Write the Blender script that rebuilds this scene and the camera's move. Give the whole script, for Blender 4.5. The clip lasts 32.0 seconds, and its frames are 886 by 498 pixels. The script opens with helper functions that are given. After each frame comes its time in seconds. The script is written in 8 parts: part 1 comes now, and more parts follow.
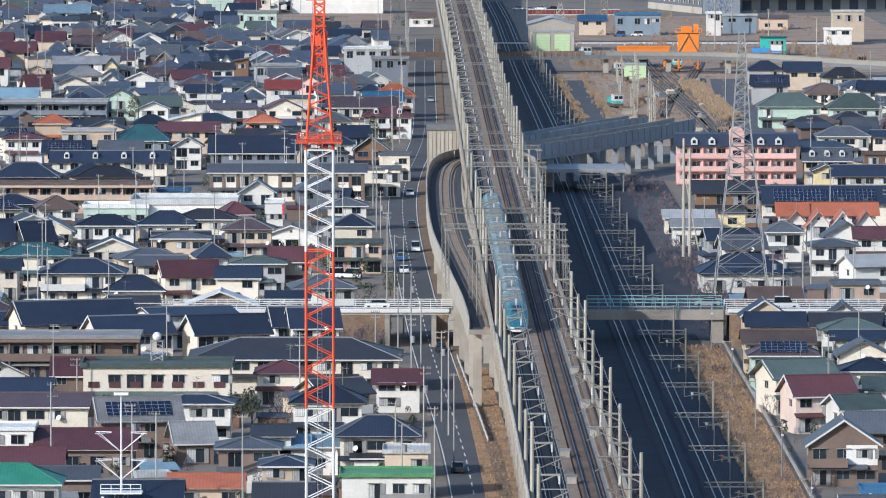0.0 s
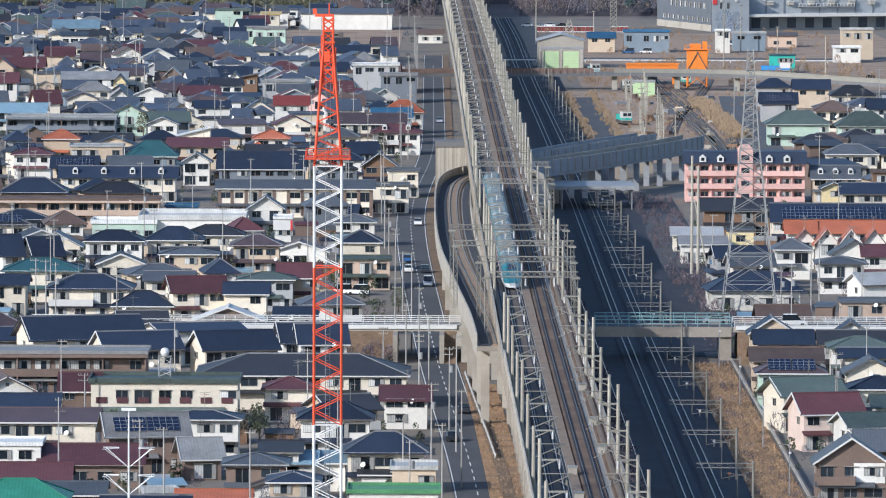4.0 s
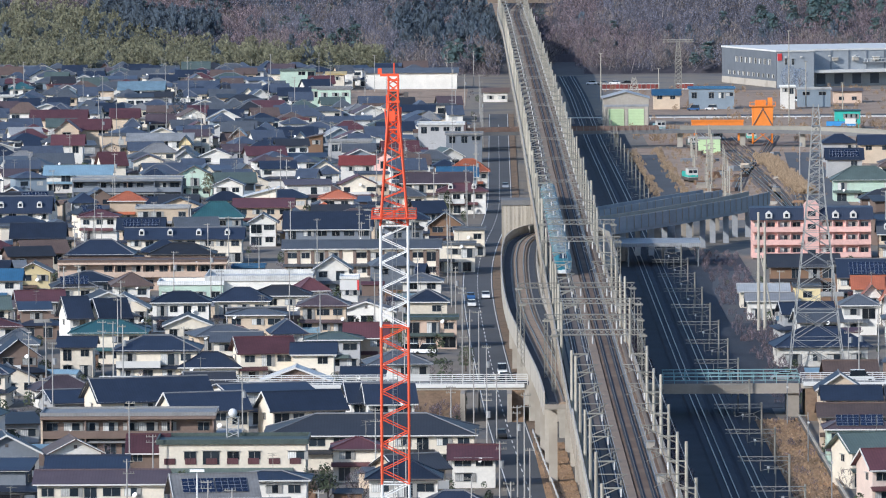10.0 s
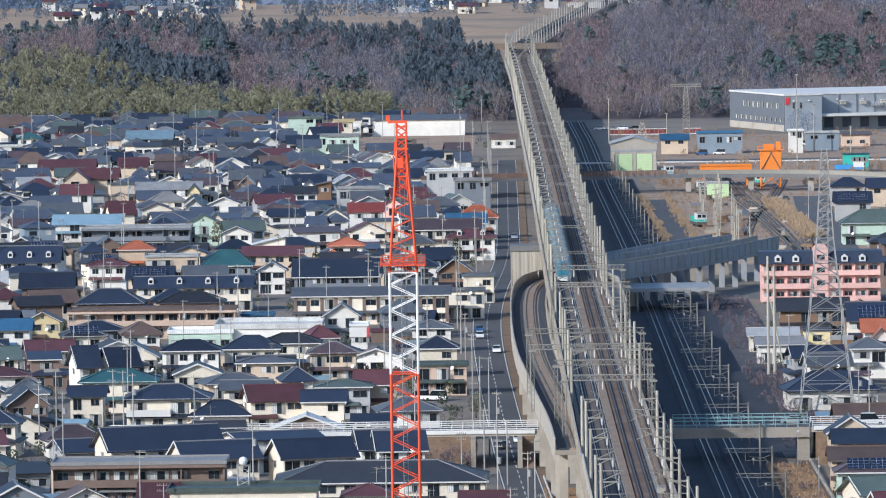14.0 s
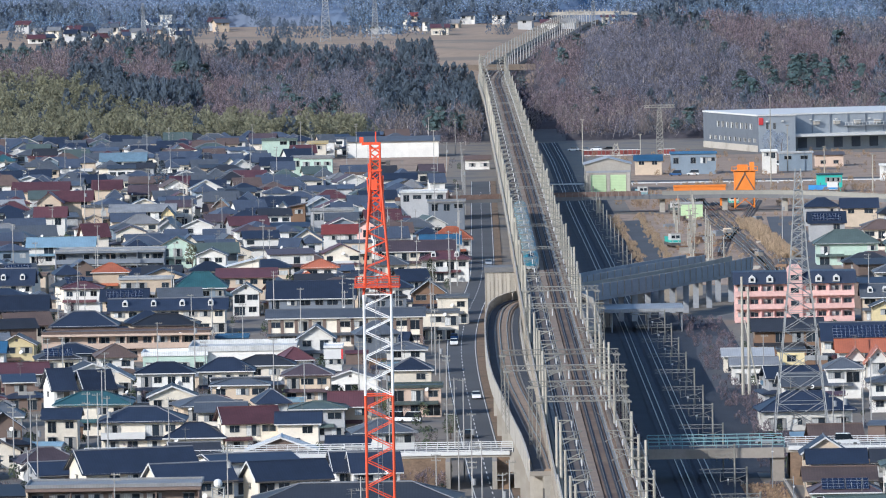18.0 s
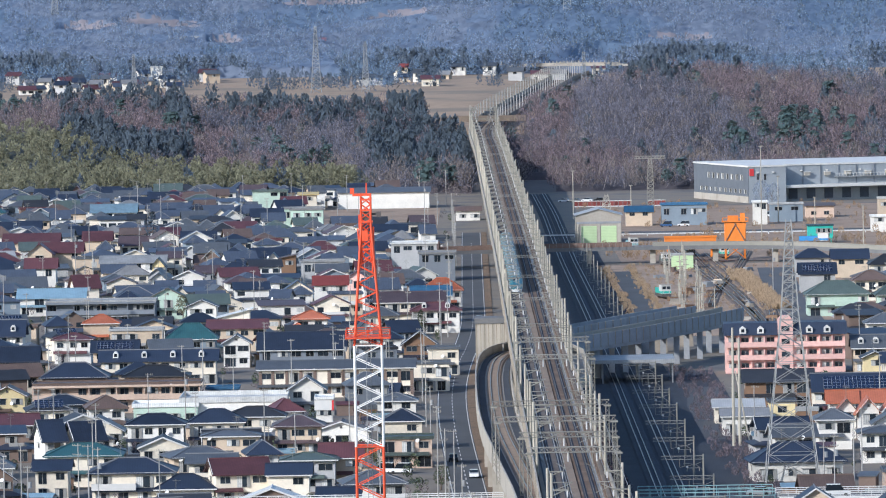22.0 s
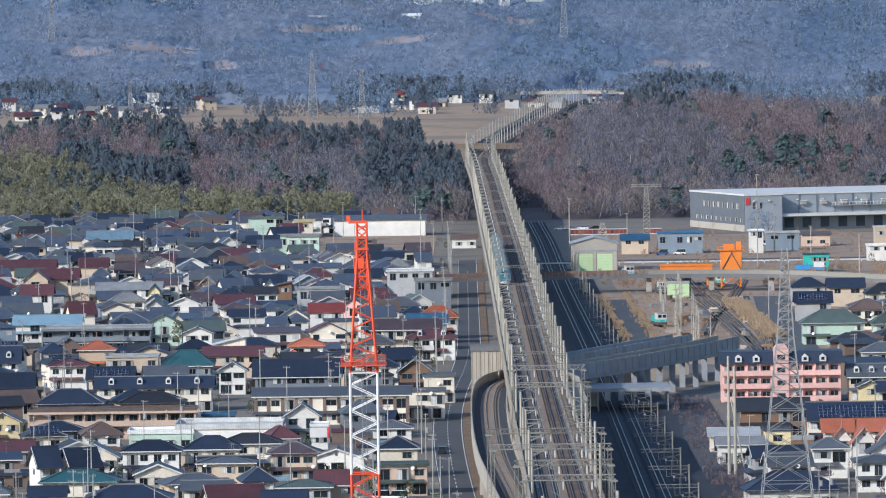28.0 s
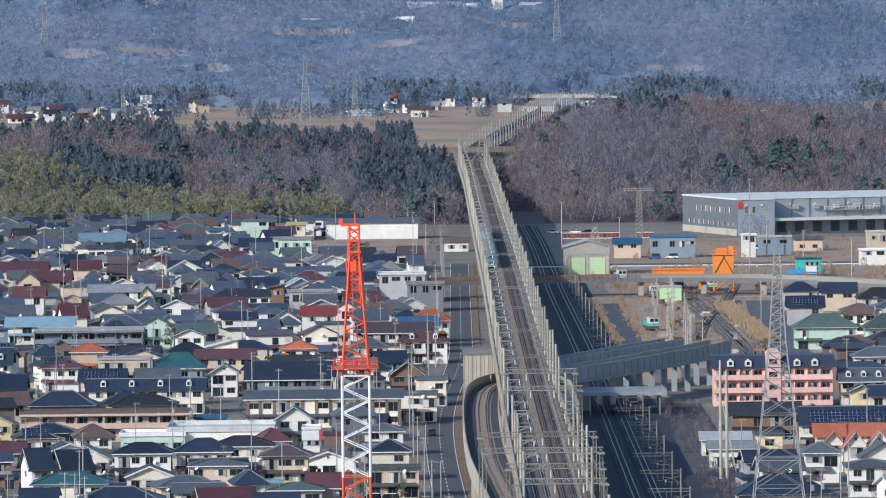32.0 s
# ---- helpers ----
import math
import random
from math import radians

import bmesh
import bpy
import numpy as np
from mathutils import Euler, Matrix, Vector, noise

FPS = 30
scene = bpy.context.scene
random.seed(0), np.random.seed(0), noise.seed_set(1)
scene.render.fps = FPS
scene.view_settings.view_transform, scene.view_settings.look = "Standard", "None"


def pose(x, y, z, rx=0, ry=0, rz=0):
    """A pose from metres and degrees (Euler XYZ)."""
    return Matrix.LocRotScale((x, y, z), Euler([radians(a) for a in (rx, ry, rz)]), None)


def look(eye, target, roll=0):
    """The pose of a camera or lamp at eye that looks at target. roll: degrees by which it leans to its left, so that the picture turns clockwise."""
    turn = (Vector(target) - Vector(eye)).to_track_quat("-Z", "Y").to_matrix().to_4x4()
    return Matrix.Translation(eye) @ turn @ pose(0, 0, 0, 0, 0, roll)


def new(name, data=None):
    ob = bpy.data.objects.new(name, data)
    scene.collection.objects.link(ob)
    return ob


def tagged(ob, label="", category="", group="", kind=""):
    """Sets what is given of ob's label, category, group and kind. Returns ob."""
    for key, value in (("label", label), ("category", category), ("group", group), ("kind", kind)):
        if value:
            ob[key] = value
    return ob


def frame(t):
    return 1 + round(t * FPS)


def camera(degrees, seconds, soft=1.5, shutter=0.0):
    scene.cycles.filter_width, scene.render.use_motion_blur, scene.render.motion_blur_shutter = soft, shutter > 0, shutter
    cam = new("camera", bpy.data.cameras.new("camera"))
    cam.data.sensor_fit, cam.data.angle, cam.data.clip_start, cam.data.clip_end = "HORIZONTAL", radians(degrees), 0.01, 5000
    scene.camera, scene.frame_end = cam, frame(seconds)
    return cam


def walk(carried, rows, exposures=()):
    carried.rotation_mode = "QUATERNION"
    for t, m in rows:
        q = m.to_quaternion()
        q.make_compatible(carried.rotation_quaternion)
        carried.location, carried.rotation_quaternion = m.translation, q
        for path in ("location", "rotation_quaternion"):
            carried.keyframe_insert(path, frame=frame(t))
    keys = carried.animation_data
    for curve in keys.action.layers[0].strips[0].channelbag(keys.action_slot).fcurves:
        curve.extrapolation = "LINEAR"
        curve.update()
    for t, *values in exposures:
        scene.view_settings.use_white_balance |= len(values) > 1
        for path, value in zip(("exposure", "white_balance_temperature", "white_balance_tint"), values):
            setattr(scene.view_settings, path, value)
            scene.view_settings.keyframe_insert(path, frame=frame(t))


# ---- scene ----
cam = camera(7.177, 32.0, soft=1.1)
EYE = (0.0, 0.0, 99.0)  # observation floor of a tall building; the camera only turns
# seconds, yaw, pitch, roll in degrees
TURNS = [
    (0.0, 0.0000, -4.0840, 0.0000),
    (0.5, 0.0001, -4.0494, 0.0580),
    (1.0, -0.0115, -4.0041, 0.0746),
    (1.5, -0.0104, -3.9699, 0.0999),
    (2.0, -0.0237, -3.9442, 0.1531),
    (2.5, -0.0240, -3.9490, 0.1907),
    (3.0, -0.0133, -3.9461, 0.1980),
    (3.5, 0.0177, -3.9584, 0.2033),
    (5.5, 0.2649, -3.8381, 0.0159),
    (6.0, 0.3223, -3.7853, -0.0641),
    (6.5, 0.4115, -3.7489, -0.1171),
    (7.0, 0.4798, -3.7109, -0.1657),
    (7.5, 0.5117, -3.7129, -0.1761),
    (8.0, 0.5579, -3.6883, -0.2138),
    (8.5, 0.5744, -3.6593, -0.2413),
    (9.0, 0.5854, -3.5988, -0.2445),
    (9.5, 0.5963, -3.5348, -0.2721),
    (10.0, 0.6075, -3.4721, -0.3455),
    (10.5, 0.6107, -3.4484, -0.4226),
    (11.0, 0.6298, -3.4273, -0.4723),
    (11.5, 0.6438, -3.4062, -0.5077),
    (12.0, 0.6553, -3.3642, -0.5829),
    (12.5, 0.6855, -3.2788, -0.6004),
    (13.0, 0.7106, -3.1973, -0.6873),
    (13.5, 0.7100, -3.1537, -0.7139),
    (14.0, 0.6780, -3.0942, -0.7939),
    (14.5, 0.6613, -3.0411, -0.8163),
    (16.5, 0.6015, -2.9058, -0.9319),
    (17.0, 0.5476, -2.8963, -0.9335),
    (17.5, 0.4952, -2.9087, -0.9603),
    (18.0, 0.4647, -2.9230, -0.9625),
    (18.5, 0.4502, -2.9064, -0.9983),
    (19.0, 0.4479, -2.8629, -0.9938),
    (19.5, 0.4416, -2.8023, -0.9968),
    (20.0, 0.4195, -2.7505, -1.0177),
    (20.5, 0.4038, -2.7063, -0.9860),
    (21.0, 0.3997, -2.6585, -0.9771),
    (21.5, 0.3976, -2.5920, -0.9806),
    (22.0, 0.3817, -2.5097, -0.9871),
    (22.5, 0.3856, -2.4304, -0.9990),
    (23.0, 0.3786, -2.3700, -1.0030),
    (23.5, 0.3497, -2.3295, -1.0382),
    (24.0, 0.3367, -2.3131, -0.9989),
    (24.5, 0.3156, -2.2838, -1.0269),
    (25.0, 0.3188, -2.2676, -1.0289),
    (25.5, 0.3341, -2.2525, -0.9829),
    (27.5, 0.3299, -2.3103, -0.8358),
    (28.0, 0.3459, -2.2863, -0.8003),
    (28.5, 0.3770, -2.2461, -0.7747),
    (29.0, 0.3830, -2.2240, -0.7266),
    (29.5, 0.3614, -2.2413, -0.7420),
    (30.0, 0.3404, -2.2742, -0.6978),
    (30.5, 0.3255, -2.2814, -0.6514),
    (31.0, 0.3129, -2.2923, -0.6126),
    (31.5, 0.3045, -2.2778, -0.6200),
    (32.0, 0.2837, -2.2604, -0.6165),
]
walk(cam, [(t, pose(*EYE, 90 + pitch, 0, yaw) @ pose(0, 0, 0, 0, 0, roll)) for t, yaw, pitch, roll in TURNS],
     exposures=[(0.0, 0.01, 5400, 12), (14.0, 0.02, 5360, 12), (17.0, 0.05, 5340, 12), (22.4, 0.06, 5340, 12), (23.8, -0.07, 5380, 12), (32.0, -0.08, 5380, 12)])

# ---- daylight: low winter sun from behind and to the left ----
SUN_TO = Vector((-1.50, -1.40, 1.0)).normalized()
world = bpy.data.worlds.new("sky")
scene.world = world
world.use_nodes = True
_n = world.node_tree.nodes
_sky = _n.new("ShaderNodeTexSky")
_sky.sky_type, _sky.sun_disc = "NISHITA", False
_sky.sun_elevation = math.asin(SUN_TO.z)
_sky.sun_rotation = math.atan2(SUN_TO.x, SUN_TO.y)
_sky.air_density, _sky.dust_density, _sky.ozone_density = 1.3, 1.5, 2.5
world.node_tree.links.new(_sky.outputs[0], _n["Background"].inputs[0])
_n["Background"].inputs[1].default_value = 0.15
sun = new("sun", bpy.data.lights.new("sun", "SUN"))
sun.data.energy, sun.data.angle, sun.data.color = 4.2, radians(0.55), (1.0, 0.88, 0.70)
sun.matrix_basis = look(SUN_TO * 300, (0, 0, 0))

# ---- materials ----
MATS = {}


def mat(name, col, rough=0.7, metal=0.0, var=0.25, scale=0.6, fine=6.0, bump=0.0, spec=0.5, rand=0.12,
        bands=None, islands=False, emit=0.0, stain=None, leafy=False, thin=0.0, glow_share=0.42):
    """A surface with grain at two sizes. bands: (axis, metres, depth, darker) for ribs; stain: a second colour in patches."""
    m = bpy.data.materials.new(name)
    m.use_nodes = True
    nt = m.node_tree
    nd, lk = nt.nodes, nt.links
    bs = nd["Principled BSDF"]
    co = nd.new("ShaderNodeTexCoord")
    info = nd.new("ShaderNodeObjectInfo")
    geo = nd.new("ShaderNodeNewGeometry")
    rnd = geo.outputs["Random Per Island"] if islands else info.outputs["Random"]
    # each object samples its own stretch of the noise
    off = nd.new("ShaderNodeVectorMath")
    off.operation = "SCALE"
    off.inputs[0].default_value = (37.0, 53.0, 11.0)
    lk.new(info.outputs["Random"], off.inputs["Scale"])
    add = nd.new("ShaderNodeVectorMath")
    lk.new(co.outputs["Object"], add.inputs[0])
    lk.new(off.outputs[0], add.inputs[1])
    big, small = nd.new("ShaderNodeTexNoise"), nd.new("ShaderNodeTexNoise")
    for k, sc, dt in ((big, scale, 3.0), (small, fine, 2.0)):
        k.inputs["Scale"].default_value, k.inputs["Detail"].default_value = sc, dt
        lk.new(add.outputs[0], k.inputs["Vector"])

    def val(op, a, b):
        x = nd.new("ShaderNodeMath")
        x.operation = op
        for i, s in enumerate((a, b)):
            if isinstance(s, (int, float)):
                x.inputs[i].default_value = s
            else:
                lk.new(s, x.inputs[i])
        return x.outputs[0]

    f = val("ADD", val("MULTIPLY", val("SUBTRACT", big.outputs[0], 0.5), 2.2 * var), val("MULTIPLY", val("SUBTRACT", small.outputs[0], 0.5), 1.5 * var))
    f = val("ADD", f, val("MULTIPLY", val("SUBTRACT", rnd, 0.5), 2 * rand))
    f = val("ADD", f, 1.0)
    height = val("MULTIPLY", small.outputs[0], 1.0)
    if bands:
        axis, metres, depth, darker = bands
        sep = nd.new("ShaderNodeSeparateXYZ")
        lk.new(co.outputs["Object"], sep.inputs[0])
        w = val("SINE", val("MULTIPLY", sep.outputs["XYZ".index(axis)], 2 * math.pi / metres), 0.0)
        w = val("POWER", val("ABSOLUTE", val("MULTIPLY", val("ADD", w, 1.0), 0.5), 0.0), 3.0)
        f = val("MULTIPLY", f, val("SUBTRACT", 1.0, val("MULTIPLY", w, darker)))
        height = val("ADD", height, val("MULTIPLY", w, -depth))
    mix = nd.new("ShaderNodeMix")
    mix.data_type, mix.blend_type = "RGBA", "MULTIPLY"
    mix.inputs[0].default_value = 1.0
    mix.inputs[6].default_value = (*col, 1)
    comb = nd.new("ShaderNodeCombineXYZ")
    for i in range(3):
        lk.new(f, comb.inputs[i])
    lk.new(comb.outputs[0], mix.inputs[7])
    out = mix.outputs[2]
    if stain:
        ramp = nd.new("ShaderNodeMapRange")
        ramp.inputs[1].default_value, ramp.inputs[2].default_value = 0.5, 0.66
        lk.new(big.outputs[0], ramp.inputs[0])
        m2 = nd.new("ShaderNodeMix")
        m2.data_type = "RGBA"
        lk.new(ramp.outputs[0], m2.inputs[0])
        lk.new(out, m2.inputs[6])
        m2.inputs[7].default_value = (*stain, 1)
        out = m2.outputs[2]
    lk.new(out, bs.inputs["Base Color"])
    bs.inputs["Roughness"].default_value, bs.inputs["Metallic"].default_value = rough, metal
    bs.inputs["Specular IOR Level"].default_value = spec
    if bump:
        bp = nd.new("ShaderNodeBump")
        bp.inputs["Strength"].default_value, bp.inputs["Distance"].default_value = 0.6, bump
        lk.new(height, bp.inputs["Height"])
        lk.new(bp.outputs[0], bs.inputs["Normal"])
    if leafy:
        # shading normals bent up and sunward, so crowns shade evenly without dark specks
        lean = nd.new("ShaderNodeVectorMath")
        lean.operation = "MULTIPLY_ADD"
        lk.new(geo.outputs["Normal"], lean.inputs[0])
        lean.inputs[1].default_value = (0.28, 0.28, 0.28)
        lean.inputs[2].default_value = (-0.25, -0.35, 0.75)
        nrm = nd.new("ShaderNodeVectorMath")
        nrm.operation = "NORMALIZE"
        lk.new(lean.outputs[0], nrm.inputs[0])
        lk.new(nrm.outputs[0], bs.inputs["Normal"])
    if emit:
        bs.inputs["Emission Color"].default_value, bs.inputs["Emission Strength"].default_value = (*col, 1), emit
    if thin:
        # twigs and needles let part of the light straight through
        clear, blend = nd.new("ShaderNodeBsdfTransparent"), nd.new("ShaderNodeMixShader")
        blend.inputs[0].default_value = thin
        glow, both = nd.new("ShaderNodeBsdfTranslucent"), nd.new("ShaderNodeMixShader")
        lk.new(out, glow.inputs["Color"])
        both.inputs[0].default_value = glow_share
        lk.new(bs.outputs[0], both.inputs[1])
        lk.new(glow.outputs[0], both.inputs[2])
        lk.new(both.outputs[0], blend.inputs[1])
        lk.new(clear.outputs[0], blend.inputs[2])
        lk.new(blend.outputs[0], nd["Material Output"].inputs["Surface"])
    MATS[name] = m
    return m


# walls
for _k, _c in dict(cream=(0.74, 0.67, 0.55), white=(0.71, 0.685, 0.63), beige=(0.58, 0.47, 0.35), grey=(0.42, 0.42, 0.42), brown=(0.19, 0.14, 0.115),
                   pink=(0.78, 0.49, 0.43), peach=(0.54, 0.41, 0.32), mint=(0.50, 0.62, 0.52), yellow=(0.66, 0.55, 0.31), slate=(0.17, 0.19, 0.22),
                   wood=(0.20, 0.125, 0.08), bluegrey=(0.24, 0.29, 0.34), blush=(0.62, 0.50, 0.43), store=(0.30, 0.325, 0.35), storedark=(0.150, 0.168, 0.195)).items():
    mat("wall_" + _k, _c, 0.85, var=0.17, scale=0.30, fine=2.5, bump=0.004, rand=0.14, spec=0.3)
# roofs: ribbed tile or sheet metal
# steel: a blue-grey with distance haze in it, meant for far roofs
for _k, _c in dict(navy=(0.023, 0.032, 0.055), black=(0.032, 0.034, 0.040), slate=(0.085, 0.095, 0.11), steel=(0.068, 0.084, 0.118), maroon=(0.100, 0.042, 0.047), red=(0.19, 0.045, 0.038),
                   orange=(0.38, 0.12, 0.06), green=(0.085, 0.112, 0.102), teal=(0.028, 0.080, 0.092), blue=(0.045, 0.13, 0.24), brown=(0.12, 0.085, 0.07),
                   grey=(0.20, 0.20, 0.20), silver=(0.33, 0.335, 0.335), white=(0.58, 0.58, 0.56), sky=(0.20, 0.30, 0.37), purple=(0.085, 0.062, 0.068), yellow=(0.55, 0.40, 0.15), mint=(0.45, 0.6, 0.5), grass=(0.10, 0.27, 0.12), jade=(0.05, 0.23, 0.155)).items():
    mat("roof_" + _k, _c, 0.5, var=0.30, scale=0.4, fine=2.2, bump=0.02, rand=0.30, bands=("X", 0.45, 0.8, 0.12), spec=0.4)
mat("ridge_tile", (0.17, 0.175, 0.185), 0.6, var=0.2, fine=4.0)
mat("trim_white", (0.62, 0.61, 0.58), 0.6, var=0.08, rand=0.06)
mat("trim_dark", (0.10, 0.09, 0.085), 0.6, var=0.1)
mat("frame_metal", (0.35, 0.34, 0.32), 0.45, 0.3, var=0.1)
mat("glass", (0.022, 0.030, 0.040), 0.08, var=0.3, rand=0.6, spec=0.6)
mat("curtain", (0.50, 0.50, 0.48), 0.35, var=0.35, rand=0.45, scale=1.5, bands=("X", 0.35, 0.2, 0.35))
mat("solar", (0.012, 0.020, 0.048), 0.15, var=0.1, spec=0.6)
mat("concrete", (0.33, 0.295, 0.25), 0.85, var=0.18, scale=0.12, fine=2.0, bump=0.008, rand=0.10, stain=(0.25, 0.225, 0.19))
mat("concrete_dark", (0.34, 0.355, 0.38), 0.85, var=0.22, scale=0.12, fine=2.0, bump=0.008, rand=0.10, stain=(0.25, 0.26, 0.27))
mat("concrete_light", (0.42, 0.385, 0.33), 0.8, var=0.2, scale=0.15, fine=1.6, bump=0.005, rand=0.10, stain=(0.34, 0.305, 0.255))
mat("concrete_panel", (0.46, 0.42, 0.35), 0.85, var=0.2, scale=0.2, fine=3.0, bump=0.01, bands=("X", 2.0, 0.6, 0.25))
mat("asphalt", (0.085, 0.088, 0.095), 0.9, var=0.22, scale=0.06, fine=1.5, bump=0.004)
mat("paint_line", (0.62, 0.61, 0.58), 0.7, var=0.3, scale=1.2)
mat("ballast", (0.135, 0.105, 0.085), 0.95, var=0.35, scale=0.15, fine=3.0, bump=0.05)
# near-black and bluish: shade beside the viaduct is put into this colour
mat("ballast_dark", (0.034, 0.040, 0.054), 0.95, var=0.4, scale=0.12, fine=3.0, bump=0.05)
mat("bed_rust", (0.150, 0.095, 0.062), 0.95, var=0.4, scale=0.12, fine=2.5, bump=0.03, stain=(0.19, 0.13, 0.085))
mat("slab", (0.19, 0.15, 0.115), 0.9, var=0.25, scale=0.2, fine=2.0, bump=0.01)
mat("bed_tan", (0.30, 0.22, 0.155), 0.95, var=0.35, scale=0.1, fine=1.5, bump=0.02, stain=(0.22, 0.165, 0.12))
mat("rail", (0.30, 0.29, 0.28), 0.3, 0.9, var=0.1)
mat("rail_worn", (0.20, 0.17, 0.15), 0.55, 0.6, var=0.15)
mat("soil", (0.20, 0.17, 0.135), 0.95, var=0.3, scale=0.05, fine=0.8, bump=0.03, stain=(0.13, 0.125, 0.12))
mat("drygrass", (0.40, 0.240, 0.120), 0.95, var=0.4, scale=0.12, fine=1.8, bump=0.15, stain=(0.24, 0.15, 0.085))
mat("bank_brown", (0.22, 0.145, 0.088), 0.95, var=0.45, scale=0.25, fine=2.0, bump=0.2, stain=(0.13, 0.095, 0.06))
mat("tuft", (0.36, 0.245, 0.145), 0.9, var=0.3, islands=True, rand=0.3, leafy=True, thin=0.25, glow_share=0.2)
mat("drystraw", (0.43, 0.315, 0.20), 0.9, var=0.35, islands=True, rand=0.2, leafy=True, thin=0.25, glow_share=0.2)
mat("yard_soil", (0.36, 0.262, 0.185), 0.95, var=0.5, scale=0.06, fine=0.7, bump=0.04, stain=(0.25, 0.175, 0.122))
mat("field", (0.34, 0.245, 0.165), 0.95, var=0.35, scale=0.02, fine=0.2, stain=(0.22, 0.175, 0.13))
# sheets under the ridge trees: shade in the gaps put into dark colours
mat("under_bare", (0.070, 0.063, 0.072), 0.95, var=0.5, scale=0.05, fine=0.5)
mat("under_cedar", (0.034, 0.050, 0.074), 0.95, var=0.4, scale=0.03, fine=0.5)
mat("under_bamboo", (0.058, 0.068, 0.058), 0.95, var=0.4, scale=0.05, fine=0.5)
# far canopy: grey-blue distance haze is part of these base colours
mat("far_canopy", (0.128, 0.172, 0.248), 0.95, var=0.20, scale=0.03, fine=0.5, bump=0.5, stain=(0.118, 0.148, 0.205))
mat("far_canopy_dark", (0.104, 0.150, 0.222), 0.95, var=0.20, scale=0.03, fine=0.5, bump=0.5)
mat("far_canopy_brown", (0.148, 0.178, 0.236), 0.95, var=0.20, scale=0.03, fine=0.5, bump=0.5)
mat("forest_floor", (0.12, 0.105, 0.095), 0.95, var=0.4, scale=0.02, fine=0.3)
mat("galv", (0.275, 0.262, 0.225), 0.5, 0.2, var=0.15, rand=0.2)
mat("pole_concrete", (0.40, 0.37, 0.305), 0.85, var=0.16, rand=0.2)
mat("pole_grey", (0.36, 0.35, 0.33), 0.85, var=0.12, rand=0.15)
mat("steel_grey", (0.27, 0.28, 0.29), 0.55, 0.2, var=0.12)
mat("pylon_steel", (0.34, 0.34, 0.325), 0.5, 0.2, var=0.12)
mat("girder_grey", (0.17, 0.172, 0.175), 0.8, var=0.2, scale=0.2, fine=1.5)
mat("rust", (0.20, 0.135, 0.11), 0.9, var=0.35, scale=0.5, fine=2.0)
mat("mast_red", (0.70, 0.085, 0.025), 0.55, var=0.12, scale=0.4)
mat("mast_white", (0.80, 0.80, 0.78), 0.55, var=0.1, scale=0.4)
mat("bridge_teal", (0.22, 0.36, 0.37), 0.6, var=0.15)
mat("rail_white", (0.62, 0.62, 0.60), 0.6, var=0.1)
mat("orange_paint", (0.80, 0.24, 0.03), 0.5, var=0.12, scale=0.5)
mat("teal_paint", (0.06, 0.46, 0.38), 0.55, var=0.12)
mat("lime_paint", (0.50, 0.64, 0.36), 0.6, var=0.1, bands=("Z", 0.5, 0.3, 0.12))
mat("blue_sheet", (0.04, 0.22, 0.50), 0.6, var=0.2)
mat("red_paint", (0.60, 0.05, 0.05), 0.5, var=0.1)
mat("train_green", (0.03, 0.165, 0.20), 0.35, var=0.06, spec=0.5)
mat("train_roof", (0.185, 0.235, 0.245), 0.6, var=0.3, scale=0.5, fine=1.6, spec=0.3)
mat("train_white", (0.78, 0.80, 0.80), 0.25, var=0.05)
mat("train_pink", (0.75, 0.10, 0.30), 0.3)
mat("car_white", (0.78, 0.78, 0.77), 0.2, var=0.03)
mat("car_dark", (0.03, 0.032, 0.036), 0.2, var=0.03)
mat("car_red", (0.35, 0.03, 0.03), 0.2, var=0.03)
mat("car_blue", (0.05, 0.12, 0.28), 0.2, var=0.03)
mat("car_silver", (0.45, 0.46, 0.47), 0.25, 0.5, var=0.03)
mat("rubber", (0.02, 0.02, 0.02), 0.8)
mat("insulator", (0.58, 0.57, 0.55), 0.3)
# leaves and twigs, by kind of wood; conifers and twigs carry some blue distance haze
mat("conifer", (0.066, 0.090, 0.118), 0.85, islands=True, rand=0.2, var=0.45, scale=0.10, leafy=True, thin=0.15, glow_share=0.15)
mat("pine", (0.075, 0.118, 0.120), 0.85, islands=True, rand=0.25, var=0.25, scale=0.05, leafy=True, thin=0.2, glow_share=0.2)
mat("bamboo", (0.178, 0.178, 0.112), 0.8, islands=True, rand=0.35, var=0.6, scale=0.16, leafy=True, thin=0.2, glow_share=0.2)
mat("twigs", (0.138, 0.136, 0.172), 0.9, islands=True, rand=0.2, var=0.45, scale=0.10, leafy=True, thin=0.35, glow_share=0.2)
mat("twigs_red", (0.172, 0.135, 0.150), 0.9, islands=True, rand=0.2, var=0.45, scale=0.10, leafy=True, thin=0.35, glow_share=0.2)
mat("twigs_tan", (0.195, 0.168, 0.160), 0.9, islands=True, rand=0.2, var=0.45, scale=0.10, leafy=True, thin=0.35, glow_share=0.2)
mat("pale_bark", (0.30, 0.27, 0.26), 0.9, islands=True, rand=0.3)
mat("bark", (0.13, 0.10, 0.08), 0.9)
mat("evergreen", (0.062, 0.078, 0.040), 0.8, islands=True, rand=0.35, leafy=True)
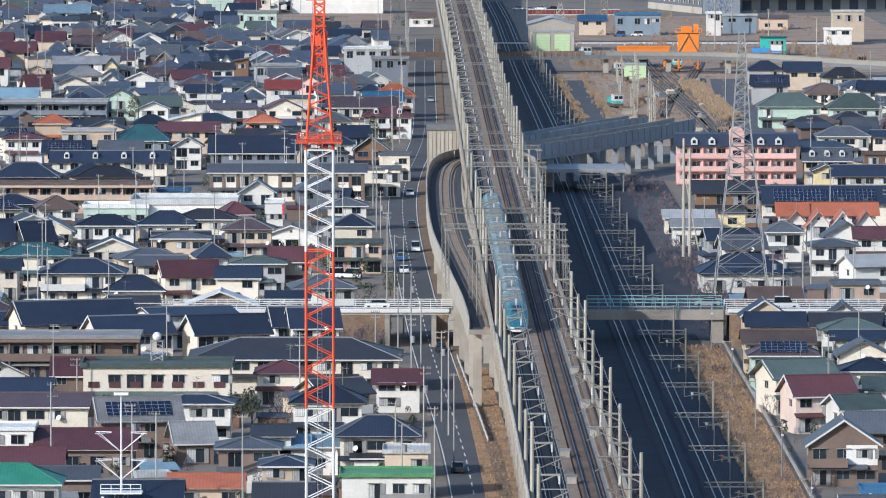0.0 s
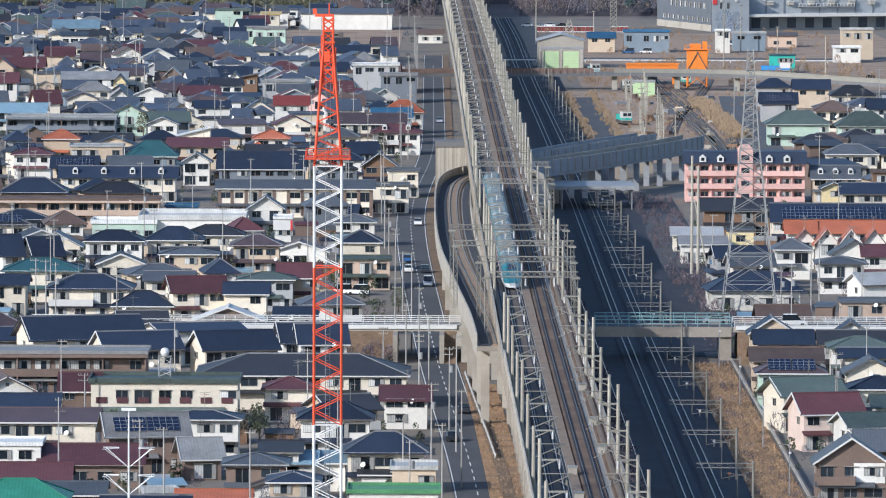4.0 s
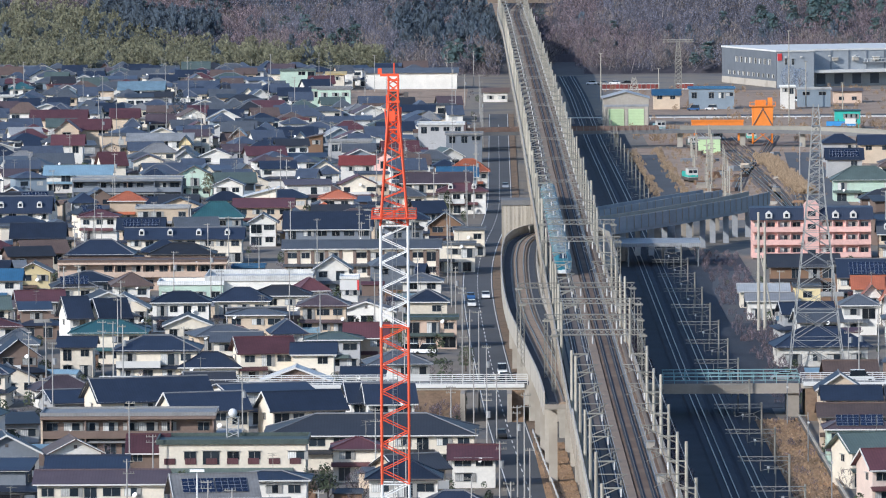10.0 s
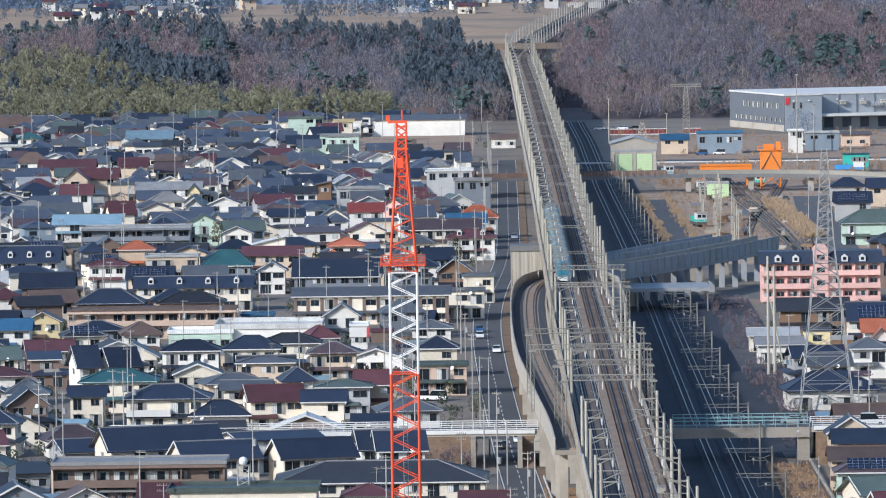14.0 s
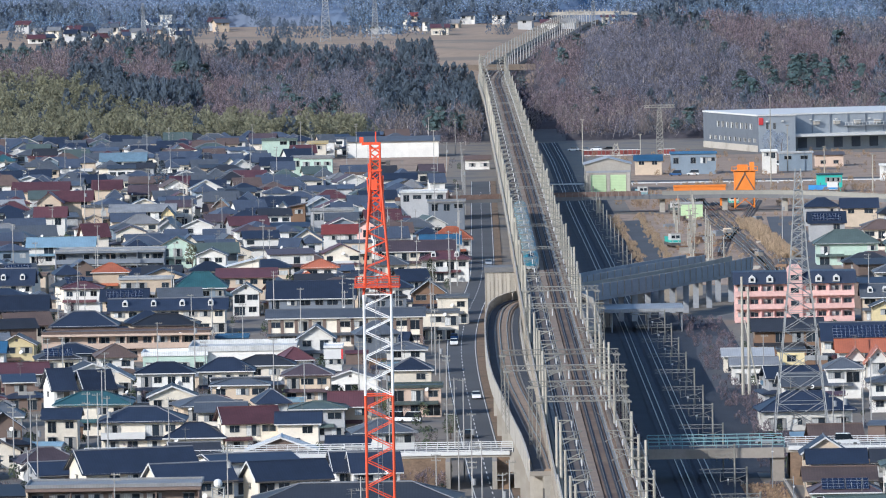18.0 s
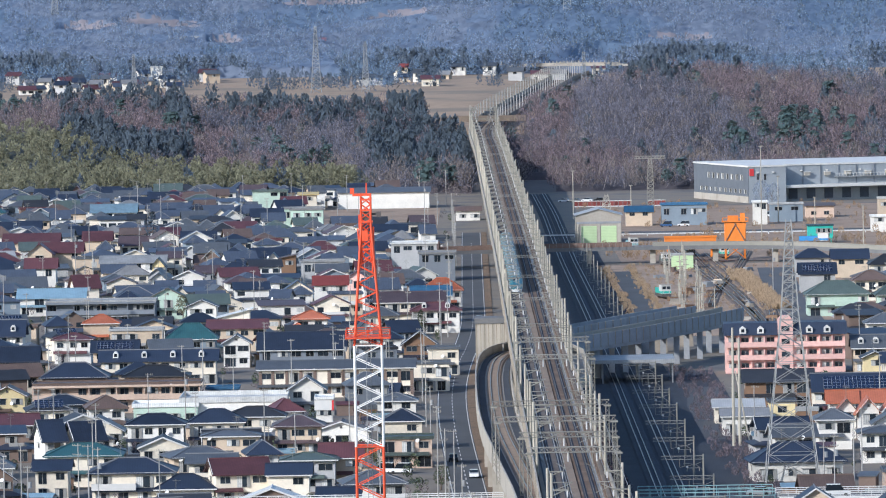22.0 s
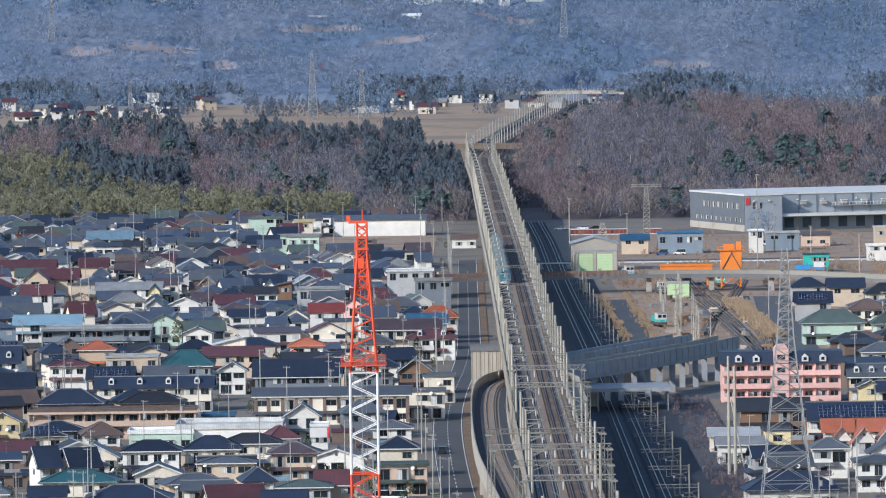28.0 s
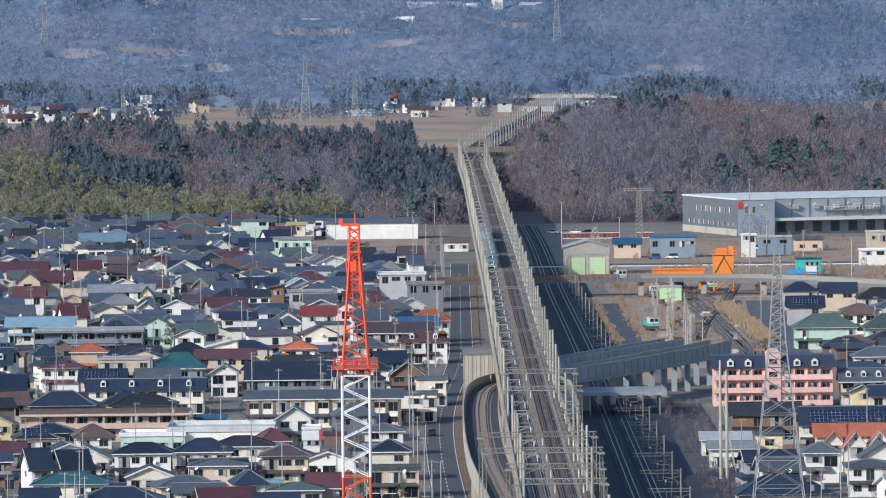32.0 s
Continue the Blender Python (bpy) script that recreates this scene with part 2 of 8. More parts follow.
# woods some kilometres off: distance haze put into the colours as grey-blue
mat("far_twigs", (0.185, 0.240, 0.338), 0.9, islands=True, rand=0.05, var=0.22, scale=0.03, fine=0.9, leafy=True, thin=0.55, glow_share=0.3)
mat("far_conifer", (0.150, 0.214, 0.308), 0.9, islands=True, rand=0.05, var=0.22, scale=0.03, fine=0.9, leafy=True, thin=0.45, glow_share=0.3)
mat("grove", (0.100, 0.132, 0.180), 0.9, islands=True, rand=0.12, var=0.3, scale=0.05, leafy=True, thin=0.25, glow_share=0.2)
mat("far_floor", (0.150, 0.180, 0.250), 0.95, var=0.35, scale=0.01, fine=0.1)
mat("far_clearing", (0.215, 0.195, 0.210), 0.95, var=0.35, scale=0.04, fine=0.3)


# ---- tools for meshes ----
def part(name, bm, material, parent=None, label=""):
    """Links a bmesh (or mesh) as one object under a thing."""
    if isinstance(bm, bmesh.types.BMesh):
        me = bpy.data.meshes.new(name)
        bm.to_mesh(me)
        bm.free()
    else:
        me = bm
    if material is not None and not me.materials:
        for k in material if isinstance(material, (list, tuple)) else (material,):
            me.materials.append(MATS[k])
    ob = new(name, me)
    if parent is not None:
        ob.parent = parent
    if label:
        ob["label"] = label
    return ob


def thing(name, label, category, m=None, group="", kind=""):
    ob = new(name)
    ob.empty_display_size = 0.5
    if m is not None:
        ob.matrix_basis = m
    return tagged(ob, label, category, group, kind)


def quadmesh(name, verts, faces, material=None, idx=None):
    me = bpy.data.meshes.new(name)
    me.from_pydata(verts, [], faces)
    if material is not None:
        for k in material if isinstance(material, (list, tuple)) else (material,):
            me.materials.append(MATS[k])
    if idx is not None:
        me.polygons.foreach_set("material_index", idx)
    me.update()
    return me


def box(bm, x0, x1, y0, y1, z0, z1, mi=0):
    v = [bm.verts.new(p) for p in ((x0, y0, z0), (x1, y0, z0), (x1, y1, z0), (x0, y1, z0), (x0, y0, z1), (x1, y0, z1), (x1, y1, z1), (x0, y1, z1))]
    for f in ((3, 2, 1, 0), (4, 5, 6, 7), (0, 1, 5, 4), (1, 2, 6, 5), (2, 3, 7, 6), (3, 0, 4, 7)):
        bm.faces.new([v[i] for i in f]).material_index = mi
    return bm


def boxbm(*a):
    return box(bmesh.new(), *a)


def poly(bm, pts, mi=0):
    f = bm.faces.new([bm.verts.new(p) for p in pts])
    f.material_index = mi
    return f


def prism(bm, pts, vec, mi=0):
    """A closed solid: the outline pts pushed along vec."""
    a = [bm.verts.new(p) for p in pts]
    b = [bm.verts.new(Vector(p) + Vector(vec)) for p in pts]
    n = len(pts)
    fs = [bm.faces.new(a), bm.faces.new(b[::-1])]
    fs += [bm.faces.new((a[i], b[i], b[(i + 1) % n], a[(i + 1) % n])) for i in range(n)]
    for f in fs:
        f.material_index = mi
    bmesh.ops.recalc_face_normals(bm, faces=fs)


def rod(bm, a, b, r, n=5, r2=None, mi=0):
    """A round bar from a to b."""
    a, b = Vector(a), Vector(b)
    q = (b - a).to_track_quat("Z", "Y").to_matrix()
    r2 = r if r2 is None else r2
    ra = [bm.verts.new(a + q @ Vector((math.cos(2 * math.pi * i / n) * r, math.sin(2 * math.pi * i / n) * r, 0))) for i in range(n)]
    rb = [bm.verts.new(b + q @ Vector((math.cos(2 * math.pi * i / n) * r2, math.sin(2 * math.pi * i / n) * r2, 0))) for i in range(n)]
    for i in range(n):
        bm.faces.new((ra[i], ra[(i + 1) % n], rb[(i + 1) % n], rb[i])).material_index = mi
    bm.faces.new(ra[::-1]).material_index = mi
    bm.faces.new(rb).material_index = mi
    return bm


def rodbm(*a, **k):
    return rod(bmesh.new(), *a, **k)


def sweep(name, pts, profile, material, parent=None, label=""):
    """A closed profile of (across, up) carried along pts of (x, y, z)."""
    P = [Vector(p) for p in pts]
    n, k = len(P), len(profile)
    vs, fs = [], []
    for i, p in enumerate(P):
        d = (P[min(i + 1, n - 1)] - P[max(i - 1, 0)])
        d.z = 0
        d.normalize()
        side = Vector((d.y, -d.x, 0))
        vs += [tuple(p + side * a + Vector((0, 0, u))) for a, u in profile]
    for i in range(n - 1):
        for j in range(k):
            fs.append((i * k + j, i * k + (j + 1) % k, (i + 1) * k + (j + 1) % k, (i + 1) * k + j))
    fs += [tuple(range(k))[::-1], tuple((n - 1) * k + j for j in range(k))]
    return part(name, quadmesh(name, vs, fs, material), None, parent, label)


def line(table, y):
    """Straight-line lookup in a table of pairs."""
    if y <= table[0][0]:
        return table[0][1]
    for (a, u), (b, v) in zip(table, table[1:]):
        if y <= b:
            return u + (v - u) * (y - a) / (b - a)
    return table[-1][1]


def smooth(table, y, r=45.0):
    return sum(line(table, y + r * k / 3) for k in range(-3, 4)) / 7


# ---- plan: centre lines, as (ahead, across) ----
RAIL_X = ((500, 17.2), (800, 15.0), (960, 13.5), (1040, 12.8), (1360, 10.4), (1584, 9.0), (1896, 7.1), (2102, 5.6), (2359, 3.7), (2774, 0.7), (3010, -2.8),
          (3126, 0.9), (3345, 15.1), (3612, 31.4), (3791, 41.5), (3903, 51.2), (3970, 60.0), (4100, 78.0), (4500, 130.0))
RAIL_Z = ((500, 14.0), (2750, 14.0), (3016, 17.3), (3126, 18.6), (3345, 21.0), (3612, 23.0), (3790, 24.0), (4100, 25.5), (4500, 26.0))
ROAD_X = ((600, 9.0), (941, 4.0), (1011, 2.4), (1073, 0.4), (1176, -2.6), (1273, -4.7), (1373, -6.8), (1454, -8.2), (1545, -9.0), (1640, -8.0), (1740, -5.4), (1818, -4.6),
          (2027, -5.2), (2248, -5.9), (2425, -6.4), (2640, -8.0))
LINE_X = ((500, 36.5), (930, 34.3), (1233, 31.6), (1388, 30.6), (1605, 29.2), (1902, 26.4), (2170, 23.6), (2520, 21.5), (2800, 18.0))


def rail_x(y):
    return smooth(RAIL_X, y)


def rail_z(y):
    return smooth(RAIL_Z, y, 90.0)


def road_x(y):
    return smooth(ROAD_X, y, 40.0)


def line_x(y):
    return smooth(LINE_X, y, 60.0)


def sstep(a, b, x):
    t = min(1.0, max(0.0, (x - a) / (b - a)))
    return t * t * (3 - 2 * t)


def ground_z(x, y):
    """Height of the land: a flat town, a wooded ridge behind it, a shelf of fields, then far hills."""
    if y < 2690:
        return 0.0
    u = x / y  # direction across
    w = noise.noise((x * 0.006, y * 0.004, 0.3))
    ridge = 16 + 6 * w + 10 * sstep(0.008, 0.024, u) - 4 * sstep(-0.05, -0.09, u)
    z = ridge * sstep(2740, 3150, y) + 4 * sstep(2760, 3000, y) * w
    shelf = 22.5 + 3.0 * sstep(3500, 3900, y)
    z = z + (shelf - z) * sstep(3330, 3480, y)
    if y > 3700:
        k = sstep(3850, 5000, y)
        top = 74 + 26 * sstep(0.0, -0.07, u) + 9 * noise.noise((u * 40, y * 0.002, 4.0)) + 5 * noise.noise((u * 110, y * 0.004, 9.0))
        z += (top - shelf) * k + 16 * sstep(3850, 4200, y) * noise.noise((u * 34, y * 0.0045, 2.0)) * (1 - 0.5 * k)
    # the line runs through a cutting in the ridge and along a bank beyond it
    dx = abs(x - rail_x(y)) if y < 4100 and -60 < x < 130 else 99.0
    if dx < 40:
        cut = rail_z(y) - (13.0 if y < 2900 else 13.0 - 10.0 * sstep(2900, 3100, y))
        c = sstep(34, 13, dx)
        z = z * (1 - c) + min(z, cut) * c if y < 3250 else z * (1 - sstep(24, 10, dx)) + min(z + 3, rail_z(y) - 1.5) * sstep(24, 10, dx)
    return max(z, -1.0) if y < 2760 else z


# ---- ground: one sheet to the horizon ----
xs = np.concatenate([np.linspace(-2600, -420, 12), np.linspace(-400, 400, 101), np.linspace(420, 2600, 12)])
ys = np.concatenate([np.linspace(-900, 2650, 24), np.linspace(2690, 4980, 130)])
gv = [(float(a), float(b), ground_z(float(a), float(b))) for b in ys for a in xs]
gf, gi = [], []
for j in range(len(ys) - 1):
    for i in range(len(xs) - 1):
        k = j * len(xs) + i
        gf.append((k, k + 1, k + 1 + len(xs), k + len(xs)))
        yc, xc = ys[j], xs[i]
        u = xc / max(yc, 1)
        if yc < 2735:
            m_ = 0
        elif yc < 3380 and not (-0.012 < u < 0.005 and yc > 3060):
            m_ = 1
        elif yc < 3840:
            m_ = 2
        else:
            m_ = 4
        gi.append(m_)
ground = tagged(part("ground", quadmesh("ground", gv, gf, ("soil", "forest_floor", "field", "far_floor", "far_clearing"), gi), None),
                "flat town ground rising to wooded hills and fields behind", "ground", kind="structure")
for p_ in ground.data.polygons:
    p_.use_smooth = True


def strip(name, fx, y0, y1, w, z, material, label, step=20, off=0.0, parent=None):
    pts = [(fx(y) + off, y, z) for y in np.arange(y0, y1 + 0.1, step)]
    ob = sweep(name, pts, [(-w / 2, -0.3), (w / 2, -0.3), (w / 2, 0.0), (-w / 2, 0.0)], material, parent)
    return tagged(ob, label, "", kind="structure") if parent is None else ob


# ---- road beside the viaduct ----
road = strip("road", road_x, 640, 2380, 6.6, 0.06, "asphalt", "two-lane grey asphalt road with white lines beside the viaduct")
strip("road_verge", road_x, 640, 2380, 1.8, 0.16, "bank_brown", "narrow verge of dry brown grass along the road", off=4.2)
for side_, nm in ((-3.0, "edge_line"), (3.0, "edge_line")):
    strip(nm, road_x, 640, 2380, 0.16, 0.37, "paint_line", "", off=side_, parent=road).location.z = -0.30
dash = quadmesh("dash", [(-0.09, 0, 0), (0.09, 0, 0), (0.09, 5, 0), (-0.09, 5, 0)], [(0, 1, 2, 3)], "paint_line")
for y in range(700, 2300, 10):
    d_ = part("centre_dash", dash, None, road)
    d_.matrix_basis = pose(road_x(y), y, 0.068, 0, 0, math.degrees(math.atan2(road_x(y) - road_x(y + 5), 5)))

# ---- viaduct of the fast line ----
viaduct = thing("viaduct", "long concrete railway viaduct with two tracks and parapets", "viaduct", kind="structure")


def swept(name, prof, material, y0=560, y1=3905, label=""):
    pts = [(rail_x(y), y, rail_z(y)) for y in np.arange(y0, y1, 15)]
    return sweep(name, pts, prof, material, viaduct, label)


swept("deck", [(-6.0, -1.0), (-4.2, -1.8), (4.2, -1.8), (6.0, -1.0), (6.0, -0.4), (-6.0, -0.4)], "concrete")
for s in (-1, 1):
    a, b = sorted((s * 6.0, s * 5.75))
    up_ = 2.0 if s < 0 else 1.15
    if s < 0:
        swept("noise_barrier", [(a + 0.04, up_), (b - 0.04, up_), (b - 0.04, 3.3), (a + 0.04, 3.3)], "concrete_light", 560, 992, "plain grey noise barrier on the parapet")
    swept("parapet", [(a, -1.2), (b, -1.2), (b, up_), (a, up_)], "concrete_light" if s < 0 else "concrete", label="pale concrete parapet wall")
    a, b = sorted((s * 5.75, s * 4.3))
    # left walkway darker than the right: parapet shade put into its colour
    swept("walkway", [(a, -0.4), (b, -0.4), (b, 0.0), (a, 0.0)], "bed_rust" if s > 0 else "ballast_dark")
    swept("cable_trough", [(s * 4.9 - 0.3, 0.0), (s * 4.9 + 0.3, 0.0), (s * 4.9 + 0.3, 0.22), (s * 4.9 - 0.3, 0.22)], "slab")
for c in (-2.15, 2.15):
    # left slab: dark ballast tone, in part painted shade of the parapet
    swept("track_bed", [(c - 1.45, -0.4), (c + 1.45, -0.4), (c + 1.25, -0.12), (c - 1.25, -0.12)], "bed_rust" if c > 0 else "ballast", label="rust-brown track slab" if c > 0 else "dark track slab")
    for g in (-0.72, 0.72):
        swept("rail", [(c + g - 0.07, -0.12), (c + g + 0.07, -0.12), (c + g + 0.05, 0.06), (c + g - 0.05, 0.06)], "rail_worn")
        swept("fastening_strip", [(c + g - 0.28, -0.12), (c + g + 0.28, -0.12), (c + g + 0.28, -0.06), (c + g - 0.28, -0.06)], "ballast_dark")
swept("centre_bed", [(-0.6, -0.4), (0.6, -0.4), (0.6, -0.05), (-0.6, -0.05)], "bed_tan")
# parapet ribs and piers in frames
bm = bmesh.new()
box(bm, -0.12, 0.02, -0.15, 0.15, -1.3, 2.05)
rib = quadmesh("rib", *(lambda m_: ([v.co[:] for v in m_.verts], [[v.index for v in f.verts] for f in m_.faces]))((bm.verts.index_update(), bm)[1]), "concrete")
bm.free()
pier_mesh = {}


def pier_for(h):
    h = round(h, 1)
    if h not in pier_mesh:
        bm = bmesh.new()
        for s in (-1, 1):
            box(bm, s * 3.4 - 0.55, s * 3.4 + 0.55, -0.6, 0.6, -h, -1.75)
        box(bm, -4.6, 4.6, -0.7, 0.7, -2.7, -1.7)
        box(bm, -3.4, 3.4, -0.4, 0.4, -h * 0.6, -h * 0.6 + 0.8)
        me = bpy.data.meshes.new("pier")
        bm.to_mesh(me)
        bm.free()
        me.materials.append(MATS["concrete"])
        pier_mesh[h] = me
    return pier_mesh[h]


for y in np.arange(700, 2760, 14.0):
    y = float(y)
    part("pier", pier_for(rail_z(y) + 0.5), None, viaduct).location = (rail_x(y), y, rail_z(y))
for y in np.arange(760, 1700, 8.0):
    y = float(y)
    part("parapet_rib", rib, None, viaduct).location = (rail_x(y) - 5.98, y, rail_z(y))

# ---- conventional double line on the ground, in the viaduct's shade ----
line_ = thing("railway", "two ground-level railway tracks on dark ballast", "railway", kind="structure")
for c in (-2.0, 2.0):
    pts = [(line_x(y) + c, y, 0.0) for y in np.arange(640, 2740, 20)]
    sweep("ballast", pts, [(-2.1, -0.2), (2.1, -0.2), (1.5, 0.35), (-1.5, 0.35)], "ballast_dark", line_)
    for g in (-0.53, 0.53):
        sweep("rail", pts, [(g - 0.06, 0.35), (g + 0.06, 0.35), (g + 0.05, 0.54), (g - 0.05, 0.54)], "rail", line_)
# wide dark strip that paints the viaduct's shade on the ground
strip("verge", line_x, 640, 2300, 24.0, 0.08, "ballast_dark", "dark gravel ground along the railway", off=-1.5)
strip("low_wall", line_x, 640, 1165, 0.3, 1.1, "concrete_light", "low pale concrete wall behind the houses", off=13.9)
strip("grass_strip", lambda y: (road_x(y) + 5.2 + rail_x(y) - 7) / 2, 840, 1120, 5.0, 0.12, "drygrass", "strip of dry brown grass under the viaduct")
guard = thing("guard_rail", "white roadside guard rail along the curve", "guard rail", kind="structure")
sweep("beam", [(road_x(y) + 3.7, y, 0.5) for y in range(1000, 1140, 8)], [(-0.06, 0), (0.06, 0), (0.06, 0.38), (-0.06, 0.38)], "rail_white", guard)
for y in range(1000, 1140, 8):
    part("post", boxbm(-0.08, 0.08, -0.08, 0.08, 0, 0.9), "rail_white", guard).location = (road_x(y) + 3.75, y, 0)
# dark strip in place of shade lying right of the tracks
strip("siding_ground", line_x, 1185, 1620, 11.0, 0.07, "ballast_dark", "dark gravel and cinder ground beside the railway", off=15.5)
# a lane, its dark asphalt also standing in for shade on this ground
strip("lane", lambda y: line_x(y) + 14.5 + 3 * sstep(1480, 1560, y), 1385, 1560, 7.0, 0.10, "asphalt", "narrow asphalt lane behind the railway")
strip("bank", line_x, 640, 1165, 7.0, 0.14, "drygrass", "bank of dry brown winter grass beside the railway", off=10.2)


# ---- houses ----
WINDOWS = {}


def window_mesh(w, h, kind):
    key = (round(w, 1), round(h, 1), kind)
    if key not in WINDOWS:
        # one casing whose two leaves are sunk panes
        bm = boxbm(-w / 2, w / 2, -0.07, 0.02, 0, h)
        front = [f for f in bm.faces if f.normal.y < -0.5] or [min(bm.faces, key=lambda f: f.calc_center_median().y)]
        cut = bmesh.ops.subdivide_edges(bm, edges=[e for e in front[0].edges if abs(e.verts[0].co.z - e.verts[1].co.z) < 0.01], cuts=1)
        halves = [f for f in bm.faces if f.calc_center_median().y < -0.069]
        if len(halves) == 1:
            vs = [v for v in halves[0].verts if abs(v.co.x) < 0.01]
            bmesh.ops.connect_verts(bm, verts=vs)
            halves = [f for f in bm.faces if f.calc_center_median().y < -0.069]
        bmesh.ops.inset_individual(bm, faces=halves, thickness=0.06, depth=-0.04)
        box(bm, -w / 2 - 0.12, w / 2 + 0.12, -0.32, 0.0, h + 0.06, h + 0.13)
        if kind:
            box(bm, w / 2 + 0.03, w / 2 + 0.55, -0.14, 0.0, -0.05, h + 0.04)
        for k, f in enumerate(halves):
            f.material_index = 2 if kind and k else 1
        me = bpy.data.meshes.new("window")
        bm.to_mesh(me)
        bm.free()
        for k in ("frame_metal", "glass", "curtain"):
            me.materials.append(MATS[k])
        WINDOWS[key] = me
    return WINDOWS[key]


def roof_bm(w, d, e, r, kind, o=0.55, t=0.16):
    """A roof over a body w wide and d deep with its eaves at e and a rise r."""
    bm = bmesh.new()
    X, Y = w / 2 + o, d / 2 + o
    if kind == "hip":
        k = min(Y, X) * 0.92
        rx, ry = (X - k, 0) if X >= Y else (0, Y - k)
        rx, ry = max(rx, 0.25), max(ry, 0.02)
        base = [(-X, -Y), (X, -Y), (X, Y), (-X, Y)]
        lo = [bm.verts.new((a, b, e - t)) for a, b in base]
        mid = [bm.verts.new((a, b, e)) for a, b in base]
        top = [bm.verts.new(p) for p in ((-rx, -ry, e + r), (rx, -ry, e + r), (rx, ry, e + r), (-rx, ry, e + r))]
        bm.faces.new(lo[::-1])
        for i in range(4):
            j = (i + 1) % 4
            bm.faces.new((lo[i], lo[j], mid[j], mid[i]))
            bm.faces.new((mid[i], mid[j], top[j], top[i]))
        bm.faces.new(top)
    elif kind in ("gable", "side"):
        for s in (-1, 1):
            if kind == "gable":
                drop = r / (w / 2) * o
                prof = [(0, -Y, e + r), (s * X, -Y, e - drop), (s * X, -Y, e - drop + t), (0, -Y, e + r + t)]
                prism(bm, prof, (0, 2 * Y, 0))
            else:
                drop = r / (d / 2) * o
                prof = [(-X, 0, e + r), (-X, s * Y, e - drop), (-X, s * Y, e - drop + t), (-X, 0, e + r + t)]
                prism(bm, prof, (2 * X, 0, 0))
    elif kind == "shed":
        prism(bm, [(-X, -Y, e), (-X, Y, e + r), (-X, Y, e + r + t), (-X, -Y, e + t)], (2 * X, 0, 0))
    elif kind == "lean":
        prism(bm, [(-X, -Y, e), (X, -Y, e + r), (X, -Y, e + r + t), (-X, -Y, e + t)], (0, 2 * Y, 0))
    else:  # flat, with a low rim
        o2 = o * 0.5
        X, Y = w / 2 + o2, d / 2 + o2
        box(bm, -X, X, -Y, Y, e, e + 0.25)
        for a in ((-X, X, -Y, -Y + 0.2), (-X, X, Y - 0.2, Y), (-X, -X + 0.2, -Y + 0.2, Y - 0.2), (X - 0.2, X, -Y + 0.2, Y - 0.2)):
            box(bm, *a, e + 0.25, e + 0.25 + max(r, 0.2))
    return bm


def ridge_bm(w, d, e, r, kind, o):
    """Round ridge tiles: along the top, and down the hips of a hipped roof."""
    if kind == "side":
        return rodbm((-w / 2 - o, 0, e + r + 0.16), (w / 2 + o, 0, e + r + 0.16), 0.15, 5)
    if kind == "gable":
        return rodbm((0, -d / 2 - o, e + r + 0.16), (0, d / 2 + o, e + r + 0.16), 0.15, 5)
    X, Y = w / 2 + o, d / 2 + o
    k = min(Y, X) * 0.92
    rx, ry = (max(X - k, 0.25), 0.02) if X >= Y else (0.25, max(Y - k, 0.02))
    bm = rodbm((-rx, 0, e + r + 0.06), (rx, 0, e + r + 0.06), 0.15, 5) if X >= Y else rodbm((0, -ry, e + r + 0.06), (0, ry, e + r + 0.06), 0.15, 5)
    for a, b in ((-1, -1), (1, -1), (1, 1), (-1, 1)):
        rod(bm, (a * rx, b * ry, e + r + 0.03), (a * X, b * Y, e + 0.05), 0.11, 4)
    return bm


def body_bm(w, d, e, r, kind):
    bm = bmesh.new()
    if kind == "gable":
        prism(bm, [(-w / 2, -d / 2, 0), (w / 2, -d / 2, 0), (w / 2, -d / 2, e), (0, -d / 2, e + r), (-w / 2, -d / 2, e)], (0, d, 0))
    elif kind == "side":
        prism(bm, [(-w / 2, -d / 2, 0), (-w / 2, -d / 2, e), (-w / 2, 0, e + r), (-w / 2, d / 2, e), (-w / 2, d / 2, 0)], (w, 0, 0))
    elif kind == "shed":
        prism(bm, [(-w / 2, -d / 2, 0), (-w / 2, -d / 2, e), (-w / 2, d / 2, e + r), (-w / 2, d / 2, 0)], (w, 0, 0))
    elif kind == "lean":
        prism(bm, [(-w / 2, -d / 2, 0), (w / 2, -d / 2, 0), (w / 2, -d / 2, e + r), (-w / 2, -d / 2, e)], (0, d, 0))
    else:
        box(bm, -w / 2, w / 2, -d / 2, d / 2, 0, e)
    return bm


ROOF_WORD = dict(navy="dark navy tiled", black="black tiled", slate="dark grey", steel="blue-grey tiled", maroon="maroon tiled", red="red metal", orange="orange tiled", green="dull green",
                 teal="teal green", blue="blue metal", brown="brown tiled", grey="grey metal", silver="silver metal", white="white", sky="pale blue", purple="purple-brown tiled", yellow="tan metal", mint="pale green", grass="bright green", jade="jade green")
SHAPE_WORD = dict(hip="hipped", gable="gabled", side="gabled", shed="single-pitch", lean="single-pitch", flat="flat")
FOOT = []  # footprints taken: x, y, half width, half depth


bm = rodbm((0, 0, 0), (0, 0, 2.6), 0.045, 4)
for k_, w_ in ((2.5, 0.75), (2.2, 0.6), (1.8, 0.85)):
    rod(bm, (-w_, 0, k_), (w_, 0, k_), 0.03, 4)
rod(bm, (0, -0.9, 2.35), (0, 0.6, 2.35), 0.03, 4)
ANTENNA = bpy.data.meshes.new("antenna")
bm.to_mesh(ANTENNA)
bm.free()
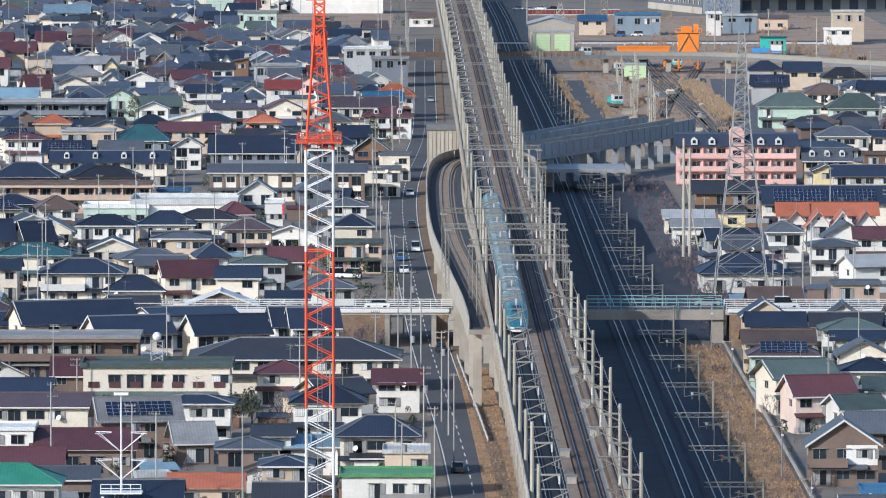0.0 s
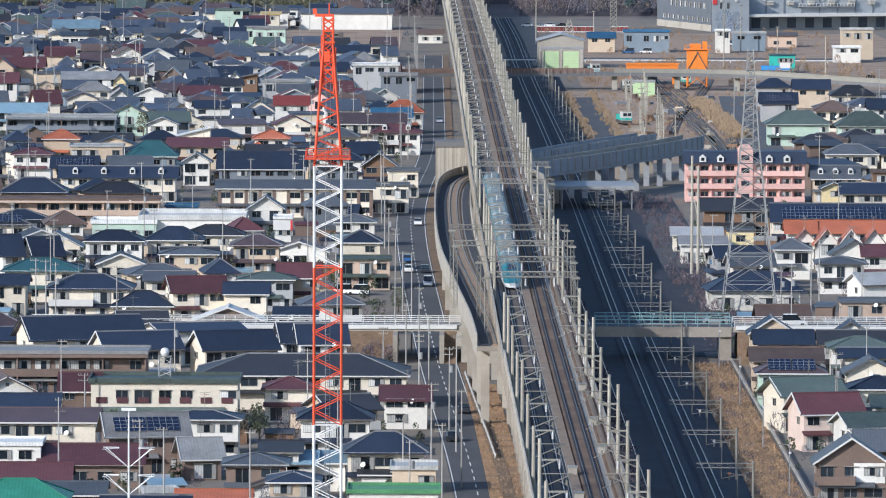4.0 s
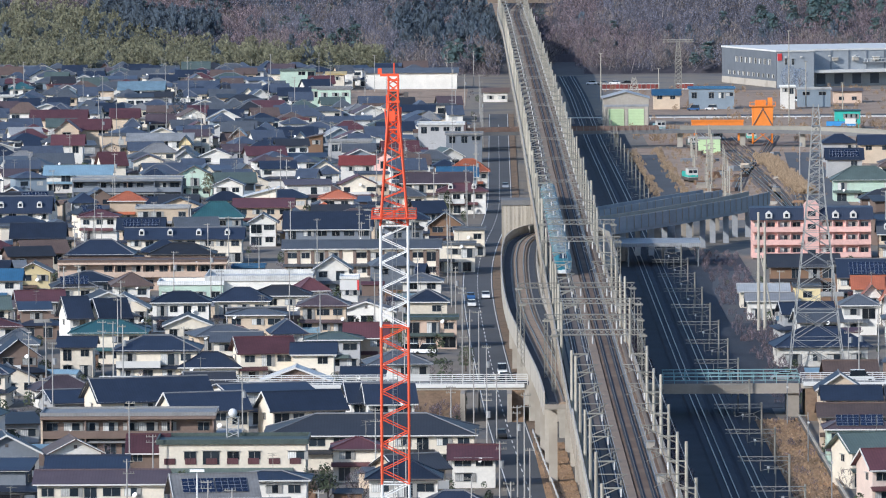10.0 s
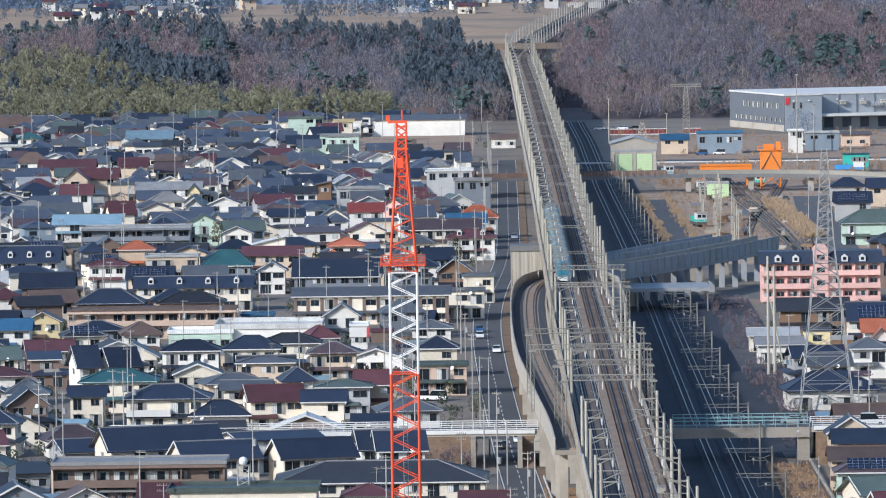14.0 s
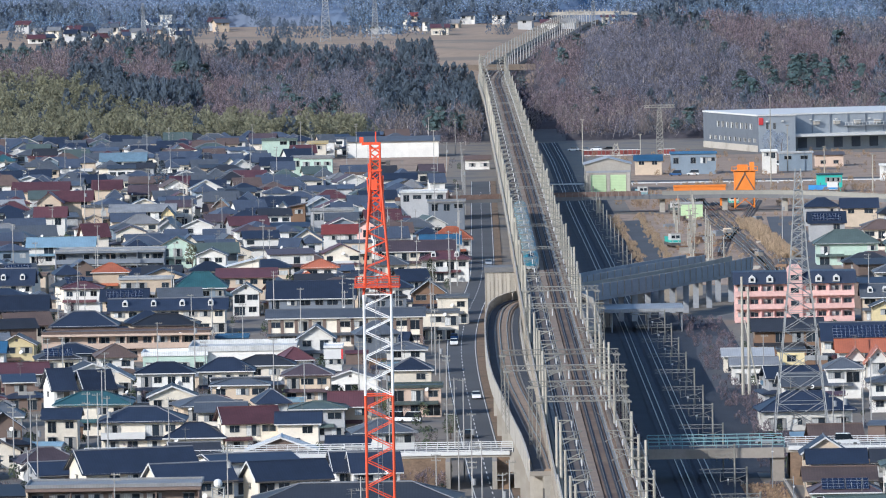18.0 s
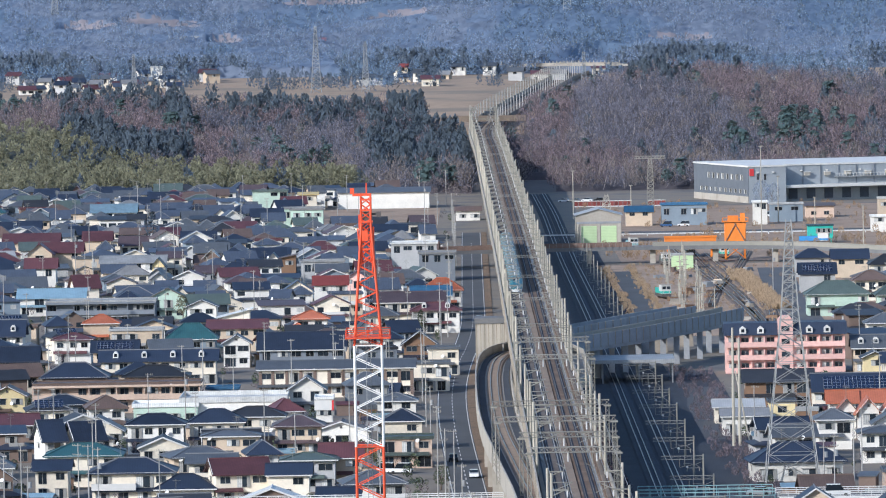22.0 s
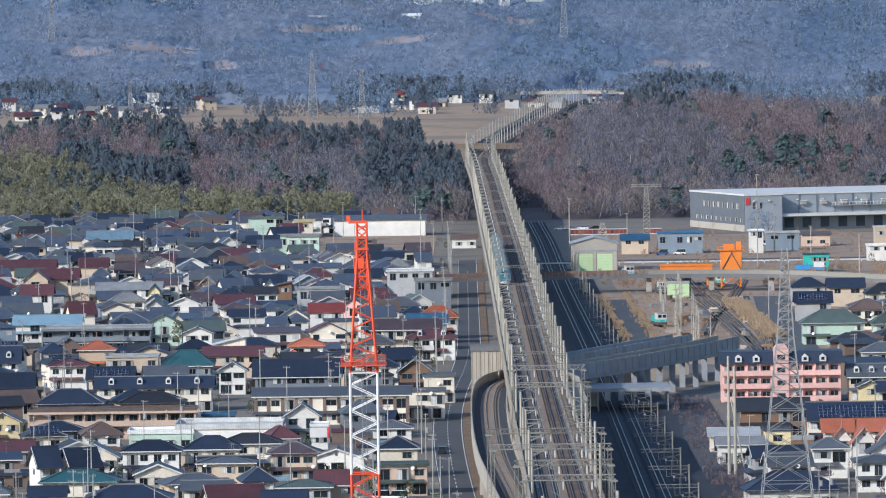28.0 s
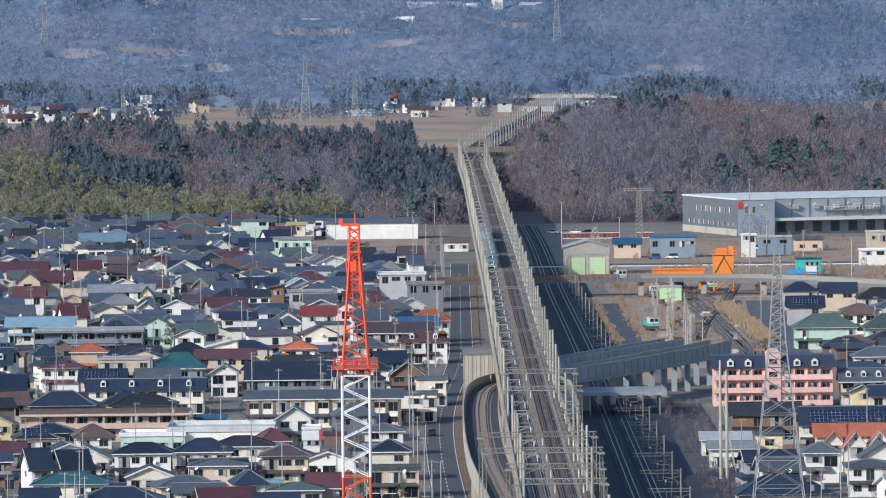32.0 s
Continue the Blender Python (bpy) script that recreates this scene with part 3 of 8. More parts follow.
ANTENNA.materials.append(MATS["galv"])


_d = Vector((-0.45, -0.75, 0.48)).normalized()
bm = rodbm((0, 0, 0), _d * 0.10, 0.12, 10, 0.40)
rod(bm, _d * 0.10, _d * 0.42, 0.02, 4)
rod(bm, (0, 0, 0), (0, 0.25, -0.5), 0.03, 4)
DISH = bpy.data.meshes.new("satellite_dish")
bm.to_mesh(DISH)
bm.free()
DISH.materials.append(MATS["mast_white"])


def house(x, y, w, d, e, r, kind="hip", roof="navy", wall="cream", rot=0.0, far=False, solar=False, balcony=False, wing=0, z=0.0, name="house", dish=False, dormers=0, panels=False, sign=False, blank=False, strips=False, lower=0.0, label=""):
    """A dwelling: walls, roof, windows and what hangs on it. wing: -1 or 1 for a lower part to one side."""
    rng = random.Random(int(x * 131 + y * 17))
    FOOT.append((x, y, w / 2 + 0.8, d / 2 + 0.8))
    storeys = max(1, round(e / 2.9))
    lab = label or f"{'two' if storeys == 2 else 'one' if storeys == 1 else 'three'}-storey {wall} house with {ROOF_WORD[roof]} {SHAPE_WORD[kind]} roof"
    h = thing(name, lab, "house" if name == "house" else "building", pose(x, y, z, 0, 0, rot), "town houses")
    part("wall", body_bm(w, d, e, r, kind), "wall_" + wall, h)
    eave = rng.uniform(0.6, 0.9)
    part("roof", roof_bm(w, d, e, r, kind, eave), "roof_" + roof, h)
    if kind in ("hip", "side", "gable") and not far:
        part("ridge", ridge_bm(w, d, e, r, kind, eave), "ridge_tile" if roof in ("navy", "black", "slate", "steel", "purple", "grey") and rng.random() < 0.6 else "roof_" + roof, h)
    if not far and kind != "flat":
        tr = "trim_white" if rng.random() < 0.7 else "trim_dark"
        o = 0.6
        if kind in ("side", "hip", "shed"):
            zg = e - (r / (d / 2) * o if kind == "side" else 0) - 0.02
            part("gutter", boxbm(-w / 2 - o, w / 2 + o, -d / 2 - o - 0.16, -d / 2 - o - 0.02, zg - 0.1, zg + 0.1), tr, h)
        if kind == "gable":
            bm = bmesh.new()
            q = r / (w / 2)
            X = w / 2 + o
            prism(bm, [(-X, -d / 2 - o - 0.12, e - q * o), (0, -d / 2 - o - 0.12, e + r), (X, -d / 2 - o - 0.12, e - q * o), (X, -d / 2 - o - 0.12, e - q * o + 0.3), (0, -d / 2 - o - 0.12, e + r + 0.3), (-X, -d / 2 - o - 0.12, e - q * o + 0.3)], (0, 0.1, 0))
            part("barge_board", bm, tr, h)
        elif kind == "side" and abs(rot) > 5:
            sg = -1 if rot > 0 else 1
            bm = bmesh.new()
            q = r / (d / 2)
            Y, X = d / 2 + o, sg * (w / 2 + o + 0.12)
            prism(bm, [(X, -Y, e - q * o), (X, 0, e + r), (X, Y, e - q * o), (X, Y, e - q * o + 0.32), (X, 0, e + r + 0.32), (X, -Y, e - q * o + 0.32)], (-sg * 0.1, 0, 0))
            part("barge_board", bm, "trim_white", h)
    # windows that face the street side
    n = max(1, min(4, int(w / (2.7 if not far else 3.8)))) if name == "house" else max(2, min(12, int(w / 2.9)))
    for s in range(storeys):
        zf = s * e / storeys
        if blank or (far or lower) and s < storeys - 1:
            continue
        for i in range(n):
            if rng.random() < 0.12:
                continue
            tall = rng.random() < (0.5 if s == 0 or balcony else 0.3)
            ww, wh = rng.choice((1.8, 1.8, 2.5)) if w / n > 2.9 else 1.5, 2.0 if tall else 1.2
            xx = (i + 0.5) * w / n - w / 2 + rng.uniform(-0.2, 0.2)
            part("window", window_mesh(ww, wh, rng.random() < 0.4), None, h).location = (xx, -d / 2 - 0.01, zf + (0.25 if tall else 1.0))
    if not far:
        sgn = 1 if rot < 0 else -1
        part("window", window_mesh(1.2, 1.0, False), None, h).matrix_basis = pose(sgn * (w / 2 + 0.01), rng.uniform(-1.5, 1.0), e - 1.9, 0, 0, 90 * sgn)
    if kind == "gable" and r > 1.6 and not far and rng.random() < 0.5:
        part("vent", boxbm(-0.25, 0.25, -d / 2 - 0.05, -d / 2 + 0.02, e + r * 0.35, e + r * 0.35 + 0.5), "trim_dark", h)
    if balcony:
        bw = w * (0.55 if name == "house" else 1.0)
        bx = rng.choice((-1, 1)) * (w - bw) / 2
        zb = e / storeys * (storeys - 1)
        if name != "house":
            for i in range(int(w / 5.8) + 1):
                xx = -w / 2 + i * w / int(w / 5.8)
                part("divider", boxbm(xx - 0.12, xx + 0.12, -d / 2 - 1.28, -d / 2, 0, e), rng.choice(("wall_" + wall, "wall_brown")), h)
        for s in range(1, storeys - 1) if name != "house" else ():
            zs = e / storeys * s
            bm = boxbm(-w / 2, w / 2, -d / 2 - 1.3, -d / 2, zs - 0.15, zs + 0.05)
            box(bm, -w / 2, w / 2, -d / 2 - 1.36, -d / 2 - 1.28, zs - 0.15, zs + 1.05)
            part("balcony", bm, "wall_" + wall, h)
        if name != "house":
            part("fascia", boxbm(-w / 2 - 0.4, w / 2 + 0.4, -d / 2 - 1.7, -d / 2, e - 0.45, e - 0.02), "wall_" + wall, h)
            part("end_wall", boxbm(-w / 2 - 0.3, -w / 2, -d / 2 - 1.4, d / 2, 0, e - 0.46), "wall_beige" if wall == "brown" else "wall_" + wall, h)
        bm = bmesh.new()
        box(bm, bx - bw / 2, bx + bw / 2, -d / 2 - 1.3, -d / 2 + 0.0, zb - 0.15, zb + 0.05)
        box(bm, bx - bw / 2, bx + bw / 2, -d / 2 - 1.36, -d / 2 - 1.28, zb - 0.15, zb + 1.05)
        for q in (-1, 1):
            a = bx + q * bw / 2
            box(bm, a - 0.04, a + 0.04, -d / 2 - 1.28, -d / 2, zb + 0.05, zb + 1.05)
        part("balcony", bm, rng.choice(("trim_white", "wall_" + wall, "frame_metal")) if name == "house" else "wall_" + wall, h)
    if lower:
        # wider ground floor with a hipped roof of its own
        lw, ld, lx = w + lower, d + 2.6, rng.choice((-0.35, 0.35)) * lower
        part("lower_wall", boxbm(lx - lw / 2, lx + lw / 2, -ld / 2 - 0.6, ld / 2 - 0.6, 0, 2.75), "wall_" + wall, h)
        part("lower_roof", roof_bm(lw, ld, 2.75, 1.25, "hip", 0.7), "roof_" + roof, h).location = (lx, -0.6, 0)
        for i in range(max(1, int(lw / 3.4))):
            part("window", window_mesh(1.8, 1.9, rng.random() < 0.5), None, h).location = (lx - lw / 2 + (i + 0.5) * lw / max(1, int(lw / 3.4)), -ld / 2 - 0.61, 0.3)
    elif wing:
        ww, wd, we = w * 0.55, d * 0.8, 2.9
        wx = wing * (w / 2 + ww / 2 - 0.1)
        part("wing_wall", body_bm(ww, wd, we, 1.0, "hip"), "wall_" + wall, h).location = (wx, -0.6, 0)
        part("wing_roof", roof_bm(ww, wd, we, 1.1, "hip"), "roof_" + roof, h).location = (wx, -0.6, 0)
    elif storeys == 2 and not far and w > 6.5:
        # skirt roof over the ground floor
        bm = bmesh.new()
        prism(bm, [(-w / 2 - 0.3, -d / 2 - 1.1, 2.55), (-w / 2 - 0.3, -d / 2, 3.05), (-w / 2 - 0.3, -d / 2, 2.9), (-w / 2 - 0.3, -d / 2 - 1.1, 2.42)], (w * rng.uniform(0.5, 1.0), 0, 0))
        part("porch_roof", bm, "roof_" + roof, h)
    if solar and kind in ("hip", "side"):
        sl = math.atan2(r, d / 2)
        pw = w * (0.36 if kind == "hip" else 0.42)
        nx, ny = max(2, round(pw / 0.85)), 4
        for s in (-1, 1):
            bm = bmesh.new()
            g = [[bm.verts.new((s * (0.08 + (pw - 0.08) * a / nx), d * 0.40 * b / ny, 0.18)) for b in range(ny + 1)] for a in range(nx + 1)]
            cells = [bm.faces.new((g[a][b], g[a + 1][b], g[a + 1][b + 1], g[a][b + 1])) for a in range(nx) for b in range(ny)]
            bmesh.ops.solidify(bm, geom=cells, thickness=0.05)
            bm.normal_update()
            tops = [f for f in bm.faces if f.calc_center_median().z > 0.178 and abs(f.normal.z) > 0.9]
            bmesh.ops.inset_individual(bm, faces=tops, thickness=0.035, depth=-0.01)
            for f in tops:
                f.material_index = 1
            ob = part("solar_panel", bm, ("frame_metal", "solar"), h, "dark blue solar panels in pale frames")
            ob.matrix_basis = Matrix.Translation((0, -d / 2 + 0.3, e + 0.15 + (0.25 if kind == "hip" else 0.15))) @ Matrix.Rotation(sl, 4, "X")
    for i in range(dormers):
        xx = (i + 0.5) * w / dormers - w / 2
        bm = bmesh.new()
        prism(bm, [(xx - 0.6, 0, 0), (xx + 0.6, 0, 0), (xx + 0.6, 0, 1.0), (xx + 0.3, 0, 1.45), (xx - 0.3, 0, 1.45), (xx - 0.6, 0, 1.0)], (0, 2.0, 0))
        dm = part("dormer", bm, "trim_white", h, "small white dormer")
        dm.location = (0, -d / 2 + 0.9, e + r * 0.25)
        part("pane", boxbm(xx - 0.35, xx + 0.35, -0.04, 0.02, 0.3, 1.0), "glass", dm)
    if strips:
        # brown wall panels between the windows of each storey
        for i in range(n + 1):
            xx = max(-w / 2 + 0.35, min(w / 2 - 0.35, i * w / n - w / 2))
            part("brown_panel", boxbm(xx - 0.35, xx + 0.35, -d / 2 - 0.16, -d / 2 - 0.02, 0.4, e - 0.5), "wall_brown", h, "dull brown wall panel")
    if panels:
        for i in range(7):
            xx = (i + 0.5) * w / 7 - w / 2
            part("red_panel", boxbm(xx - w / 26, xx + w / 26, -d / 2 - 0.12, -d / 2 - 0.02, e - 3.0, e - 2.1), "roof_maroon", h, "dull red wall panel")
    if sign:
        part("signboard", boxbm(-w / 2 - 0.3, w / 2 + 0.3, -d / 2 - 0.35, -d / 2 - 0.1, e - 2.2, e - 0.2), "trim_white", h, "white signboard with a red edge")
        part("sign_edge", boxbm(w / 2 - 0.1, w / 2 + 0.3, -d / 2 - 0.40, -d / 2 - 0.36, e - 2.2, e - 0.2), "red_paint", h)
    if not far and rng.random() < 0.28:
        part("antenna", ANTENNA, None, h).matrix_basis = pose(0 if kind == "gable" else rng.uniform(-0.25, 0.25) * w, 0, e + (0.2 if kind == "flat" else r), 0, 0, rng.uniform(0, 90))
    if dish or (not far and rng.random() < 0.36):
        part("satellite_dish", DISH, None, h).location = (rng.uniform(-0.45, 0.45) * w, -d / 2 - 0.55, e - rng.choice((0.3, 1.6, 2.6)))
    return h


# ---- houses and blocks of flats that stand out, nearest first ----
house(-19.8, 876, 6.4, 8.0, 5.7, 1.5, "side", "black", "beige", 0)
house(-38.0, 878, 10.4, 8.0, 5.7, 1.6, "side", "navy", "grey", 0)
house(-54.6, 890, 12.1, 8.7, 6.0, 2.2, "hip", "jade", "white", 0)
house(-7.2, 897, 11.3, 8.1, 6.2, 0.3, "flat", "grass", "white", 0, balcony=True)
house(56.2, 907, 4.3, 8.0, 3.0, 0.3, "flat", "blue", "white", 0)
house(-30.8, 916, 8.8, 8.0, 3.0, 1.1, "side", "orange", "beige", 0)
house(-49.8, 916, 9.3, 8.0, 4.0, 1.1, "side", "slate", "brown", 0)
house(-20.5, 922, 6.2, 8.0, 5.0, 1.0, "hip", "navy", "beige", 0)
house(-4.8, 929, 5.7, 8.0, 6.0, 0.3, "flat", "white", "beige", 0)
house(-23.2, 936, 5.7, 8.0, 3.0, 1.0, "gable", "black", "white", 0)
house(-26.0, 941, 7.8, 8.0, 5.4, 1.2, "hip", "slate", "brown", 0)
house(-56.6, 941, 11.1, 8.0, 3.4, 1.7, "side", "maroon", "brown", 0)
gabled = house(53.6, 944, 9.2, 8.0, 5.7, 3.1, "gable", "slate", "brown", 0, balcony=True, label="brown timber house with white-panelled gable and grey roof")
part("white_panel", boxbm(0.3, 4.5, -4.09, -4.02, 2.9, 5.6), "wall_white", gabled)
part("window", window_mesh(1.5, 1.1, True), None, gabled).location = (2.4, -4.1, 3.9)
house(-9.2, 954, 5.6, 8.0, 3.0, 1.4, "side", "black", "white", 0)
house(-8.8, 955, 10.2, 8.0, 5.7, 2.5, "hip", "navy", "cream", 0)
house(-23.0, 957, 4.8, 8.0, 5.7, 0.9, "side", "black", "white", 0)
house(-20.3, 957, 3.7, 8.0, 4.0, 1.1, "side", "sky", "white", 0)
house(-16.9, 959, 5.2, 8.0, 4.0, 1.0, "side", "sky", "white", 0)
house(-49.0, 963, 13.4, 9.7, 3.5, 2.0, "side", "maroon", "brown", 0)
house(-59.8, 963, 7.8, 8.0, 5.7, 0.3, "flat", "white", "white", 0)
house(59.1, 963, 6.7, 8.0, 5.7, 2.1, "side", "slate", "brown", 0)
house(-34.8, 973, 5.1, 8.0, 3.2, 2.2, "side", "silver", "brown", 10)
house(-42.7, 980, 10.9, 8.0, 5.7, 2.5, "side", "grey", "brown", 10, solar=True)
house(58.3, 995, 6.2, 8.0, 5.7, 1.5, "side", "green", "white", 14)
house(-59.2, 1000, 17.9, 10.5, 5.7, 1.3, "side", "purple", "cream", 0, name="building")
house(-35.2, 1002, 10.1, 8.0, 5.7, 1.0, "hip", "navy", "white", 0, balcony=True)
house(-16.4, 1003, 9.7, 8.0, 5.7, 2.3, "hip", "navy", "white", 0)
house(54.1, 1017, 8.8, 8.0, 5.7, 2.3, "side", "maroon", "blush", 14, balcony=True)
house(-62.7, 1024, 10.8, 8.0, 5.7, 1.2, "side", "navy", "beige", 0)
house(64.1, 1026, 4.7, 8.0, 5.7, 1.2, "side", "green", "white", 0)
house(52.4, 1046, 9.6, 8.0, 5.7, 2.1, "side", "green", "cream", 20)
house(-6.7, 1049, 6.4, 8.0, 4.5, 1.5, "side", "maroon", "white", 0)
house(-42.6, 1052, 21.8, 11.0, 6.6, 0.5, "flat", "green", "cream", 0, panels=True, name="building")
house(63.8, 1054, 8.1, 8.0, 5.7, 1.7, "hip", "navy", "cream", 0)
house(-55.6, 1057, 5.4, 8.0, 5.0, 2.1, "side", "maroon", "brown", 0)
house(-24.1, 1059, 7.5, 8.0, 5.0, 1.5, "hip", "maroon", "cream", 0)
house(52.2, 1081, 10.0, 8.0, 5.7, 2.0, "hip", "purple", "mint", 0, solar=True)
house(-22.7, 1084, 31.8, 16.0, 5.2, 2.7, "hip", "black", "cream", 0, name="building")
house(64.6, 1084, 7.4, 8.0, 5.7, 1.9, "gable", "slate", "cream", 0)
house(-60.9, 1103, 26.6, 10.5, 6.6, 0.3, "flat", "grey", "brown", 0, balcony=True, name="building")
house(52.6, 1106, 10.5, 8.0, 5.7, 1.5, "side", "brown", "beige", 0)
house(65.7, 1112, 7.9, 8.0, 5.7, 1.0, "side", "navy", "cream", 0)
house(-34.7, 1124, 11.9, 8.6, 5.7, 2.4, "side", "navy", "cream", 18)
house(-50.2, 1124, 12.2, 8.8, 5.7, 2.3, "side", "navy", "cream", 18)
house(65.6, 1129, 9.3, 8.0, 5.7, 1.5, "hip", "green", "white", 0)
house(-21.0, 1136, 7.4, 8.0, 5.7, 2.6, "side", "navy", "white", 8)
house(-24.8, 1139, 5.9, 8.0, 5.7, 2.5, "side", "navy", "white", 10)
house(53.7, 1139, 8.4, 8.0, 5.7, 1.6, "side", "navy", "beige", 0)
house(65.2, 1139, 10.9, 8.0, 5.7, 1.6, "side", "black", "grey", 0)
house(-60.4, 1146, 18.5, 10.5, 5.7, 3.0, "side", "navy", "cream", 18, name="building")
house(52.7, 1158, 7.0, 8.0, 5.7, 2.3, "gable", "navy", "beige", 0)
house(-42.4, 1160, 13.9, 10.0, 5.7, 0.8, "side", "navy", "white", 18)
house(-26.2, 1190, 6.7, 8.0, 5.7, 1.1, "side", "navy", "white", 0)
house(-37.7, 1195, 11.2, 8.1, 4.5, 2.1, "gable", "white", "brown", 0)
house(71.7, 1225, 8.0, 8.0, 5.5, 0.3, "flat", "slate", "peach", 0)
house(-36.0, 1241, 7.1, 8.0, 5.7, 1.5, "side", "navy", "cream", 0)
house(-54.4, 1245, 10.1, 8.0, 3.0, 2.4, "hip", "navy", "cream", 0)
house(-45.2, 1246, 9.4, 8.0, 5.7, 2.2, "side", "maroon", "cream", 12)
house(-64.0, 1251, 14.2, 10.3, 5.7, 2.3, "hip", "navy", "cream", 0, balcony=True)
house(-78.9, 1261, 5.8, 8.0, 5.7, 1.3, "side", "navy", "cream", 0)
house(76.3, 1268, 7.6, 8.0, 5.7, 1.6, "side", "silver", "white", 18)
house(-50.8, 1272, 8.1, 8.0, 5.7, 1.2, "side", "slate", "cream", 0)
house(-33.3, 1273, 9.5, 8.0, 5.7, 1.1, "hip", "green", "grey", 0, balcony=True)
house(54.8, 1280, 16.1, 10.5, 3.6, 3.1, "hip", "navy", "white", 4)
house(-27.6, 1281, 7.3, 8.0, 5.7, 2.1, "side", "maroon", "beige", 0)
house(-75.1, 1294, 13.1, 9.4, 5.7, 2.0, "hip", "teal", "cream", 0)
house(72.9, 1319, 8.2, 8.0, 5.7, 1.1, "hip", "slate", "white", 0)
house(-16.4, 1326, 9.7, 8.0, 5.5, 0.3, "flat", "green", "peach", 0)
house(-49.7, 1338, 10.5, 8.0, 5.7, 1.0, "hip", "slate", "beige", 0)
house(-77.6, 1338, 5.3, 8.0, 5.7, 2.9, "side", "navy", "white", 18)
house(-84.3, 1338, 3.9, 8.0, 5.7, 3.3, "side", "navy", "white", 18)
house(82.5, 1342, 8.0, 8.0, 5.7, 1.6, "side", "maroon", "white", 0)
house(76.8, 1346, 8.0, 8.0, 5.7, 2.4, "gable", "slate", "white", 0)
house(65.5, 1356, 6.6, 8.0, 5.7, 1.9, "hip", "slate", "white", 0)
house(-37.6, 1363, 8.8, 8.0, 5.7, 1.9, "hip", "purple", "beige", 0)
house(-17.6, 1372, 7.6, 8.0, 5.7, 2.2, "hip", "navy", "cream", 0)
house(-65.6, 1374, 10.9, 8.0, 5.7, 1.9, "hip", "navy", "white", 0)
house(-53.9, 1377, 10.4, 8.0, 5.7, 2.4, "hip", "navy", "cream", 0, balcony=True)
house(73.3, 1379, 4.0, 8.0, 5.7, 2.3, "gable", "orange", "white", 0)
house(78.0, 1379, 3.7, 8.0, 5.7, 2.3, "gable", "orange", "white", 0)
house(82.6, 1379, 3.7, 8.0, 5.7, 2.2, "gable", "orange", "white", 0)
house(69.3, 1383, 3.5, 5.0, 5.7, 1.9, "gable", "orange", "white", 0)
house(-46.8, 1392, 11.1, 8.0, 5.7, 1.8, "hip", "black", "cream", 0)
house(49.8, 1397, 8.7, 8.0, 4.0, 1.1, "side", "grey", "white", 0)
house(57.5, 1404, 5.1, 8.0, 6.0, 0.3, "flat", "slate", "yellow", 0)
house(69.7, 1408, 5.2, 8.0, 5.7, 1.9, "side", "orange", "white", 0)
house(79.8, 1409, 12.8, 9.2, 5.7, 1.9, "side", "orange", "white", 0)
house(-33.9, 1422, 3.3, 8.0, 7.0, 0.3, "flat", "white", "white", 0, sign=True, name="building")
house(49.8, 1432, 9.6, 8.0, 3.5, 1.1, "side", "silver", "cream", 0)
house(-19.6, 1443, 7.8, 8.0, 5.0, 1.5, "hip", "slate", "white", 0)
house(78.0, 1444, 24.8, 12.0, 5.7, 3.1, "side", "navy", "cream", 0, solar=True, name="building")
house(-106.0, 1446, 8.1, 8.0, 5.7, 1.8, "side", "blue", "white", 0)
house(-67.5, 1459, 13.2, 10.5, 3.6, 0.6, "flat", "white", "mint", 0)
house(-53.5, 1465, 21.7, 20.0, 4.3, 0.9, "flat", "white", "white", 0, blank=True, name="building")
house(-100.9, 1470, 7.1, 8.0, 5.7, 1.8, "gable", "brown", "yellow", 0)
house(-38.8, 1477, 7.0, 8.0, 5.7, 2.3, "gable", "slate", "white", 0)
house(59.8, 1478, 13.8, 9.9, 5.7, 2.0, "side", "black", "wood", 0)
house(-79.5, 1497, 35.1, 9.0, 6.0, 0.3, "flat", "brown", "peach", 0, balcony=True, name="building")
house(-72.0, 1513, 13.2, 9.5, 6.6, 2.2, "hip", "black", "peach", 0, name="building")
house(-58.1, 1522, 6.6, 8.0, 3.0, 0.3, "flat", "blue", "bluegrey", 0)
house(-90.4, 1529, 13.6, 9.8, 5.7, 3.0, "hip", "navy", "brown", 0)
house(-33.9, 1536, 33.6, 9.0, 6.4, 1.4, "side", "slate", "cream", 0, strips=True, name="building")
house(91.0, 1536, 12.0, 8.7, 5.7, 1.9, "side", "navy", "cream", 0)
house(-14.3, 1550, 9.8, 8.0, 6.0, 0.3, "flat", "slate", "cream", 0)
house(84.1, 1553, 4.9, 8.0, 5.7, 1.1, "gable", "black", "yellow", 0)
house(-74.9, 1588, 25.7, 9.0, 5.7, 2.0, "side", "navy", "cream", 0, dormers=4, name="building")
house(86.6, 1593, 10.2, 8.0, 5.7, 2.4, "side", "slate", "beige", 0, dormers=3)
house(-108.5, 1597, 11.2, 8.0, 5.7, 2.7, "side", "navy", "brown", 0)
house(-11.0, 1606, 6.9, 8.0, 6.0, 0.3, "flat", "slate", "cream", 0)
house(99.7, 1611, 7.2, 8.0, 5.7, 0.3, "flat", "brown", "wood", 0)
house(-43.6, 1625, 19.6, 10.5, 5.7, 3.4, "side", "navy", "slate", 0, name="building")
house(-86.7, 1626, 10.0, 8.0, 5.7, 2.1, "side", "navy", "beige", 0, solar=True)
house(-16.7, 1636, 7.2, 8.0, 5.7, 2.6, "gable", "navy", "wood", 0)
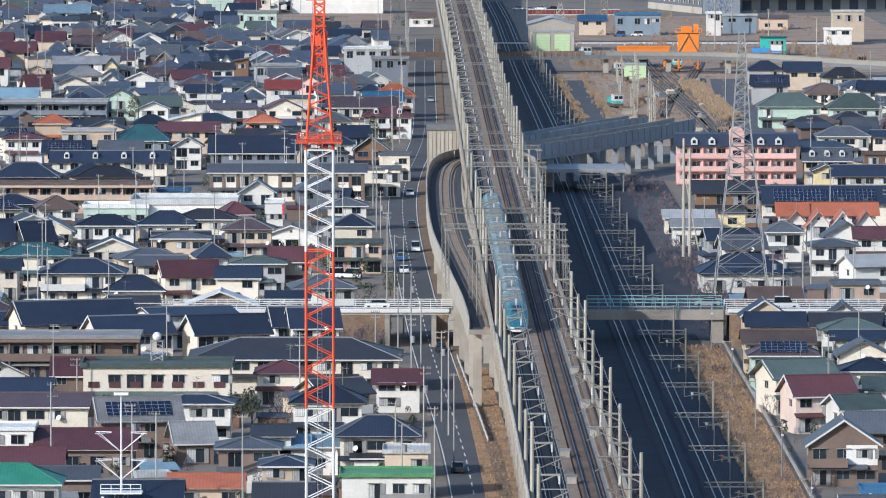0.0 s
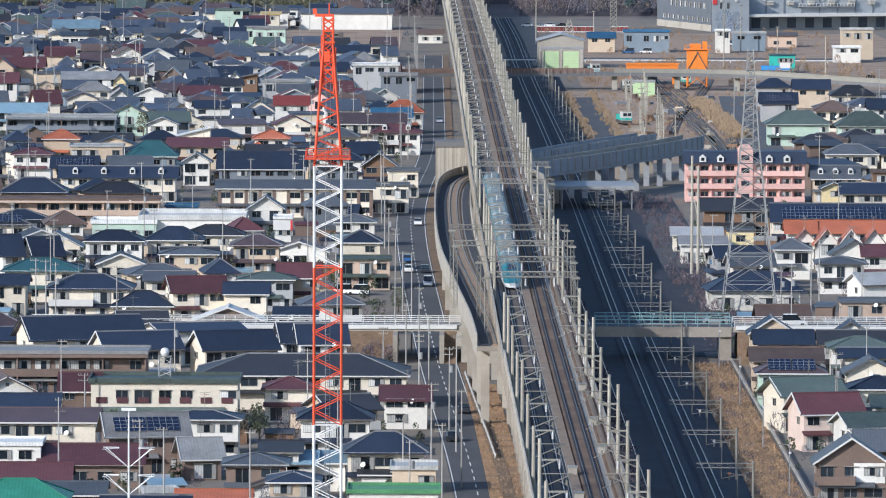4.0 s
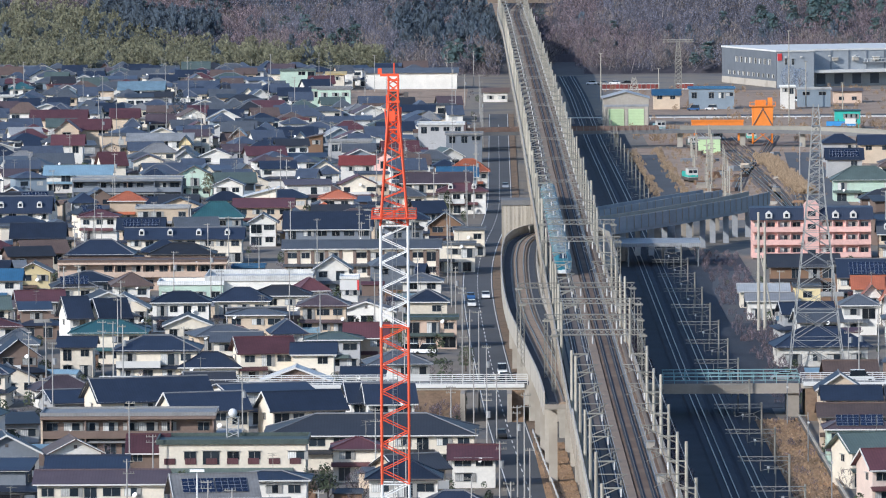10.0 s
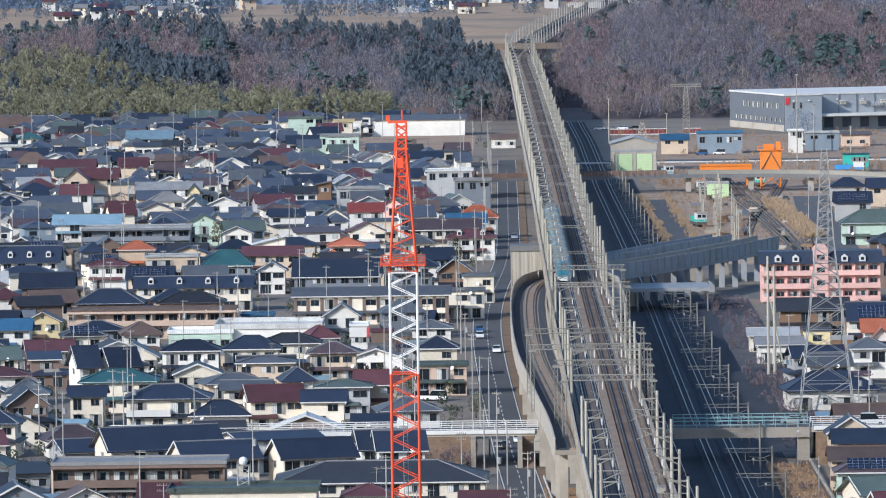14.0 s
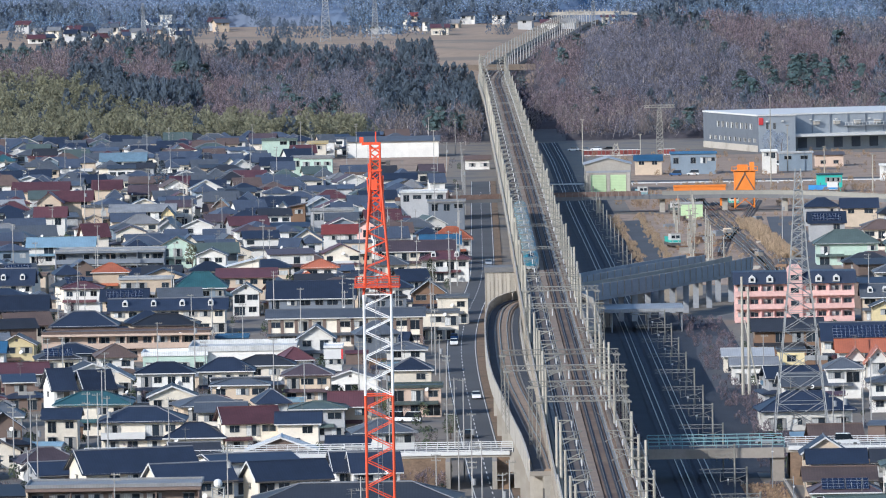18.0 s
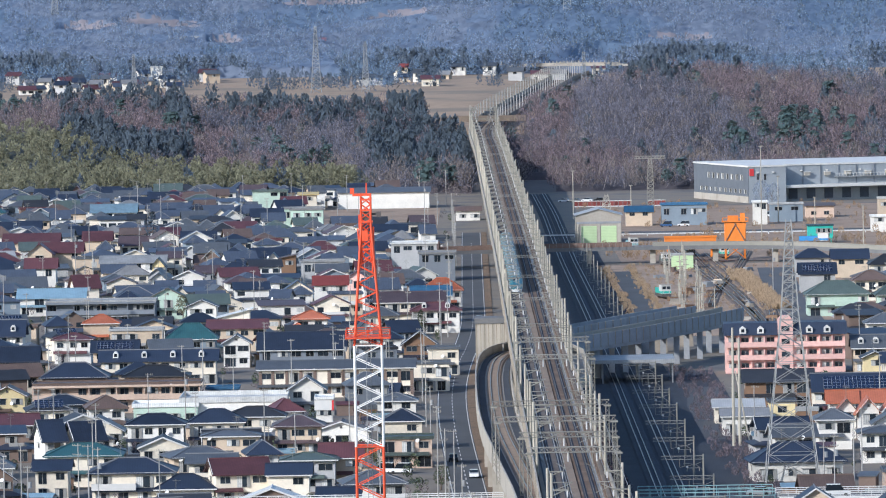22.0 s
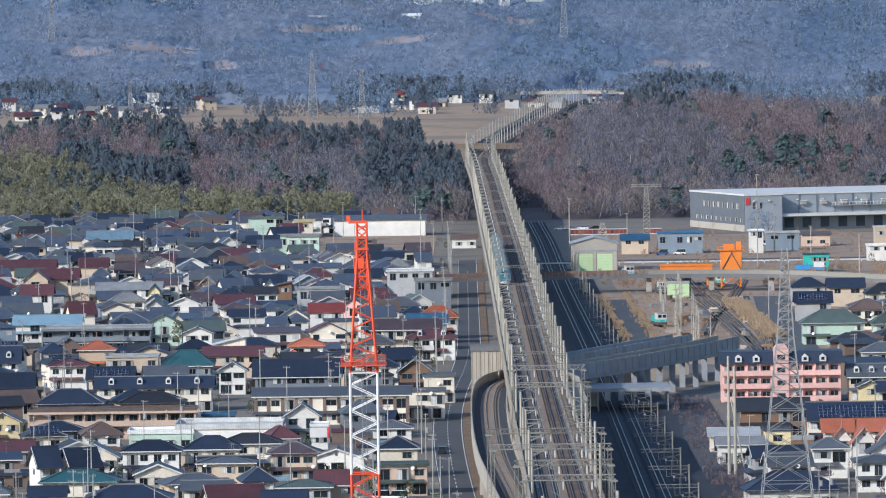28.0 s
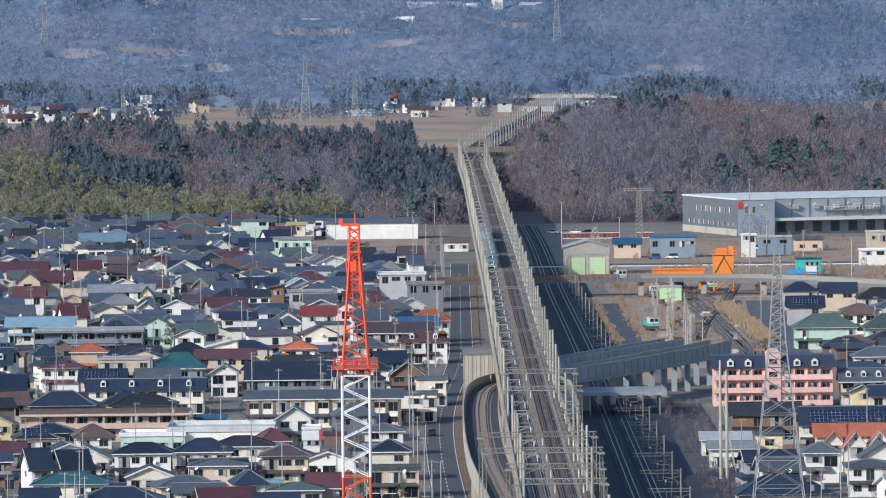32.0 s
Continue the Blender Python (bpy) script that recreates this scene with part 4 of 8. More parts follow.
house(-59.5, 1649, 6.1, 8.0, 5.7, 1.8, "gable", "slate", "white", 0)
house(-70.8, 1668, 11.3, 8.2, 5.7, 3.6, "hip", "teal", "bluegrey", 0)
house(-99.3, 1675, 8.6, 8.0, 5.7, 1.4, "hip", "maroon", "white", 0)
house(105.8, 1688, 6.3, 8.0, 5.7, 1.2, "side", "navy", "cream", 0)
house(95.6, 1688, 11.9, 8.5, 5.7, 2.2, "hip", "slate", "cream", 0)
house(-119.7, 1701, 13.8, 9.9, 5.7, 3.3, "side", "navy", "white", 0, dormers=3)
house(-85.6, 1704, 12.5, 9.0, 6.0, 0.3, "flat", "silver", "beige", 0)
house(-61.7, 1716, 13.6, 9.8, 5.7, 1.6, "side", "maroon", "beige", 0)
house(-96.4, 1744, 8.5, 8.0, 5.7, 2.1, "hip", "orange", "beige", 0)
house(-47.9, 1748, 3.9, 8.0, 3.0, 1.7, "hip", "orange", "white", 0)
house(-44.7, 1751, 8.1, 8.0, 5.7, 1.8, "hip", "orange", "white", 0)
house(-27.4, 1758, 8.2, 8.0, 5.7, 2.1, "hip", "slate", "cream", 0)
house(-64.4, 1771, 7.8, 8.0, 5.0, 2.3, "lean", "white", "cream", 0)
house(-13.9, 1780, 11.8, 8.5, 5.7, 1.9, "hip", "maroon", "white", 0, dormers=2, balcony=True)
house(-74.4, 1818, 7.5, 8.0, 5.7, 1.6, "gable", "navy", "white", 0)
house(106.2, 1819, 13.5, 9.7, 5.7, 3.6, "hip", "green", "mint", 0, balcony=True)
house(-21.0, 1827, 17.7, 10.5, 5.7, 2.2, "side", "purple", "cream", 0, name="building")
house(89.6, 1827, 15.7, 10.5, 5.7, 3.3, "hip", "green", "mint", 0, balcony=True)
house(-101.5, 1841, 28.0, 10.5, 6.2, 0.3, "flat", "silver", "slate", 0, balcony=True, name="building")
house(-15.7, 1858, 9.9, 8.0, 5.7, 2.1, "side", "blue", "bluegrey", 0)
house(-85.3, 1866, 9.5, 8.0, 5.7, 2.5, "gable", "green", "mint", 0)
house(-13.0, 1882, 10.1, 8.0, 5.7, 3.1, "hip", "orange", "white", 0)
house(-117.7, 1894, 17.2, 10.5, 5.0, 2.0, "side", "sky", "white", 0, name="building")
house(102.3, 1899, 8.9, 8.0, 5.7, 2.3, "hip", "brown", "cream", 0)
house(118.4, 1916, 10.7, 8.0, 5.7, 2.3, "side", "navy", "white", 0, far=True)
house(-43.6, 1925, 9.0, 8.0, 5.7, 2.1, "side", "red", "white", 0, far=True)
house(-111.3, 1934, 6.4, 8.0, 5.7, 3.0, "side", "maroon", "cream", 15, far=True)
house(89.9, 1943, 9.6, 8.0, 5.7, 2.6, "side", "navy", "grey", 0, far=True, solar=True)
house(-36.8, 1952, 6.6, 8.0, 5.7, 2.1, "gable", "maroon", "pink", 0, far=True)
house(-92.3, 1966, 4.3, 8.0, 5.7, 1.9, "gable", "slate", "white", 0, far=True)
house(-92.6, 1971, 4.3, 8.0, 5.7, 1.6, "gable", "slate", "white", 0, far=True)
house(112.8, 1988, 12.0, 8.6, 5.7, 2.8, "hip", "black", "cream", 0, far=True)
house(103.3, 2030, 10.0, 8.0, 5.7, 2.3, "side", "navy", "beige", 0, far=True)
house(92.7, 2036, 9.6, 8.0, 5.7, 2.5, "hip", "navy", "grey", 0, far=True)
house(-15.4, 2052, 10.4, 12.0, 8.0, 0.3, "flat", "grey", "slate", 0, far=True, name="building")
house(-48.7, 2053, 12.4, 8.9, 6.0, 0.3, "flat", "silver", "grey", 0, far=True)
house(-130.7, 2055, 8.6, 8.0, 5.7, 2.5, "side", "maroon", "white", 0, far=True)
house(-96.6, 2055, 3.6, 8.0, 5.7, 2.1, "gable", "navy", "yellow", 0, far=True)
house(-59.6, 2085, 4.5, 8.0, 5.7, 1.1, "lean", "brown", "wood", 0, far=True)
house(-64.0, 2085, 3.0, 8.0, 5.7, 1.6, "gable", "slate", "white", 0, far=True)
house(-105.7, 2092, 19.1, 10.5, 5.0, 1.9, "side", "silver", "white", 0, far=True, name="building")
house(-83.1, 2106, 4.3, 8.0, 5.7, 2.0, "gable", "white", "brown", 0, far=True)
house(-22.7, 2108, 13.5, 12.0, 8.5, 0.3, "flat", "white", "grey", 0, far=True, name="building")
house(-136.8, 2147, 7.4, 8.0, 5.7, 2.9, "gable", "maroon", "beige", 0, far=True)
house(-131.2, 2160, 12.6, 9.1, 5.7, 2.6, "side", "maroon", "beige", 0, far=True)
house(-144.9, 2234, 17.0, 10.5, 5.7, 2.5, "side", "maroon", "beige", 0, far=True, name="building")
house(-124.1, 2239, 8.2, 8.0, 5.7, 2.1, "side", "maroon", "beige", 0, far=True)
house(-125.0, 2251, 8.6, 8.0, 5.7, 2.1, "side", "maroon", "beige", 0, far=True)
house(-33.9, 2276, 13.9, 10.0, 5.7, 1.8, "side", "navy", "white", 0, far=True)
house(-159.1, 2279, 10.1, 8.0, 5.7, 3.3, "hip", "brown", "white", 0, far=True)
house(130.5, 2335, 8.8, 8.0, 5.0, 0.3, "flat", "white", "white", 0, far=True)
house(135.2, 2360, 10.6, 8.0, 10.0, 0.3, "flat", "white", "beige", 0, far=True, name="building")
house(-153.6, 2404, 7.8, 8.0, 5.7, 3.2, "hip", "slate", "beige", 0, far=True)
house(92.3, 2410, 4.7, 8.0, 7.5, 0.3, "flat", "white", "white", 0, far=True, name="building")
house(66.5, 2416, 15.3, 10.5, 7.0, 0.3, "flat", "blue", "bluegrey", 0, far=True, name="building")
house(51.1, 2416, 9.0, 8.0, 5.0, 1.7, "side", "blue", "beige", 0, far=True)
house(-178.1, 2429, 10.6, 8.0, 5.0, 0.3, "flat", "white", "white", 0, far=True)
house(102.1, 2430, 11.2, 8.0, 6.0, 0.3, "flat", "silver", "bluegrey", 0, far=True)
house(-63.0, 2438, 11.2, 8.1, 6.5, 0.3, "flat", "grey", "mint", 0, far=True, name="building")
house(-64.8, 2450, 14.0, 10.0, 6.5, 0.3, "flat", "grey", "mint", 0, far=True, name="building")
house(115.1, 2462, 9.7, 8.0, 4.0, 0.8, "shed", "brown", "peach", 0, far=True)
house(-131.5, 2475, 15.2, 10.5, 5.7, 2.5, "side", "sky", "white", 0, far=True)
house(-174.5, 2485, 7.6, 8.0, 5.7, 2.3, "hip", "teal", "white", 0, far=True)
house(-7.6, 2487, 8.5, 7.0, 3.6, 1.2, "side", "brown", "white", 0, far=True)
house(-91.0, 2524, 8.9, 8.0, 4.0, 2.5, "gable", "white", "white", 0, far=True)
house(-80.5, 2596, 12.8, 10.0, 7.5, 0.3, "flat", "green", "mint", 0, far=True, name="building")
house(-66.6, 2598, 6.4, 8.0, 6.0, 0.7, "shed", "yellow", "cream", 0, far=True)
house(-39.0, 2616, 33.7, 16.0, 6.0, 1.5, "side", "slate", "white", 0, far=True, blank=True, name="building")


# ---- overhead line of the viaduct ----
def lattice(bm, a, b, w, r=0.05, step=1.0, flat=False):
    """A square lattice girder from a to b."""
    a, b = Vector(a), Vector(b)
    q = (b - a).to_track_quat("Z", "Y").to_matrix()
    L = (b - a).length
    n = max(2, round(L / step))
    cs = [(-w / 2, -w / 2), (w / 2, -w / 2), (w / 2, w / 2), (-w / 2, w / 2)]

    def at(i, c):
        return a + q @ Vector((*cs[c % 4], L * i / n))

    for c in range(4):
        rod(bm, at(0, c), at(n, c), r, 4)
        for i in range(n):
            k = (i + c) % 2
            rod(bm, at(i, c + k), at(i + 1, c + 1 - k), r * 0.7, 3)
    return bm


def shared(bm, name, *mats):
    me = bpy.data.meshes.new(name)
    bm.to_mesh(me)
    bm.free()
    for k in mats:
        me.materials.append(MATS[k])
    return me


def pole_mesh(h):
    return shared(rodbm((0, 0, -0.6), (0, 0, h), 0.24, 8, 0.19), "pole", "pole_concrete")


POLE = [pole_mesh(h) for h in (9.0, 9.6, 10.8)]
# cantilever over the near track, as seen from a pole at the left edge (reach to +x)
bm = bmesh.new()
rod(bm, (0, 0, 6.9), (3.7, 0, 6.9), 0.075, 5)
rod(bm, (0, 0, 5.3), (3.5, 0, 6.8), 0.070, 5)
rod(bm, (2.1, 0, 6.1), (3.9, 0, 5.3), 0.05, 4)
rod(bm, (2.6, 0, 6.0), (2.6, 0, 6.9), 0.06, 4)
rod(bm, (3.0, 0, 5.6), (3.0, 0, 6.2), 0.12, 5)
CANTI = shared(bm, "cantilever", "galv")
bm = bmesh.new()
box(bm, -0.1, 2.3, -0.08, 0.08, 8.35, 8.55)
rod(bm, (0, 0, 7.6), (1.8, 0, 8.4), 0.080, 4)
ARM = shared(bm, "feeder_arm", "galv")
bm = bmesh.new()
rod(bm, (2.2, 0, 7.45), (2.2, 0, 8.35), 0.11, 6)
INSUL = shared(bm, "insulator", "insulator")


def line_pole(x, y, z, side, k, long_arm):
    """side -1: at the left edge, arms to the right; 1: the other way round."""
    p = thing("catenary_pole", "pale concrete railway pole with galvanised cantilever and feeder arm", "pole", pose(x, y, z, 0, 0, 0 if side < 0 else 180), "poles along the viaduct")
    part("pole", POLE[k], None, p)
    part("cantilever", CANTI, None, p)
    part("feeder_arm", ARM, None, p)
    part("insulator", INSUL, None, p)
    return p


GANTRY_Y = (1054.8, 1087.3, 1123.3, 1161.6, 1290.0, 1345.0)
y, k = 705.0, 0
while y < 3060:
    if min(abs(y - g) for g in GANTRY_Y) > 10:
        for s in (-1, 1):
            off = 5.4
            line_pole(rail_x(y) + s * off, y, rail_z(y), s, (k + (s > 0)) % 3, True)
    y += 34.0
    k += 1
# closer light frames where many wires end, and simple posts beyond the ridge
# far posts greyer than near poles: distance haze put into their colour
POST = shared(rodbm((0, 0, -0.6), (0, 0, 7.5), 0.27, 6, 0.22), "pole", "pole_grey")
BEAM = shared(lattice(bmesh.new(), (-5.5, 0, 7.6), (5.5, 0, 7.6), 0.5, 0.035, 0.8), "beam", "galv")
FRAME_SIDE = shared(rodbm((0, 0, -0.6), (0, 0, 8.4), 0.2, 6), "pole", "galv")


def portal(y, post, beam=True):
    p = thing("catenary_portal", "steel portal with two posts and a crossbeam over both tracks", "portal", pose(rail_x(y), y, rail_z(y), 0, 0, math.degrees(math.atan2(rail_x(y) - rail_x(y + 10), 10))), "portals along the viaduct")
    for s in (-1, 1):
        part("post", post, None, p).location = (s * 5.45, 0, 0)
    if beam:
        part("beam", BEAM, None, p)
    return p


for y in np.arange(1400, 3050, 102.0):
    portal(float(y) + 12, FRAME_SIDE)
for y in np.arange(3060, 3850, 22.0):
    portal(float(y), POST)

# four wide lattice gantries where the branch leaves
for y, x0, x1 in ((1054.8, 5.0, 19.0), (1087.3, 4.0, 19.2), (1123.3, 0.4, 19.6), (1161.6, -0.2, 19.2), (1290.0, 4.4, 18.8), (1345.0, 4.4, 18.6)):
    p = thing("lattice_gantry", "galvanised lattice girder gantry spanning the tracks", "gantry", pose(0, y, 0), "gantries over the junction")
    part("girder", lattice(bmesh.new(), (x0, 0, 22.4), (x1, 0, 22.4), 0.8, 0.06, 0.85), "galv", p)
    for x in (x0 + 0.3, x1 - 0.3):
        part("lattice_post", lattice(bmesh.new(), (x, 0, 12.0), (x, 0, 22.2), 0.55, 0.06, 0.8), "galv", p)
        part("cap", boxbm(x - 0.6, x + 0.6, -0.45, 0.45, 21.7, 21.95), "galv", p)
    for c in (-2.15, 2.15):
        xx = rail_x(y) + c
        bm = rodbm((xx, 0, 19.4), (xx, 0, 22.0), 0.05, 4)
        rod(bm, (xx - 1.2, 0, 20.4), (xx + 0.2, 0, 19.6), 0.05, 4)
        part("drop_arm", bm, "galv", p)
        part("insulator", rodbm((xx + 0.6, 0, 20.6), (xx + 0.6, 0, 22.0), 0.13, 6), "insulator", p)
# wires
wires = thing("overhead_wires", "thin contact and feeder wires above the tracks", "wires")
for c, up in ((-2.15, 5.0), (-2.15, 6.2), (2.15, 5.0), (2.15, 6.2), (-3.2, 7.4), (3.2, 7.4), (-5.2, 9.0), (5.2, 9.0)):
    sweep("wire", [(rail_x(y) + c, y, rail_z(y) + up) for y in np.arange(690, 3050, 34)], [(-0.035, 0), (0, 0.035), (0.035, 0), (0, -0.035)], "steel_grey", wires)
# trackside boxes on the deck
for y, s in ((868, 4.35), (842, 0.0), (905, 4.3), (955, 4.3), (812, 0.0), (783, 4.4)):
    b = thing("trackside_box", "pale grey trackside equipment box on the viaduct", "box", pose(rail_x(y) + s, y, 14.0), "trackside boxes")
    part("cabinet", boxbm(-0.55, 0.55, -1.0, 1.0, -0.05, 0.75), "concrete_light", b)
    part("lid", boxbm(-0.62, 0.62, -1.08, 1.08, 0.75, 0.85), "galv", b)

# ---- branch to the depot: down the left side, under the viaduct and away to the right ----
BRANCH = [(7.6, 1000, 14.0), (7.4, 1030, 14.0), (6.6, 1080, 13.2), (5.2, 1130, 12.6), (3.4, 1193, 12.0), (1.9, 1250, 11.4), (0.9, 1320, 10.6), (0.4, 1400, 10.0), (0.5, 1455, 9.8), (1.6, 1505, 9.4),
          (5.0, 1540, 9.0), (12.0, 1562, 8.8), (22.0, 1582, 8.8), (32.0, 1606, 8.8), (41.2, 1632, 8.8), (50.0, 1660, 8.6), (58.0, 1694, 8.2)]


def dense(pts, n=6):
    """Smooth points through a coarse line."""
    out = []
    for i in range(len(pts) - 1):
        p = [Vector(pts[max(0, min(len(pts) - 1, i + k))]) for k in (-1, 0, 1, 2)]
        for j in range(n):
            t = j / n
            out.append(tuple(0.5 * ((2 * p[1]) + (p[2] - p[0]) * t + (2 * p[0] - 5 * p[1] + 4 * p[2] - p[3]) * t * t + (3 * p[1] - p[0] - 3 * p[2] + p[3]) * t ** 3)))
    return out + [pts[-1]]


branch = thing("branch_viaduct", "curved single-track concrete viaduct with tall parapets passing under the main line", "viaduct", kind="structure")
bp = dense(BRANCH)
for run, wl, wr in (([p for p in bp if 1024 <= p[1] < 1552], 3.6, 3.4), ([p for p in bp if p[1] >= 1540], 2.5, 2.5)):
    deep = -1.1 if wl > 3 else -2.3
    sweep("deck", run, [(-wl, deep), (wr, deep), (wr, -0.35), (-wl, -0.35)], "concrete" if wl > 3 else "concrete_dark", branch)
    sweep("parapet", run, [(-wl - 0.2, -1.9), (-wl + 0.05, -1.9), (-wl + 0.05, 1.5), (-wl - 0.2, 1.5)], "concrete_light", branch, "tall pale concrete parapet")
    sweep("parapet", [p for p in run if 1150 < p[1]], [(wr - 0.05, -1.6), (wr + 0.2, -1.6), (wr + 0.2, 1.4), (wr - 0.05, 1.4)], "concrete_light" if wl > 3 else "concrete_dark", branch)
    sweep("track_bed", run, [(-1.5, -0.35), (1.5, -0.35), (1.2, -0.05), (-1.2, -0.05)], "bed_tan" if wl > 3 else "ballast_dark", branch)
    for g in (-0.72, 0.72):
        sweep("rail", run, [(g - 0.07, -0.05), (g + 0.07, -0.05), (g + 0.05, 0.14), (g - 0.05, 0.14)], "rail", branch)
        k = (wl + 1.3) / 2 * (1 if g > 0 else -1)
        # near-black side strips: the parapets' shade put into the colour
        sweep("side_strip", run, [(k - 0.6, -0.35), (k + 0.6, -0.35), (k + 0.6, -0.1), (k - 0.6, -0.1)], "ballast_dark", branch)
for i, p in enumerate(bp):
    if p[1] > 1035 and i % (3 if p[1] < 1200 else 4) == 0 and not (1535 < p[1] < 1572):
        w = 2.6 if p[1] < 1530 else 2.2
        bm = boxbm(-w, -w + 1.3, -0.8, 0.8, -p[2], -1.1)
        box(bm, w - 1.3, w, -0.8, 0.8, -p[2], -1.1)
        box(bm, -w, w, -0.7, 0.7, -2.4, -1.1)
        # piers past the main line: darker copy of the concrete, shade in its colour
        part("pier", bm, "concrete_light" if p[1] < 1530 else "concrete_dark", branch, "concrete twin-leg pier").location = p
# second line of the pair on the right
second = thing("depot_viaduct", "concrete girder bridge with fenced parapets above the ground railway", "viaduct", kind="structure")
sp = dense([(15.2, 1602, 8.8), (24.0, 1630, 8.8), (36.0, 1664, 8.8), (47.0, 1700, 8.4)])
sweep("girder", sp, [(-2.3, -2.2), (2.3, -2.2), (2.3, -0.3), (-2.3, -0.3)], "concrete_dark", second)
sweep("ballast", sp, [(-2.1, -0.3), (2.1, -0.3), (2.1, -0.05), (-2.1, -0.05)], "ballast_dark", second)
for s in (-2.5, 2.25):
    sweep("parapet", sp, [(s, -1.0), (s + 0.2, -1.0), (s + 0.2, 1.4), (s, 1.4)], "concrete_dark", second)
for i, p in enumerate(sp):
    if i % 4 == 2:
        part("pier", boxbm(-1.6, 1.6, -0.7, 0.7, -p[2], -1.9), "concrete", second).location = p
RIB = shared(boxbm(-0.12, 0.12, -0.12, 0.12, -1.6, 1.45), "parapet_rib", "concrete")
for pts_, own, k_ in ((bp, branch, 2.75), (sp, second, 2.5)):
    for i in range(1, len(pts_) - 1):
        a_, b_ = Vector(pts_[i - 1]), Vector(pts_[i + 1])
        if pts_[i][1] > 1560:
            d_ = (b_ - a_).normalized()
            part("parapet_rib", RIB, None, own).location = Vector(pts_[i]) + Vector((d_.y, -d_.x, 0)) * k_
# tall abutment where the branch dives under
ab = thing("abutment", "tall pale concrete abutment with weathered panels beside the viaduct", "abutment", pose(0, 1592, 0), kind="structure")
part("wall", boxbm(-3.6, 3.4, 0, 10, 0, 12.2), "concrete_panel", ab)
part("cap", boxbm(-3.8, 3.4, -0.25, 10.2, 12.2, 13.4), "girder_grey", ab, "dark stained cap")
for i in range(8):
    part("panel_joint", boxbm(-3.35 + i * 0.9, -3.27 + i * 0.9, -0.05, -0.004, 0, 12.1), "slab", ab)
# low slab on posts, standing in for a girder deck under the branch
cp = thing("canopy", "flat pale metal canopy on posts beside the railway", "canopy", pose(32.5, 1571, 0))
part("roof", boxbm(-12.5, 8.0, -10, 10, 4.5, 5.3), "roof_silver", cp)
for x in (-8, 0, 7.5):
    for y in (-9, 9):
        part("post", rodbm((x, y, 0), (x, y, 4.8), 0.18), "steel_grey", cp)
# refuge on the right edge of the viaduct
rf = thing("side_platform", "concrete side platform bracketed from the viaduct's edge", "platform", pose(0, 0, 0))
sweep("slab", [(rail_x(y) + 7.6, y, 14.0) for y in (1345, 1375, 1405, 1440)], [(-1.6, -0.9), (1.2, -0.9), (1.2, -0.3), (-1.6, -0.3)], "concrete", rf)
sweep("parapet", [(rail_x(1345) + 6.2, 1345, 14.0), (rail_x(1360) + 8.8, 1360, 14), (rail_x(1440) + 8.8, 1440, 14), (rail_x(1465) + 6.2, 1465, 14)], [(-0.1, -1.0), (0.1, -1.0), (0.1, 1.0), (-0.1, 1.0)], "concrete_light", rf)

# ---- masts of the ground railway ----
bm = bmesh.new()
lattice(bm, (0, 0, 6.6), (-7.5, 0, 6.6), 0.6, 0.034, 1.25)
TRUSS = shared(bm, "truss_arm", "galv")
bm = rodbm((-4.2, 0, 6.3), (-4.2, 0, 4.9), 0.045, 4)
rod(bm, (-4.2, 0, 4.9), (-1.4, 0, 5.4), 0.04, 4)
rod(bm, (-1.4, 0, 5.4), (-3.6, 0, 5.6), 0.035, 4)
rod(bm, (-0.1, 0, 4.4), (-1.4, 0, 5.4), 0.045, 4)
rod(bm, (-0.1, 0, 5.9), (-1.4, 0, 5.4), 0.045, 4)
DROP = shared(bm, "drop_bracket", "galv")
MAST = shared(rodbm((0, 0, 0), (0, 0, 7.2), 0.17, 7), "mast", "galv")
bm = rodbm((0, 0, 0), (0, 0, 3.2), 0.1, 5)
rod(bm, (-1.1, 0, 3.1), (1.1, 0, 3.1), 0.06, 4)
rod(bm, (-1.1, 0, 2.5), (-1.1, 0, 3.1), 0.09, 4)
rod(bm, (1.1, 0, 2.5), (1.1, 0, 3.1), 0.09, 4)
SIGNAL = shared(bm, "signal_frame", "galv")
HEAD = shared(rodbm((-1.1, -0.1, 3.3), (-1.1, 0.15, 3.3), 0.22, 8), "lamp_head", "trim_white")
HEAD_Y = shared(rodbm((-1.1, -0.1, 3.3), (-1.1, 0.15, 3.3), 0.22, 8), "lamp_head", "roof_orange")
k = 0
for y in np.arange(880, 1560, 46.0):
    y = float(y)
    p = thing("line_mast", "galvanised railway mast with lattice arm over the tracks", "mast", pose(line_x(y) + 5.6, y, 0), "masts of the ground railway")
    for nm, me in (("mast", MAST), ("truss_arm", TRUSS), ("drop_bracket", DROP)):
        part(nm, me, None, p)
    p = thing("signal_marker", "low galvanised trackside frame with round marker heads", "signal", pose(line_x(y + 22) + 4.6, y + 22, 0), "frames beside the ground railway")
    part("signal_frame", SIGNAL, None, p)
    part("lamp_head", HEAD_Y if k in (0, 1) else HEAD, None, p)
    k += 1
for y in np.arange(1640, 2300, 40.0):
    y = float(y)
    p = thing("line_mast", "slender galvanised railway mast beside the tracks", "mast", pose(line_x(y) + 5.0, y, 0), "masts of the ground railway")
    part("mast", MAST, None, p)
    part("drop_bracket", DROP, None, p)


